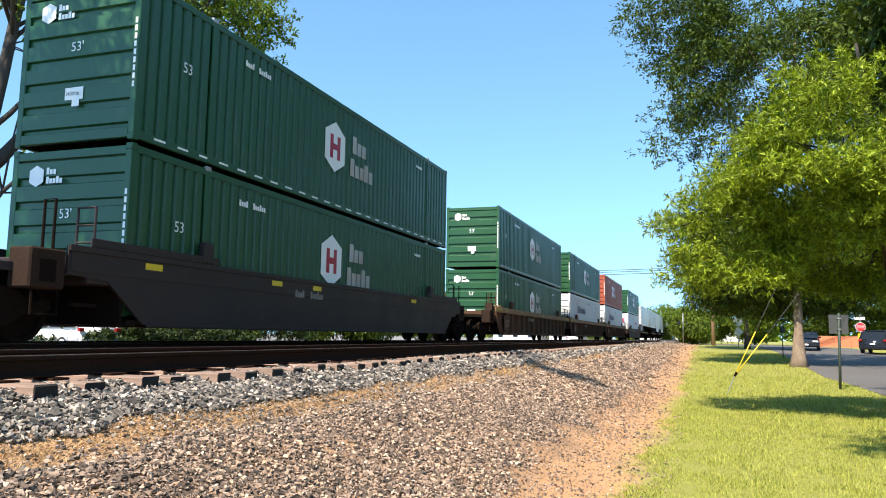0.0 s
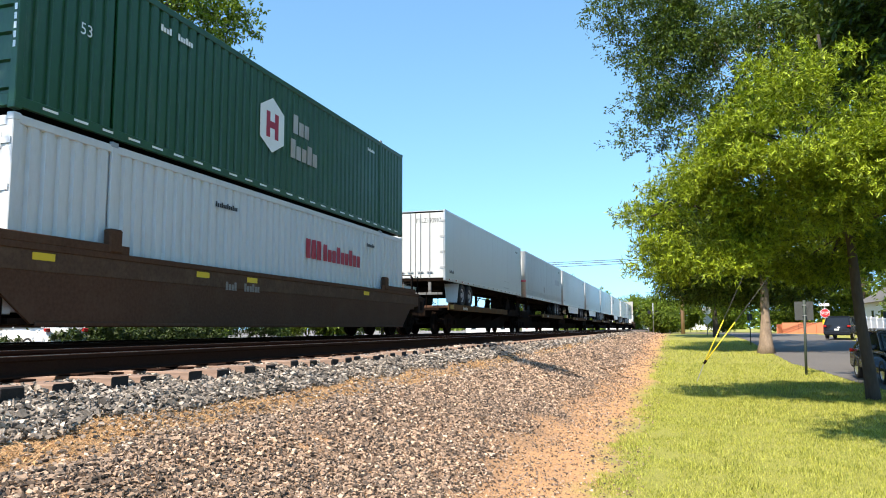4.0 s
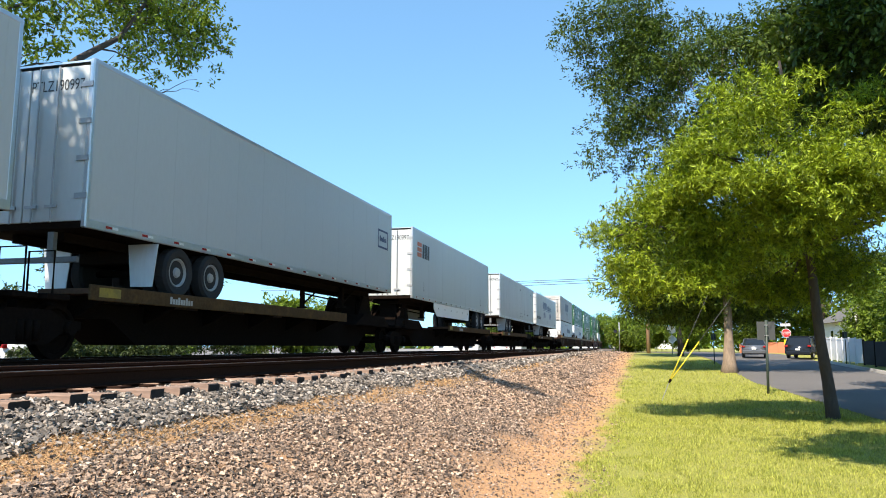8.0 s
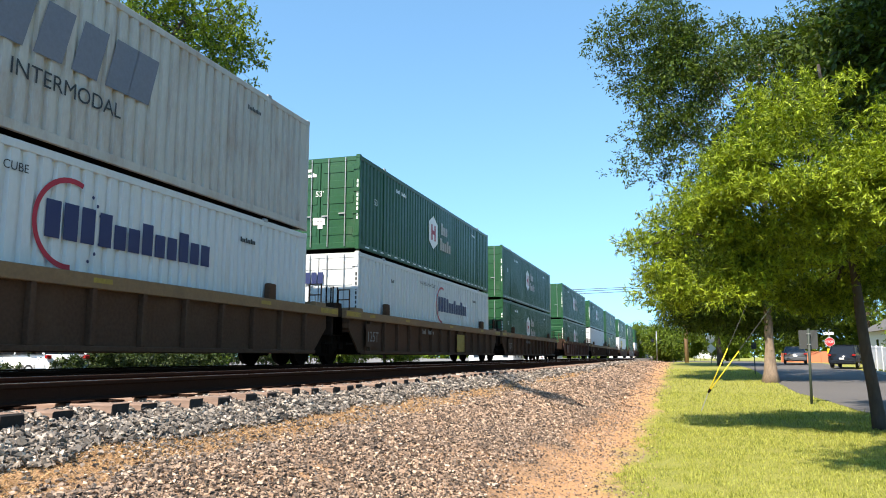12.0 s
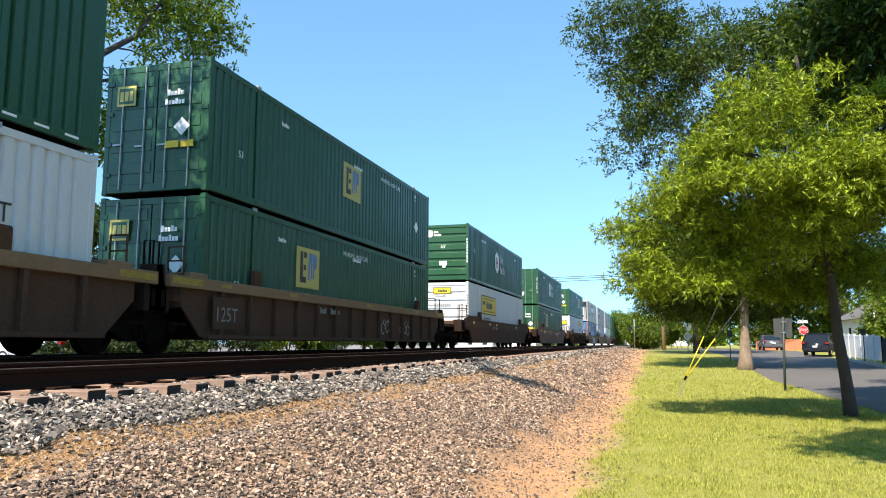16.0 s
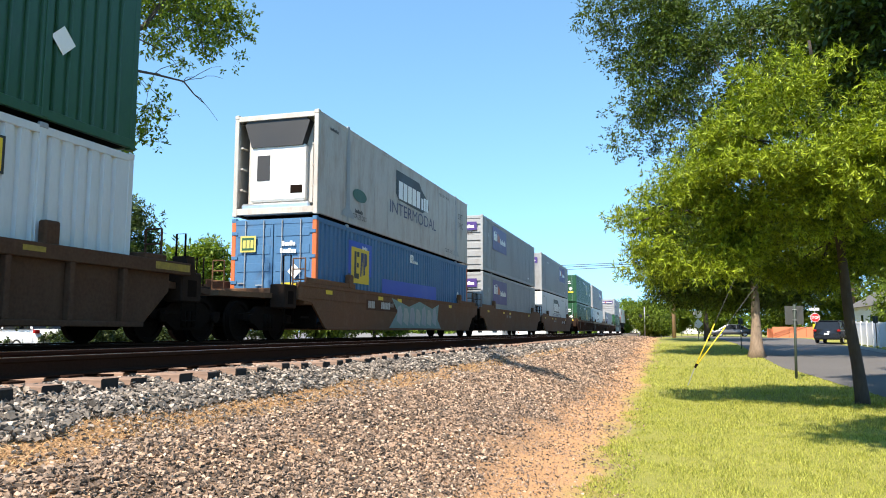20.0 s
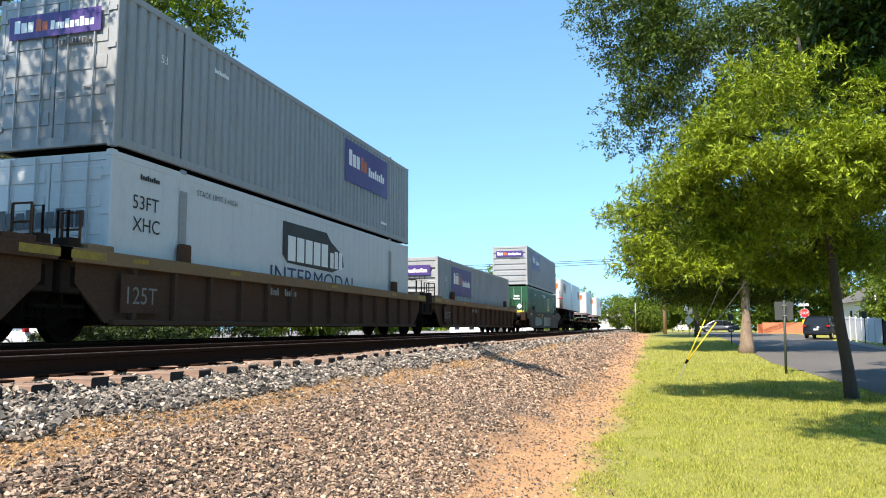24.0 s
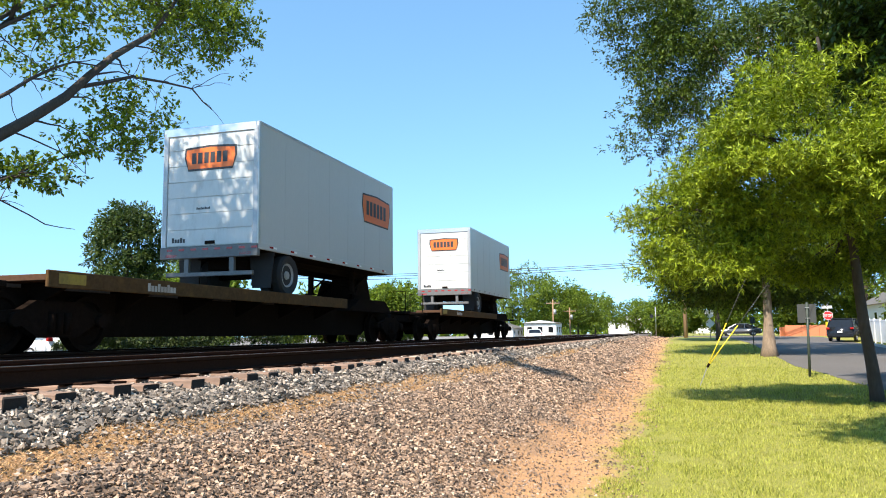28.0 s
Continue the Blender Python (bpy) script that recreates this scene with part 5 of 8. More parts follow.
def spine_car(before, after, deck, hitch, near_truck, far_truck, length=BOX_L):
    """A spine car for road trailers: deep centre sill, wheel decks and a hitch stand. deck: (y0, y1) of the wheel deck; hitch: its y."""
    ob = thing("spine_car", "dark rusty spine car with brown wheel decks", "flat car", "cars of the train")
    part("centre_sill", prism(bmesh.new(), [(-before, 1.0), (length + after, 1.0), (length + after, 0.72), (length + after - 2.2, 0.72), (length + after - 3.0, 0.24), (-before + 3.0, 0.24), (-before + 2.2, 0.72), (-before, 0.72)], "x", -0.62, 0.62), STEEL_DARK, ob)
    for sx in (-1, 1):
        for y0, y1 in deck:
            xa, xb = sorted((sx * 0.35, sx * (SIDE + 0.08)))
            d = part("wheel_deck", slab(xa, xb, y0, y1, 1.08, 1.18, 0.01), WELL_BROWN, ob)
            xc, xd = sorted((sx * (SIDE + 0.06), sx * (SIDE + 0.12)))
            part("deck_edge", slab(xc, xd, y0, y1, 0.98, 1.24, 0.012), DECK_EDGE, d)
            for k in range(6):
                y = y0 + 0.4 + k * (y1 - y0 - 0.9) / 5
                part("deck_bracket", prism(bmesh.new(), [(sx * 0.5, 0.6), (sx * 0.5, 1.08), (sx * (SIDE + 0.05), 1.08), (sx * (SIDE + 0.05), 1.0)], "y", y, y + 0.08), STEEL_DARK, d)
    for y in hitch:
        h = part("hitch_stand", prism(bmesh.new(), [(y - 0.35, 1.0), (y + 0.35, 1.0), (y + 0.22, 2.02), (y - 0.22, 2.02)], "x", -0.35, 0.35), STEEL_DARK, ob)
        part("hitch_bed", prism(bmesh.new(), [(y - 2.0, 0.95), (y + 1.5, 0.95), (y + 0.9, 1.32), (y - 1.2, 1.32)], "x", -1.05, 1.05), STEEL_DARK, h)
        for sx in (-0.62, 0.62):
            part("hitch_plate", prism(bmesh.new(), [(y - 0.8, 1.3), (y + 0.6, 1.3), (y + 0.3, 2.0), (y - 0.3, 2.0)], "x", sx - 0.04, sx + 0.04), STEEL_DARK, h)
        part("hitch_head", slab(-0.5, 0.5, y - 0.45, y + 0.45, 2.02, 2.14, 0.02), STEEL_DARK, h)
        for sx in (-1, 1):
            part("hitch_leg", tube(bmesh.new(), [(sx * 0.75, y - 0.9, 1.0), (sx * 0.35, y - 0.1, 1.95)], 0.06, 8), STEEL_DARK, h)
        part("hitch_strut", tube(bmesh.new(), [(0, y + 1.7, 1.0), (0, y + 0.15, 1.9)], 0.08, 8), STEEL_DARK, h)
    mark(ob, "reflector", [rect(y0 + 0.2, y0 + 0.75, 1.04, 1.2) for y0, y1 in deck], FADED_YELLOW, ("side", SIDE + 0.124), "faded yellow reflector strips")
    mark(ob, "reporting_lettering", sum([bars(y0 + 2.2, 1.03, 0.14, 9) for y0, y1 in deck], []), OLD_WHITE, ("side", SIDE + 0.124))
    if near_truck is not None:
        truck(ob, near_truck)
    if far_truck is not None:
        truck(ob, far_truck)
    for y, out in ((-before, -1), (length + after, 1)):
        part("end_platform", slab(-1.2, 1.2, min(y, y - out * 0.5), max(y, y - out * 0.5), 0.95, 1.05, 0.015), STEEL_DARK, ob)
        part("handrail", tube(bmesh.new(), [(1.1, y - out * 0.2, 1.0), (1.1, y - out * 0.2, 1.75), (0.6, y - out * 0.2, 1.75), (0.6, y - out * 0.2, 1.0)], 0.02, 6), STEEL_DARK, ob)
    return ob


def road_wheel(parent, x, y, z, out=1, r=0.5):
    w = part("wheel", lathe(bmesh.new(), [(0.28, 0.06), (0.33, 0.12), (r - 0.05, 0.14), (r, 0.09), (r, -0.09), (r - 0.05, -0.14), (0.28, -0.14)], "x", 28), RUBBER, parent)
    w.matrix_basis = Matrix.Translation((x, y, z)) @ (Matrix.Identity(4) if out > 0 else Matrix.Rotation(math.pi, 4, "Z"))
    part("rim", lathe(bmesh.new(), [(0.09, 0.10), (0.12, 0.03), (0.22, 0.02), (0.27, 0.10), (0.29, 0.10), (0.29, 0.0)], "x", 20), RIM_WHITE, w)
    return w


def trailer(label, length=BOX_L, wheels="near", nose=None, skirt=False, posts=1.22, end="doors", axles=2, panel=TRAILER_W):
    """A road van trailer: origin in the middle of its near end, at the foot of its tyres."""
    h0, h1 = 1.0, 3.96
    ob = thing("semi_trailer", label, "semi-trailer", "trailers on the train")
    bow = {"nose": 0.3, "plainend": 0.14}.get(end, 0.02)
    for sx in (1, -1):
        bm = slab(min(sx * (SIDE - 0.03), sx * (SIDE - 0.004)), max(sx * (SIDE - 0.03), sx * (SIDE - 0.004)), max(0.06, bow), length - 0.06, h0 + 0.12, h1 - 0.08)
        part("side_panel", bm, panel, ob)
        if sx > 0:
            seams(ob, posts or 1.22, length - 0.2, posts or 1.22, h0 + 0.13, h1 - 0.09, GREY if posts else panel, 0.014 if posts else 0.004)
        xa, xb = sorted((sx * (SIDE - 0.05), sx * (SIDE + 0.004)))
        part("top_rail", slab(xa, xb, bow, length - 0.02, h1 - 0.09, h1, 0.012), ALU, ob)
        rail = part("bottom_rail", slab(xa, xb, bow, length - 0.02, h0, h0 + 0.16, 0.01), ALU if length > 10 else TRAILER_W, ob)
        for y in ((0.0, length - 0.1) if bow < 0.1 else (length - 0.1,)):
            part("corner_post", slab(min(sx * (SIDE - 0.1), sx * (SIDE + 0.002)), max(sx * (SIDE - 0.1), sx * (SIDE + 0.002)), y, y + 0.1, h0, h1, 0.02), ALU, ob)
        if sx > 0:
            mark(rail, "marker_red", [rect(y, y + 0.17, h0 + 0.055, h0 + 0.10) for y in np.arange(0.5, length - 0.5, 1.0)], LAMP_RED, ("side", SIDE + 0.008), "red reflective strips")
            mark(rail, "marker_white", [rect(y, y + 0.15, h0 + 0.055, h0 + 0.10) for y in np.arange(0.68, length - 0.5, 1.0)], LOGO_WHITE, ("side", SIDE + 0.008), "white reflective strips")
    part("roof", slab(-SIDE + 0.03, SIDE - 0.03, max(0.03, bow), length - 0.03, h1 - 0.05, h1 - 0.015), ALU, ob)
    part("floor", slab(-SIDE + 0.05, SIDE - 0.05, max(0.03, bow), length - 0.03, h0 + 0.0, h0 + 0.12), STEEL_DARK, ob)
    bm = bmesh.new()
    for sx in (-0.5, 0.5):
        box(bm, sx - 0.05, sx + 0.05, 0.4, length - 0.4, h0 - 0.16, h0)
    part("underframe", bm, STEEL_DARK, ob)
    rear_near = wheels == "near"
    # the plain far end
    part("end_wall", slab(-SIDE + 0.06, SIDE - 0.06, length - 0.05, length - 0.015, h0 + 0.1, h1 - 0.06), TRAILER_W, ob)
    if end == "doors":
        for sx in (-1, 1):
            xa, xb = sorted((sx * 0.01, sx * (SIDE - 0.09)))
            d = part("door", slab(xa, xb, 0.0, 0.04, h0 + 0.12, h1 - 0.12, 0.01), TRAILER_W, ob)
            for dx in (0.22, 0.62):
                part("lock_rod", tube(bmesh.new(), [(sx * dx, -0.035, h0 + 0.1), (sx * dx, -0.035, h1 - 0.12)], 0.017, 6), GALV, d)
                part("door_handle", slab(sx * dx - 0.12, sx * dx + 0.12, -0.06, -0.03, h0 + 0.35, h0 + 0.4), GALV, d)
            for z in (1.5, 2.15, 2.8, 3.45):
                xc, xd = sorted((sx * (SIDE - 0.24), sx * (SIDE + 0.003)))
                part("hinge", slab(xc, xd, -0.022, 0.0, z, z + 0.09), GALV, d)
        letters(ob, "end_number_lettering", "PTLZ190997", 0.02, 3.42, 0.2, LOGO_BLACK, ("end", -0.006), squeeze=0.75)
    elif end == "rollup":
        door = part("roll_up_door", slab(-SIDE + 0.14, SIDE - 0.14, 0.04, 0.06, h0 + 0.13, h0 + 2.8), TRAILER_DIRTY, ob)
        for k in range(7):
            z = h0 + 0.14 + k * 0.38
            part("door_slat", slab(-SIDE + 0.14, SIDE - 0.14, 0.02, 0.045, z, z + 0.37, 0.006), TRAILER_DIRTY, door)
        part("door_header", slab(-SIDE + 0.08, SIDE - 0.08, -0.01, 0.08, h1 - 0.2, h1 - 0.005, 0.012), ALU, ob)
        for sx in (-1, 1):
            part("door_jamb", slab(min(sx * (SIDE - 0.15), sx * (SIDE - 0.02)), max(sx * (SIDE - 0.15), sx * (SIDE - 0.02)), -0.008, 0.07, h0, h1 - 0.1, 0.012), GALV, ob)
            part("tail_lamp", slab(sx * 0.98 - 0.16, sx * 0.98 + 0.16, -0.02, 0.02, h0 - 0.13, h0 - 0.05, 0.01), LAMP_RED, ob)
        part("door_latch", slab(-0.1, 0.16, -0.01, 0.02, h0 + 0.16, h0 + 0.24, 0.01), STEEL_DARK, ob)
        part("rear_sill", slab(-SIDE, SIDE, -0.02, 0.1, h0 - 0.16, h0 + 0.12, 0.012), GALV_DARK, ob)
        mark(ob, "rear_lettering", bars(-0.35, 1.98, 0.06, 10) + bars(-1.0, 1.22, 0.12, 5), LOGO_BLACK, ("end", 0.015))
        mark(ob, "rear_markers", [rect(-1.1 + k * 0.32, -0.95 + k * 0.32, h0 + 0.02, h0 + 0.07) for k in range(8)], LAMP_RED, ("end", -0.024))
    else:
        part("end_wall", slab(-SIDE + bow, SIDE - bow, 0.0, 0.04, h0 + 0.1, h1 - 0.06), TRAILER_W, ob)
        for sx in (-1, 1):
            nose_at = (sx * (SIDE - bow), bow)
            corner = part("nose_corner", tube(bmesh.new(), [(*nose_at, h0), (*nose_at, h1 - 0.04)], bow + 0.002, 28), NOSE_STEEL, ob, "rounded bare metal corner")
            if end == "nose":
                part("warning_sticker", tube(bmesh.new(), [(*nose_at, 1.96), (*nose_at, 2.10)], bow + 0.004, 28), STICKER_PINK, corner, "faded pink-red warning sticker")
        if end == "nose":
            part("glad_hand_box", slab(-0.12, 0.5, -0.03, 0.0, 1.42, 1.72, 0.01), GALV, ob)
            part("air_hose", tube(bmesh.new(), [(0.1, -0.03, 1.5), (0.12, -0.1, 1.3), (0.22, -0.1, 1.25), (0.24, -0.03, 1.5)], 0.02, 6), RUBBER, ob)
            mark(ob, "placard", [rect(SIDE - 0.42, SIDE - 0.16, 1.95, 2.08)], LOGO_RED, ("end", -0.004))
            mark(ob, "end_number_lettering", [rect(SIDE - 0.3, SIDE - 0.24, 2.5 + k * 0.14, 2.6 + k * 0.14) for k in range(6)], LOGO_BLACK, ("end", -0.006))
    if nose == "cooler":
        part("cooling_unit", slab(-0.95, 0.95, -0.40, 0.0, 2.45, 3.75, 0.08), LOGO_BLACK, ob, "black refrigeration unit")
        part("unit_cover", slab(-0.95, 0.95, -0.42, 0.0, 1.62, 2.44, 0.05), TRAILER_W, ob, "white lower cover of the unit")
        mark(ob, "nose_number_lettering", [rect(0.2, 0.32, 3.62 - k * 0.16, 3.74 - k * 0.16) for k in range(8)], LOGO_BLACK, ("side", SIDE + 0.004))
        part("condenser_grille", slab(-0.8, 0.8, -0.45, -0.42, 2.85, 3.65, 0.01), LOGO_BLACK, ob, "black condenser grille")
        part("fuel_tank", tube(bmesh.new(), [(-0.5, 4.2, 0.62), (0.9, 4.2, 0.62)], 0.3, 16), ALU, ob)
    # running gear
    yw = 3.4 if rear_near else length - 2.6
    if axles == 1:
        yw = 1.5 if rear_near else length - 1.5
    ys = [yw] if axles == 1 else [yw - 0.62, yw + 0.62]
    bogie = part("bogie", slab(-0.55, 0.55, min(ys) - 0.7, max(ys) + 0.7, 0.62, h0 - 0.1, 0.02), STEEL_DARK, ob)
    for y in ys:
        part("axle", tube(bmesh.new(), [(-1.0, y, 0.5), (1.0, y, 0.5)], 0.07, 8), STEEL_DARK, bogie)
        for sx in (-1, 1):
            road_wheel(bogie, sx * 1.13, y, 0.5, sx)
            road_wheel(bogie, sx * 0.80, y, 0.5, sx)
    for sx in (-1, 1):
        yf = min(ys) - 0.80 if rear_near else max(ys) + 0.75
        part("mud_flap", prism(bmesh.new(), [(sx * 0.98 - 0.24, 0.16), (sx * 0.98 + 0.24, 0.16), (sx * 0.98 + 0.33, 0.98), (sx * 0.98 - 0.33, 0.98)], "y", yf, yf + 0.02), WHITE if rear_near and length > 10 else RUBBER, ob)
    yl = length - 3.4 if rear_near else 3.4
    if length < 10:
        yl = length - 2.0 if rear_near else 2.0
    for sx in (-1, 1):
        g = part("landing_leg", slab(sx * 0.7 - 0.07, sx * 0.7 + 0.07, yl - 0.07, yl + 0.07, 0.35, h0, 0.01), STEEL_DARK, ob)
        part("foot", slab(sx * 0.7 - 0.14, sx * 0.7 + 0.14, yl - 0.14, yl + 0.14, 0.3, 0.35), STEEL_DARK, g)
    for sx in (-0.7, 0.7):
        part("leg_brace", tube(bmesh.new(), [(sx, yl, 0.42), (sx, yl + 1.2, 0.98)], 0.03, 6), STEEL_DARK, ob)
    part("landing_brace", tube(bmesh.new(), [(-0.7, yl, 0.8), (0.7, yl, 0.5)], 0.03, 6), STEEL_DARK, ob)
    if rear_near:
        bm = bmesh.new()
        box(bm, -1.15, 1.15, 0.02, 0.1, 0.42, 0.52, 0.01)
        for sx in (-0.6, 0.6):
            box(bm, sx - 0.06, sx + 0.06, 0.03, 0.12, 0.5, h0 - 0.05)
        part("underride_guard", bm, GALV_DARK, ob)
    if skirt:
        for sx in (-1, 1):
            xa, xb = sorted((sx * (SIDE - 0.06), sx * (SIDE - 0.03)))
            a, b = (max(ys) + 1.2, yl - 0.3) if rear_near else (yl + 0.1, min(ys) - 2.2)
            part("side_skirt", prism(bmesh.new(), [(a, h0), (b, h0), (b - 0.15, 0.42), (a + 0.5, 0.42), (a, 0.75)], "x", xa, xb), LOGO_WHITE, ob)
            for k in range(6):
                yk = a + 0.7 + k * (b - a - 1.1) / 5
                xm, xn = sorted((sx * (SIDE - 0.03), sx * (SIDE - 0.024)))
                part("skirt_bolt", slab(xm, xn, yk, yk + 0.07, 0.74, 0.81), GALV_DARK, ob)
    return ob


def carrier_marks(ob, which):
    s = ("side", SIDE + 0.004)
    if which == "small_frame":
        mark(ob, "name_frame", [rect(14.6, 15.7, 2.55, 2.62), rect(14.6, 15.7, 3.15, 3.22), rect(14.6, 14.67, 2.62, 3.15), rect(15.63, 15.7, 2.62, 3.15)] + bars(14.8, 2.8, 0.2, 6), LOGO_NAVY, s, "small framed name")
    elif which == "striped":
        mark(ob, "name_lettering", bars(1.42, 2.8, 0.62, 3, 0.05, (1, 1)), LOGO_BLACK, s)
        mark(ob, "logo_block", [rect(0.65, 1.3, 2.8, 2.98), rect(0.65, 1.3, 3.03, 3.2), rect(0.65, 1.3, 3.25, 3.42)], ORANGE, s)
        mark(ob, "end_name_lettering", bars(-0.3, 3.2, 0.22, 4), LOGO_BLACK, ("end", -0.006))
        for u in (1.66, 13.7):
            mark(ob, "arrow_mark", [[(u - 0.02, 1.45), (u + 0.02, 1.45), (u + 0.02, 1.76), (u - 0.02, 1.76)], [(u - 0.07, 1.46), (u, 1.36), (u + 0.07, 1.46)]], LOGO_BLACK, s, "small black arrow pointing down")
    elif which == "navy":
        mark(ob, "name_lettering", bars(4.65, 2.68, 0.66, 8, 0.0, (1, 1)) + bars(8.15, 2.66, 0.5, 8, 0, (1, .75)) + bars(10.85, 2.66, 0.45, 3, 0, (1, .7)), LOGO_NAVY, s, "navy name bars")
        mark(ob, "underline", [rect(4.6, 11.7, 2.54, 2.585)], LOGO_NAVY, s)
        for u in (5.43, 6.17, 10.2, 10.95):
            mark(ob, "dot", [disc(u, 2.12, 0.31)], LOGO_NAVY, s, "navy dot")
        letters(ob, "size_mark", "53'", 7.9, 1.36, 0.28, LOGO_BLACK, s)
        mark(ob, "web_lettering", bars(-0.0 + 0.2, 1.6, 0.32, 14, 0, (1, .75)), LOGO_BLACK, s)
        mark(ob, "number_lettering", bars(14.5, 1.3, 0.14, 10), LOGO_BLACK, s)
    elif which == "orange_far":
        plate = [(5.9, 2.72), (6.15, 2.35), (7.95, 2.35), (8.2, 2.72), (8.05, 3.2), (6.05, 3.2)]
        orange_plate(ob, 5.95, 2.5, 2.2, 0.85, s)
        orange_plate(ob, -0.66, 2.95, 1.32, 0.5, ("end", 0.012))
    elif which == "orange_near":
        orange_plate(ob, 0.76, 2.68, 2.4, 0.82, s)
        orange_plate(ob, -0.6, 2.98, 1.4, 0.5, ("end", -0.004))
    elif which == "plain" and ob["label"].startswith("grey plate"):
        for k in range(4):
            part("lower_rib", slab(SIDE - 0.004, SIDE + 0.008, 0.35, BOX_L - 0.1, 1.24 + k * 0.075, 1.28 + k * 0.075, 0.003), GALV, ob, "pressed level rib")
        mark(ob, "peeled_sticker", [[(7.2, 1.68), (7.34, 1.52), (7.5, 1.56), (7.54, 1.9), (7.4, 2.06), (7.24, 2.0)]], FADED_WHITE, s, "peeled pale sticker")
        mark(ob, "sticker_bar", [rect(7.35, 7.4, 1.6, 1.98)], LOGO_BLACK, ("side", SIDE + 0.007))
        mark(ob, "grey_patch", [rect(12.7, 15.05, 2.45, 2.85)], GREY, s, "darker cleaned patch")
        mark(ob, "number_lettering", bars(14.5, 3.5, 0.12, 8), LOGO_BLACK, s)
    elif which == "plain" and ob["label"].startswith("white plate"):
        mark(ob, "number_lettering", bars(12.2, 1.55, 0.14, 9) + bars(14.4, 3.35, 0.13, 6) + bars(8.6, 3.4, 0.13, 8), LOGO_BLACK, s)
        mark(ob, "round_badge", ring(11.0, 1.75, 0.2, 0.06, 10, 110) + ring(11.0, 1.75, 0.2, 0.06, 130, 230) + ring(11.0, 1.75, 0.2, 0.06, 250, 350), LOGO_BLACK, s, "black round badge of three arcs")
        mark(ob, "document_box", [rect(8.6, 9.9, 1.36, 1.39), rect(8.6, 9.9, 1.62, 1.65), rect(8.6, 8.63, 1.39, 1.62), rect(9.87, 9.9, 1.39, 1.62)], GALV_DARK, s)
    elif which == "plain":
        mark(ob, "number_lettering", bars(0.6, 1.35, 0.14, 8) + bars(14.5, 3.5, 0.12, 8), LOGO_BLACK, s)
        mark(ob, "document_box", [rect(11.2, 12.5, 1.25, 1.3), rect(11.2, 12.5, 1.62, 1.64), rect(11.2, 11.22, 1.3, 1.62), rect(12.48, 12.5, 1.3, 1.62)], GALV, s)


def orange_plate(ob, u, v, w, h, where):
    """A bow-sided orange plate with a black rim and a row of black bars."""
    def outline(k):
        return [(u - k, v + h * 0.55), (u + w * 0.05, v - k), (u + w * 0.95, v - k), (u + w + k, v + h * 0.55), (u + w * 0.985 + k, v + h * 0.92 + k), (u + w * 0.5, v + h + k), (u + w * 0.015 - k, v + h * 0.92 + k)]
    plane, d = where
    step = 0.003 if plane == "side" else -0.003
    mark(ob, "plate_rim", [outline(0.05)], LOGO_BLACK, where)
    mark(ob, "plate", [outline(0.0)], LOGO_ORANGE, (plane, d + step), "orange name plate")
    bw = w * 0.76 / 6
    mark(ob, "plate_lettering", [rect(u + w * 0.12 + k * bw, u + w * 0.12 + (k + 0.72) * bw, v + h * 0.24, v + h * 0.76) for k in range(6)], LOGO_BLACK, (plane, d + 2 * step))


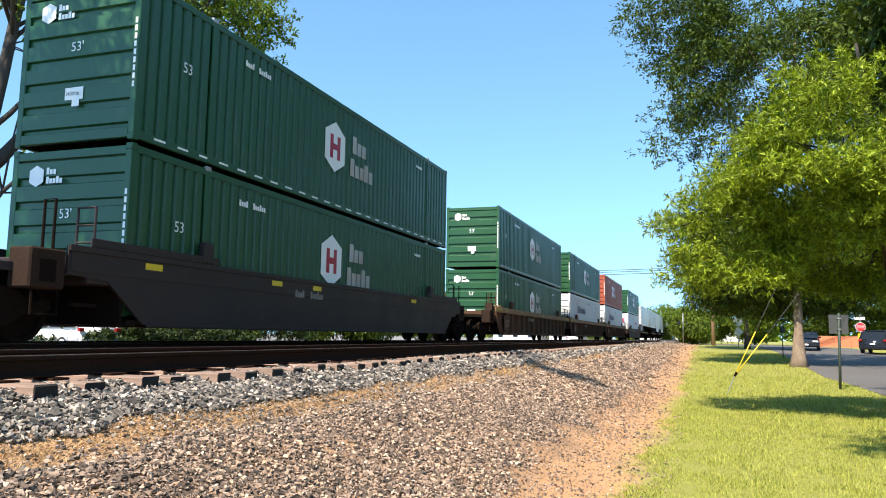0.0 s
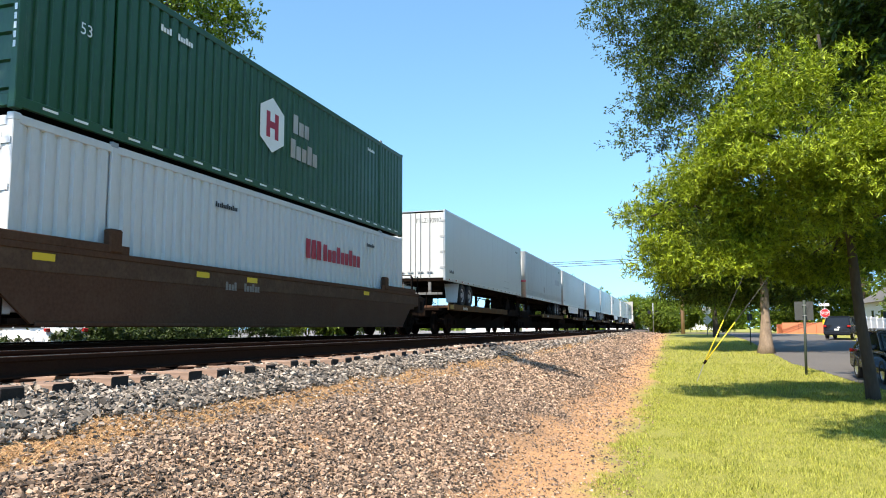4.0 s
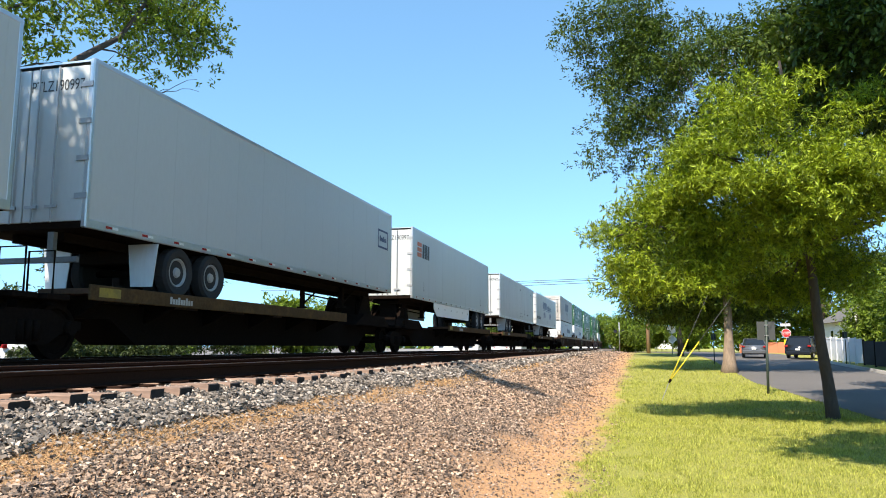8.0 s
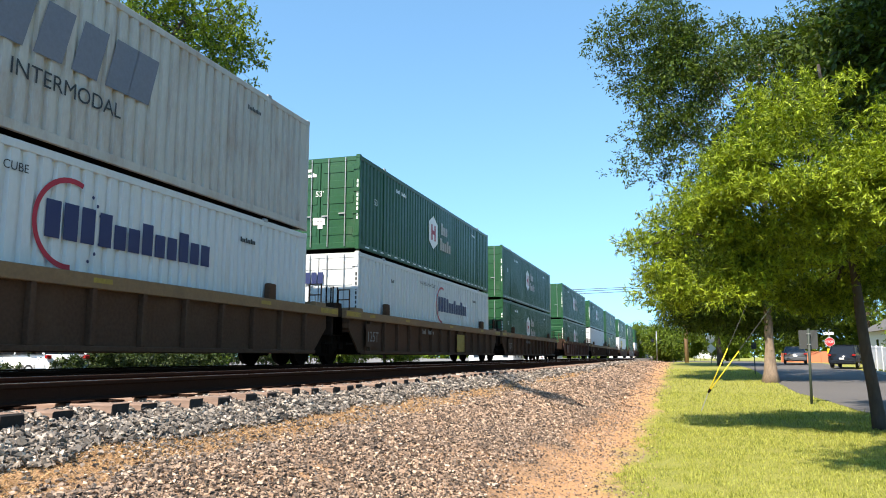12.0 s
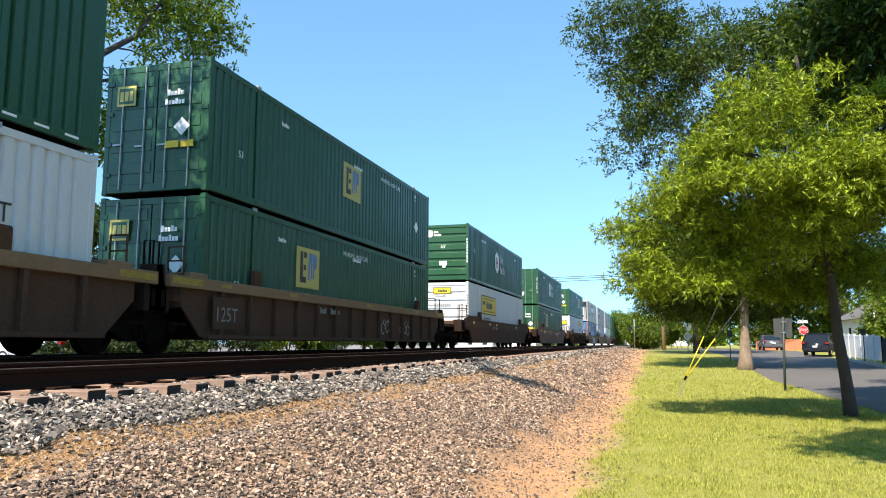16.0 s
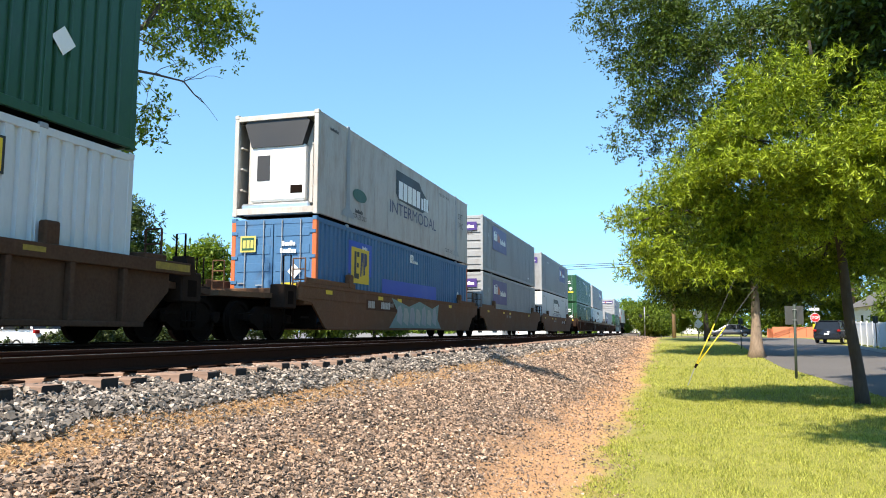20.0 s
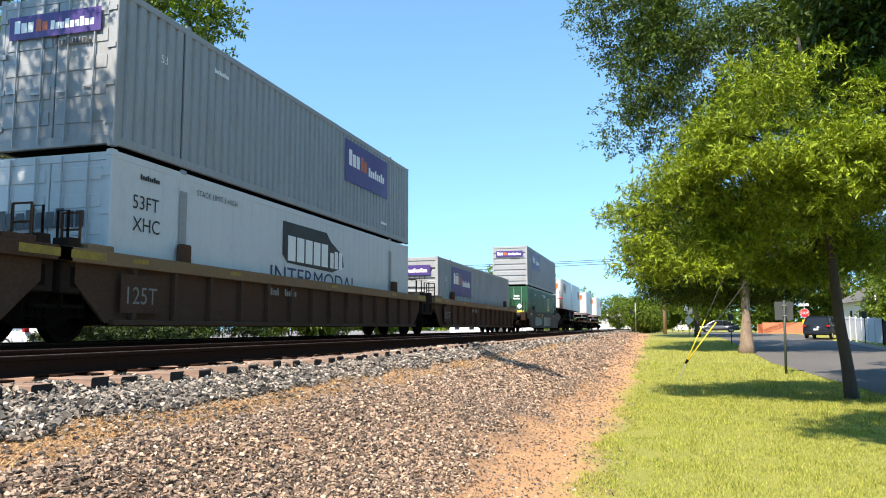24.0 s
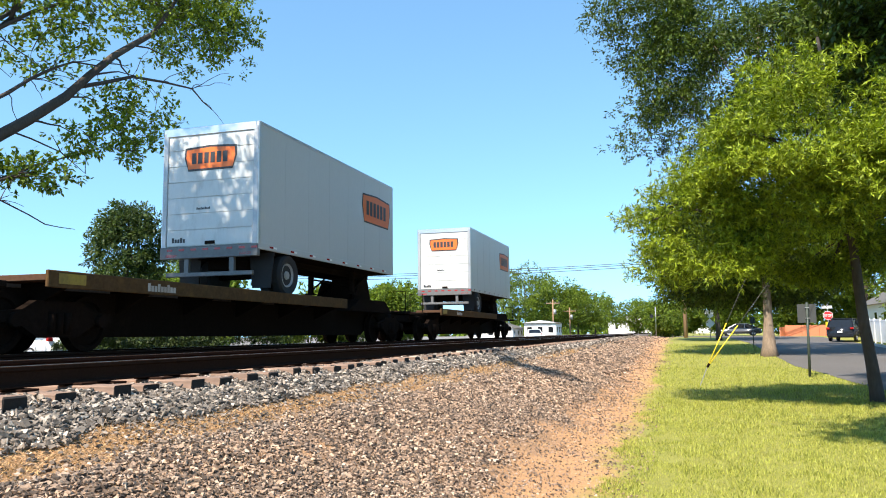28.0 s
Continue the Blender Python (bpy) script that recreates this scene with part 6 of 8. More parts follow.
# ---- the train: make-up, from its head to its end ----
MOVERS = []
LOW, HIGH = 0.43, 0.43 + BOX_H + 0.06
STACKS = [
    # place, lower box, upper box, kind of car, paint, chord, frame before, after, joints
    (9.87, "hub", "hub", "smooth", WELL_BLACK, WELL_BLACK, 3.8, 3.8, "coupler", "coupler"),
    (33.66, "hub", "hub", "ribbed", WELL_BROWN, WELL_YELLOW, 3.2, 1.8, "coupler", "shared"),
    (53.39, "stg", "hub", "ribbed", WELL_BROWN, WELL_YELLOW, 1.8, 1.9, "", "shared"),
    (73.39, "stg", "hubred", "ribbed", WELL_BROWN, WELL_YELLOW, 1.9, 3.5, "", "coupler"),
    (96.78, "xpo", "hub", "smooth", WELL_BROWN, WELL_BROWN, 3.5, 2.6, "coupler", "coupler"),
    (266.56, "stgd", "swift", "ribbed", WELL_BROWN, WELL_YELLOW, 3.0, 1.65, "coupler", "shared"),
    (286.0, "stgd", "hubd", "ribbed", WELL_BROWN, WELL_YELLOW, 1.65, 1.67, "", "shared"),
    (305.49, "hubd", "hubd", "ribbed", WELL_BROWN, WELL_YELLOW, 1.67, 3.1, "", "coupler"),
    (328.08, "hub", "hubd", "ribbed", WELL_RUST, WELL_BROWN, 3.1, 2.0, "coupler", "shared"),
    (348.34, "plain", "hub", "ribbed", WELL_BROWN, WELL_YELLOW, 2.0, 1.6, "", "shared"),
    (367.66, "empn", "empm", "ribbed", WELL_BROWN, WELL_YELLOW, 1.6, 3.4, "", "coupler"),
    (390.77, "hunt", "hub", "smooth", WELL_BROWN, WELL_BROWN, 3.4, 3.6, "coupler", "coupler"),
    (414.33, "empn", "hubd", "smooth", WELL_RUST, WELL_RUST, 3.6, 3.4, "coupler", "coupler"),
    (437.52, "hunt2", "emp", "ribbed", WELL_BROWN, WELL_BROWN, 3.4, 3.5, "coupler", "coupler"),
    (460.98, "empblue", "prime", "smooth", WELL_TAN, WELL_TAN, 3.5, 1.6, "coupler", "shared"),
    (480.36, "fedexr", "fedexr", "smooth", WELL_TAN, WELL_TAN, 1.6, 1.6, "", "shared"),
    (499.78, "primelow2", "fedex", "smooth", WELL_TAN, WELL_TAN, 1.6, 3.5, "", "coupler"),
    (523.28, "emp", "emp", "ribbed", WELL_BROWN, WELL_BROWN, 3.5, 1.25, "coupler", "shared"),
    (541.92, "primelow", "fedex", "ribbed", WELL_BROWN, WELL_YELLOW, 1.25, 2.0, "", "shared"),
    (562.1, "fedexr", None, "ribbed", WELL_BROWN, WELL_YELLOW, 2.0, 3.6, "", "coupler"),
    (585.65, "emp", "fedexr", "smooth", WELL_BLACK, WELL_BLACK, 3.6, 2.4, "coupler", "coupler"),
]
WELLS = {}


def build_stacks():
    for s, low, high, kind, paint, chord, before, after, j0, j1 in STACKS:
        key = (kind, paint.name, chord.name, before, after, j0, j1)
        if key in WELLS:
            car = copy_thing(WELLS[key], Matrix())
        else:
            words = {"smooth": "well car with smooth riveted side sills", "ribbed": "well car with upright ribs along its sides"}[kind]
            tone = {WELL_BLACK: "black", WELL_BROWN: "dirty brown", WELL_RUST: "rusty red-brown", WELL_YELLOW: "ochre brown", WELL_TAN: "tan-brown"}[paint]
            car = WELLS[key] = well_car(kind, paint, chord, before, after, j0, j1, tone + " " + words)
        MOVERS.append((car, s, RAIL))
        MOVERS.append((box_type(low), s, RAIL + LOW))
        if s == 585.65:
            on = ("side", SIDE + 0.167)
            for k in range(6):
                mark(car, "sprayed_stroke", [[(6.9 + k * 0.66, 0.42), (7.36 + k * 0.66, 0.40), (7.46 + k * 0.66, 1.16), (7.0 + k * 0.66, 1.10)]], SPRAY_PALE, on, "pale sprayed bar")
            mark(car, "round_badge", ring(11.1, 1.14, 0.13, 0.03, 0, 360), OLD_WHITE, on)
        if s in (460.98, 499.78):
            on, u = ("side", SIDE + 0.167), 3.2 if s == 460.98 else 9.95
            mark(car, "number_patch", [rect(u, u + 3.3, 0.88, 1.2)], WELL_BROWN, ("side", SIDE + 0.1645), "darker repainted patch")
            mark(car, "number_lettering", bars(u + 0.15, 0.94, 0.22, 4, tall=(1, 1)) + bars(u + 1.25, 0.94, 0.22, 6, 0.1, (1, 1)), OLD_WHITE, on, "white number bars")
        if s == 460.98:
            rng = random.Random(46)
            mark(car, "sprayed_ground", [[(5.2, 0.34), (6.0, 0.9), (5.4, 1.34), (7.2, 1.1), (8.4, 1.32), (10.0, 1.1), (10.9, 1.3), (10.7, 0.7), (11.2, 0.34)]], SPRAY_TEAL, ("side", SIDE + 0.171), "teal sprayed shape")
            for k in range(7):
                a = 5.9 + k * 0.68
                mark(car, "sprayed_stroke", [[(a, 0.5 + 0.1 * rng.random()), (a + 0.5, 0.42), (a + 0.62, 0.8), (a + 0.42, 1.2 - 0.2 * rng.random()), (a + 0.1, 1.05)]], SPRAY_PALE if k % 2 else GREY, ("side", SIDE + 0.175), "pale sprayed stroke")
        if s == 367.66:
            tags = []
            for k, u in enumerate((10.4, 10.8, 12.3, 12.7, 13.0)):
                tags += ring(u, 0.72 + 0.06 * (k % 2), 0.2, 0.03, 40 * k, 300 + 30 * k) + ring(u + 0.1, 0.9, 0.12, 0.025, 20 * k, 200 + 30 * k)
            mark(car, "sprayed_scribbles", tags, OLD_WHITE, ("side", SIDE + 0.154), "thin white sprayed scribbles")
        if s == 286.0:
            mark(car, "ochre_plate", [rect(9.6, 10.72, 0.42, 1.12)], FADED_YELLOW, ("side", SIDE + 0.268), "dull yellow plate")
        if s == 585.65:
            mark(car, "sprayed_shape", [[(2.3, 0.5), (3.2, 0.4), (5.6, 0.5), (6.0, 0.9), (4.6, 1.05), (2.5, 1.1)]], SPRAY_TEAL, ("side", SIDE + 0.167), "faded teal sprayed shape")
        if s == 414.33:
            mark(car, "number_lettering", bars(2.1, 1.1, 0.24, 6, tall=(1, 1)), OLD_WHITE, ("side", SIDE + 0.167), "white number bars")
            mark(car, "name_shape", [[(9.8, 1.0), (10.2, 1.0), (10.2, 1.12), (10.9, 1.12), (10.7, 0.8), (10.85, 0.8), (11.15, 1.12), (11.7, 1.12), (11.7, 1.2), (9.8, 1.2)]], OLD_WHITE, ("side", SIDE + 0.167), "white name shape")
        if s == 73.39:
            tags = []
            for k, u in enumerate((7.2, 8.4, 9.7, 10.9, 12.0, 13.1)):
                tags += ring(u, 0.82, 0.2, 0.03, 0, 330 - 20 * k) + ring(u + 0.05, 0.68, 0.12, 0.03, 20 * k, 200 + 30 * k)
            mark(car, "sprayed_scribbles", tags, OLD_WHITE, ("side", SIDE + 0.154), "thin white sprayed scribbles")
        if high:
            MOVERS.append((box_type(high), s, RAIL + HIGH))


def build_trailers():
    deck_near, deck_far = [(0.1, 11.5)], [(BOX_L - 10.5, BOX_L - 0.2)]
    plan = [
        # place, wheels, nose, end, skirt, post spacing, marks, label
        (118.1, "near", None, "doors", False, 0, "plain", "smooth white van trailer with silver rails"),
        (135.5, "far", None, "nose", False, 1.22, "plain", "grey plate-sided van trailer with ribbed lower rail"),
        (152.6, "far", "cooler", "plainend", True, 0, "plain", "white refrigerated trailer with cooling unit and side skirt"),
        (169.9, "far", "cooler", "plainend", True, 0, "plain", "white refrigerated trailer with cooling unit and side skirt"),
        (187.6, "near", None, "doors", False, 0, "small_frame", "white van trailer with small framed name"),
        (206.5, "far", None, "doors", True, 0, "striped", "white van trailer with orange striped logo"),
        (226.75, "near", None, "doors", False, 1.22, "plain", "white plate-sided van trailer with swing doors"),
        (245.2, "near", None, "doors", False, 1.22, "navy", "white van trailer with navy name bars and dots"),
    ]
    ends = [s for s, *_ in plan] + [263.4]
    made, cars = {}, {}
    for i, (s, wheels, nose, end, skirt, posts, marks, label) in enumerate(plan):
        gap = ends[i + 1] - s - BOX_L
        key = (wheels, nose, end, skirt, posts, marks)
        if key in made:
            t = copy_thing(made[key], Matrix())
        else:
            t = made[key] = trailer(label, BOX_L, wheels, nose, skirt, posts, end, panel=TRAILER_GREY if s == 135.5 else TRAILER_WORN if s in (226.75, 245.2) else TRAILER_W)
            carrier_marks(t, marks)
        MOVERS.append((t, s, RAIL + 1.19))
        near = wheels == "near"
        after = gap / 2 - 0.02
        car = spine_car(0.6, after, deck_near if near else deck_far, [BOX_L - 0.95] if near else [0.95], 1.2 if i == 0 else None, BOX_L + gap / 2 - 0.05 if i < 7 else BOX_L + 0.3)
        MOVERS.append((car, s, RAIL))
    # short trailers at the tail
    a = trailer("short white trailer, smooth nose, orange name plate", 8.5, "far", None, False, 0, "nose", 1)
    carrier_marks(a, "orange_near")
    MOVERS.append((a, 607.0, RAIL + 1.19))
    b = trailer("short white trailer with roll-up door and orange plate", 8.5, "near", None, False, 0, "rollup", 1)
    carrier_marks(b, "orange_far")
    MOVERS.append((b, 616.15, RAIL + 1.19))
    for s in (634.6, 653.1):
        MOVERS.append((copy_thing(b, Matrix()), s, RAIL + 1.19))
    car = spine_car(2.2, 3.4, [(5.6, 11.6)], [0.95, 16.5], -0.6, BOX_L + 1.9)
    MOVERS.append((car, 606.7, RAIL))
    # the two last cars carry one short trailer each
    car = spine_car(7.0, 1.9, [(-6.0, 4.6)], [7.5], -5.4, 8.5 + 0.35, 8.5)
    MOVERS.append((car, 634.6, RAIL))
    car = spine_car(6.6, 1.6, [(-5.0, 4.6)], [7.5], -5.0, 8.5 - 0.2, 8.5)
    MOVERS.append((car, 653.1, RAIL))
    m = thing("marker_light", "black flashing end-of-train marker on the last coupler", "train marker")
    part("marker_housing", slab(-0.15, 0.15, -0.1, 0.12, 0.95, 1.4, 0.03), LOGO_BLACK, m)
    part("marker_lens", tube(bmesh.new(), [(0, 0.12, 1.28), (0, 0.16, 1.28)], 0.07, 14), LAMP_RED, m)
    part("marker_mast", tube(bmesh.new(), [(0, 0.0, 0.8), (0, 0.0, 0.96)], 0.05, 8), STEEL_DARK, m)
    MOVERS.append((m, 653.1 + 8.5 + 1.62, RAIL))


build_stacks()
build_trailers()


# ---- trees ----
def leaf_cloud(centres, per, reach, size, seed, outward=None, droop=0.25, aspect=0.38, lobes=1, tilt=0.5):
    """Sprays of small pointed leaves: each centre is the root of a twig, along which the leaves fan out."""
    rng = np.random.default_rng(seed)
    n = len(centres)
    az = rng.uniform(0, 2 * math.pi, n)
    el = rng.normal(-droop, tilt, n)
    t = np.stack([np.cos(az) * np.cos(el), np.sin(az) * np.cos(el), np.sin(el)], 1)
    if outward is not None:
        t = t + outward * 0.9
        t /= np.linalg.norm(t, axis=1)[:, None] + 1e-9
    c, t = np.repeat(np.array(centres), per, 0), np.repeat(t, per, 0)
    m = len(c)
    along = rng.uniform(0.1, 1.0, m)[:, None]
    p = c + t * along * reach + rng.normal(0, 1, (m, 3)) * reach * 0.12
    d = t * 0.75 + rng.normal(0, 0.55, (m, 3)) + np.array([0, 0, -0.12])
    d /= np.linalg.norm(d, axis=1)[:, None] + 1e-9
    if lobes > 1:
        # deeply cut leaves: lobes that fan out from one point
        flat = np.cross(d, rng.normal(0, 1, (m, 3)))
        flat /= np.linalg.norm(flat, axis=1)[:, None] + 1e-9
        fan = np.tile(np.linspace(-1.25, 1.25, lobes), m)[:, None]
        p, d, flat = np.repeat(p, lobes, 0), np.repeat(d, lobes, 0), np.repeat(flat, lobes, 0)
        d = d * np.cos(fan) + flat * np.sin(fan)
        m *= lobes
    side = np.cross(d, rng.normal(0, 1, (m, 3)) * 0.6 + np.array([0, 0, 1.0]))
    side /= np.linalg.norm(side, axis=1)[:, None] + 1e-9
    s = rng.uniform(0.6, 1.3, m)[:, None] * size
    v = np.stack([p, p + d * s * 0.45 + side * s * aspect * 0.5, p + d * s, p + d * s * 0.45 - side * s * aspect * 0.5], 1).reshape(-1, 3)
    return v, np.arange(m * 4).reshape(m, 4)


def crown_clumps(shape, count, seed, hollow=0.45):
    """Clump centres spread through an uneven crown. shape: ellipsoids (x, y, z, rx, ry, rz, share)."""
    rng = np.random.default_rng(seed)
    out = []
    for x, y, z, rx, ry, rz, share in shape:
        k = int(count * share)
        while k > 0:
            v = rng.normal(0, 1, 3)
            v /= np.linalg.norm(v)
            r = rng.uniform(hollow, 1.0) ** 0.6
            bulge = 0.86 + 0.32 * noise.noise(Vector(v * 2.3) + Vector((seed, 0, 0)))
            q = np.array([x, y, z]) + v * np.array([rx, ry, rz]) * r * bulge
            out.append(q)
            k -= 1
    return np.array(out)


def limb(bm, a, b, r0, r1, seed, sag=0.12, n=6, sides=7):
    rng = random.Random(seed)
    a, b = Vector(a), Vector(b)
    ln = (b - a).length
    pts, rad = [], []
    for k in range(n + 1):
        t = k / n
        p = a.lerp(b, t) + Vector((0, 0, sag * ln * math.sin(math.pi * t)))
        if 0 < k < n:
            p += Vector((rng.uniform(-1, 1), rng.uniform(-1, 1), rng.uniform(-0.6, 0.6))) * ln * 0.035
        pts.append(p)
        rad.append(r0 + (r1 - r0) * t)
    tube(bm, pts, rad, sides)
    return pts


def tree(name, label, base, top, r0, shape, clumps, twigs, leaves, spread, leaf, seed, material=LEAF_MID, bark=BARK, flare=1.5, n_limbs=14, lean_pts=None, hollow=0.45, droop=0.25, aspect=0.38, twig_spread=0.55, low=0.22, lobes=1, flat=0.6, fan=0.5):
    """Tapered trunk, limbs out to the clumps, and a crown of sprays of single leaves."""
    ob = thing(name, label, "tree")
    base, top = Vector(base), Vector(top)
    bm = bmesh.new()
    n = 10
    pts = [base.lerp(top, k / n) + Vector((math.sin(k * 1.3 + seed), math.cos(k * 1.7 + seed), 0)) * r0 * 0.15 * (k > 1) for k in range(n + 1)]
    pts.insert(1, base.lerp(top, 0.03))
    rad = [r0 * flare, r0 * (1 + (flare - 1) * 0.35)] + [r0 * (1 - 0.75 * k / n) for k in range(1, n + 1)]
    pts[0] = pts[0] - Vector((0, 0, 0.15))
    tube(bm, pts, rad, 14)
    part("trunk", bm, bark, ob)
    cl = crown_clumps(shape, clumps, seed, hollow)
    rng = random.Random(seed)
    order = sorted(range(len(cl)), key=lambda i: rng.random())[:n_limbs]
    for j, i in enumerate(order):
        c = Vector(cl[i])
        t = min(0.95, max(low, (c.z - base.z) / max(0.1, top.z - base.z) * 0.75 - 0.05))
        s = base.lerp(top, t)
        bm = bmesh.new()
        q = limb(bm, s, c, r0 * (0.34 - 0.18 * t), 0.018, seed * 31 + j)
        for k in range(5):
            g = Vector(cl[rng.randrange(len(cl))])
            best = min((Vector(cl[rng.randrange(len(cl))]) for _ in range(14)), key=lambda w: (w - q[3]).length)
            limb(bm, q[2 + k % 4], best, r0 * 0.07 + 0.012, 0.008, seed * 71 + j * 9 + k, 0.05, 4, 5)
        part("limb", bm, bark, ob)
    rs = np.random.default_rng(seed + 1)
    own = rs.uniform(0.6, 1.25, (len(cl), 1)).repeat(twigs, 0)
    dev = rs.normal(0, 1, (len(cl) * twigs, 3))
    dev /= np.linalg.norm(dev, axis=1)[:, None]
    tw = np.repeat(cl, twigs, 0) + dev * rs.uniform(0.2, 1.0, (len(dev), 1)) * own * np.array([1, 1, flat]) * twig_spread
    v, f = leaf_cloud(tw, leaves, spread, leaf, seed + 2, dev * np.array([1, 1, flat / 0.6]), droop, aspect, lobes, fan)
    part("crown", fast_mesh("crown", v, f), material, ob, "dense crown of small pointed leaves")
    return ob


def build_trees():
    # the near oak by the street
    tree("oak_tree", "oak with sunlit yellow-green leaves and a slim leaning trunk", (4.34, 19.7, 0.0), (3.6, 19.7, 8.8), 0.145,
         [(2.75, 17.2, 5.4, 2.9, 2.9, 2.2, 0.46), (7.2, 15.6, 5.4, 3.9, 3.0, 2.0, 0.34), (4.4, 15.6, 4.7, 2.2, 1.6, 0.7, 0.12), (0.75, 18.2, 3.95, 1.85, 2.0, 1.8, 0.22), (3.3, 20.9, 3.65, 2.8, 1.6, 0.85, 0.22)], 180, 42, 5, 0.36, 0.12, 21, LEAF_OAK, BARK, 1.2, 16, low=0.46, droop=0.08, aspect=0.22, twig_spread=0.72, hollow=0.4, lobes=5, flat=0.26, fan=0.3)
    # the tall tree further on, whose crown stands over it
    tree("oak_tree", "tall oak with a broad dark crown and pale flared trunk", (4.5, 42.3, 0.33), (4.9, 42.5, 19.0), 0.235,
         [(4.6, 41.0, 14.5, 8.4, 8.0, 5.8, 0.55), (2.6, 42.5, 6.8, 5.0, 4.2, 3.3, 0.26), (3.8, 44.5, 4.6, 5.8, 3.4, 1.8, 0.42), (9.2, 39.0, 15.5, 5.5, 5.0, 5.0, 0.22), (9.0, 42, 8.0, 5.0, 5.0, 4.0, 0.22), (-0.3, 40, 18.0, 4.0, 4.5, 3.0, 0.12)], 390, 46, 9, 0.5, 0.19, 33, LEAF_TALL, BARK_PALE, 2.2, 16, hollow=0.3, twig_spread=1.2, flat=0.4, fan=0.35)
    tree("oak_tree", "street tree with a full mid-green crown", (3.4, 68.6, 0.88), (3.2, 68.4, 11.5), 0.22,
         [(3.0, 67.0, 7.6, 5.4, 5.0, 4.2, 1.0)], 110, 26, 8, 0.6, 0.34, 41, LEAF_MID, BARK, 1.4, 8, twig_spread=1.3)
    tree("oak_tree", "street tree standing past the crossing sign", (5.6, 110.0, 1.0), (5.6, 110.0, 12.0), 0.3,
         [(5.6, 109.5, 7.0, 6.4, 5.0, 5.0, 1.0)], 100, 22, 8, 0.7, 0.42, 43, LEAF_MID, BARK, 1.4, 6, twig_spread=1.4)
    # an unseen street tree beside the camera, added to shade lawn, street and near oak
    tree("oak_tree", "unseen street oak added beside the lawn for its high crown's shade", (6.2, 2.0, 0.0), (4.6, 4.5, 21.0), 0.42,
         [(2.7, 6.0, 9.6, 3.1, 2.2, 1.1, 0.45), (6.4, 3.4, 11.0, 4.0, 3.8, 2.2, 0.3), (3.1, 8.3, 20.5, 3.3, 4.0, 2.6, 0.75)], 190, 38, 9, 0.34, 0.19, 23, LEAF_OAK, BARK, 1.35, 10, twig_spread=0.8)
    # added to shade the street; last clump is the near oak's shaded top, coloured dark
    tree("oak_tree", "added street oak whose dark crown shades the street", (13.0, 19.0, 0.0), (12.4, 19.5, 9.0), 0.22,
         [(9.4, 18.5, 7.4, 3.8, 3.6, 2.0, 0.6), (11.5, 21.5, 7.0, 3.5, 3.8, 2.4, 0.6), (9.0, 25.5, 9.0, 3.0, 4.2, 2.0, 0.7), (6.4, 20.8, 9.4, 3.0, 2.8, 2.2, 1.0)], 120, 32, 8, 0.4, 0.2, 29, LEAF_TALL, BARK, 1.35, 8, twig_spread=0.9)
    # two unseen oaks, added to hold back sky light from the right
    for k, (x, y) in enumerate(((14.5, 3.0), (13.5, -11.0))):
        tree("oak_tree", "large unseen street oak added on the far side of the street", (x, y, 0.0), (x, y, 11.0), 0.3, [(x, y, 8.2, 5.5, 5.5, 4.2, 1.0)], 90, 26, 8, 0.5, 0.3, 201 + k, LEAF_TALL, BARK, 1.35, 6, twig_spread=1.1)
    # bushes and small trees that close the end of the street
    for k, (x, y, h, r) in enumerate(((-1.4, 90, 4.4, 2.4), (6.5, 112, 5.0, 3.4), (12.6, 94, 4.8, 3.0), (18, 92, 5.2, 3.2), (23.5, 89, 5.0, 3.2), (1.0, 114, 5.0, 3.4), (17.0, 61.5, 5.5, 2.4), (16.6, 50, 5.0, 2.2))):
        z = rise(y)
        tree("garden_tree", "low full garden tree with branches to the ground", (x, y, z), (x, y, z + h * 0.8), 0.14, [(x, y, z + h * 0.5, r, r, h * 0.52, 1.0)], 80, 22, 8, 0.5, 0.30, 150 + k, LEAF_MID, BARK, 1.3, 5, twig_spread=1.0)
    # behind the fence and the end of the street
    for k, (x, y, h, r) in enumerate(((12.5, 94, 11, 6.0), (19, 88, 13, 6.5), (25, 80, 12, 6.5), (21, 66, 9.5, 4.6), (30, 62, 11, 6.0), (19.5, 41, 13.5, 6.2))):
        z = rise(y)
        tree("broadleaf_tree", "leafy garden tree behind the fence", (x, y, z), (x, y, z + h * 0.8), 0.28, [(x, y, z + h * 0.58, r, r, h * 0.42, 1.0)], 100, 22, 8, 0.6, 0.36, 50 + k, LEAF_MID if k % 2 else LEAF_DARK, BARK, 1.3, 6, twig_spread=1.3)
    # across the line: a big tree whose limbs reach over, and what stands behind it
    LEFT_CROWN = [(-15.7, 20.2, 12.9, 2.2, 4.6, 2.7, 0.60), (-15.4, 23.2, 13.4, 1.4, 1.8, 2.0, 0.14), (-15.9, 15.2, 10.4, 2.2, 2.8, 2.6, 0.20), (-15.5, 18.6, 8.1, 1.2, 1.9, 1.6, 0.13), (-15.5, 14.9, 5.9, 0.9, 1.5, 0.6, 0.06), (-15.5, 16.6, 7.2, 0.7, 1.1, 0.7, 0.03),
                  # unseen clumps, added overhead to dapple the train's ends and streak the ballast
                  (-16.5, 7.0, 14.5, 5.0, 5.5, 4.0, 0.20), (-12.2, 3.0, 13.0, 2.8, 2.2, 1.8, 0.60), (-12.4, 7.6, 12.4, 2.8, 2.4, 1.6, 0.42), (-8.4, 9.4, 14.1, 1.2, 1.2, 0.5, 0.09), (-6.6, 7.9, 13.9, 1.3, 1.0, 0.4, 0.07)]
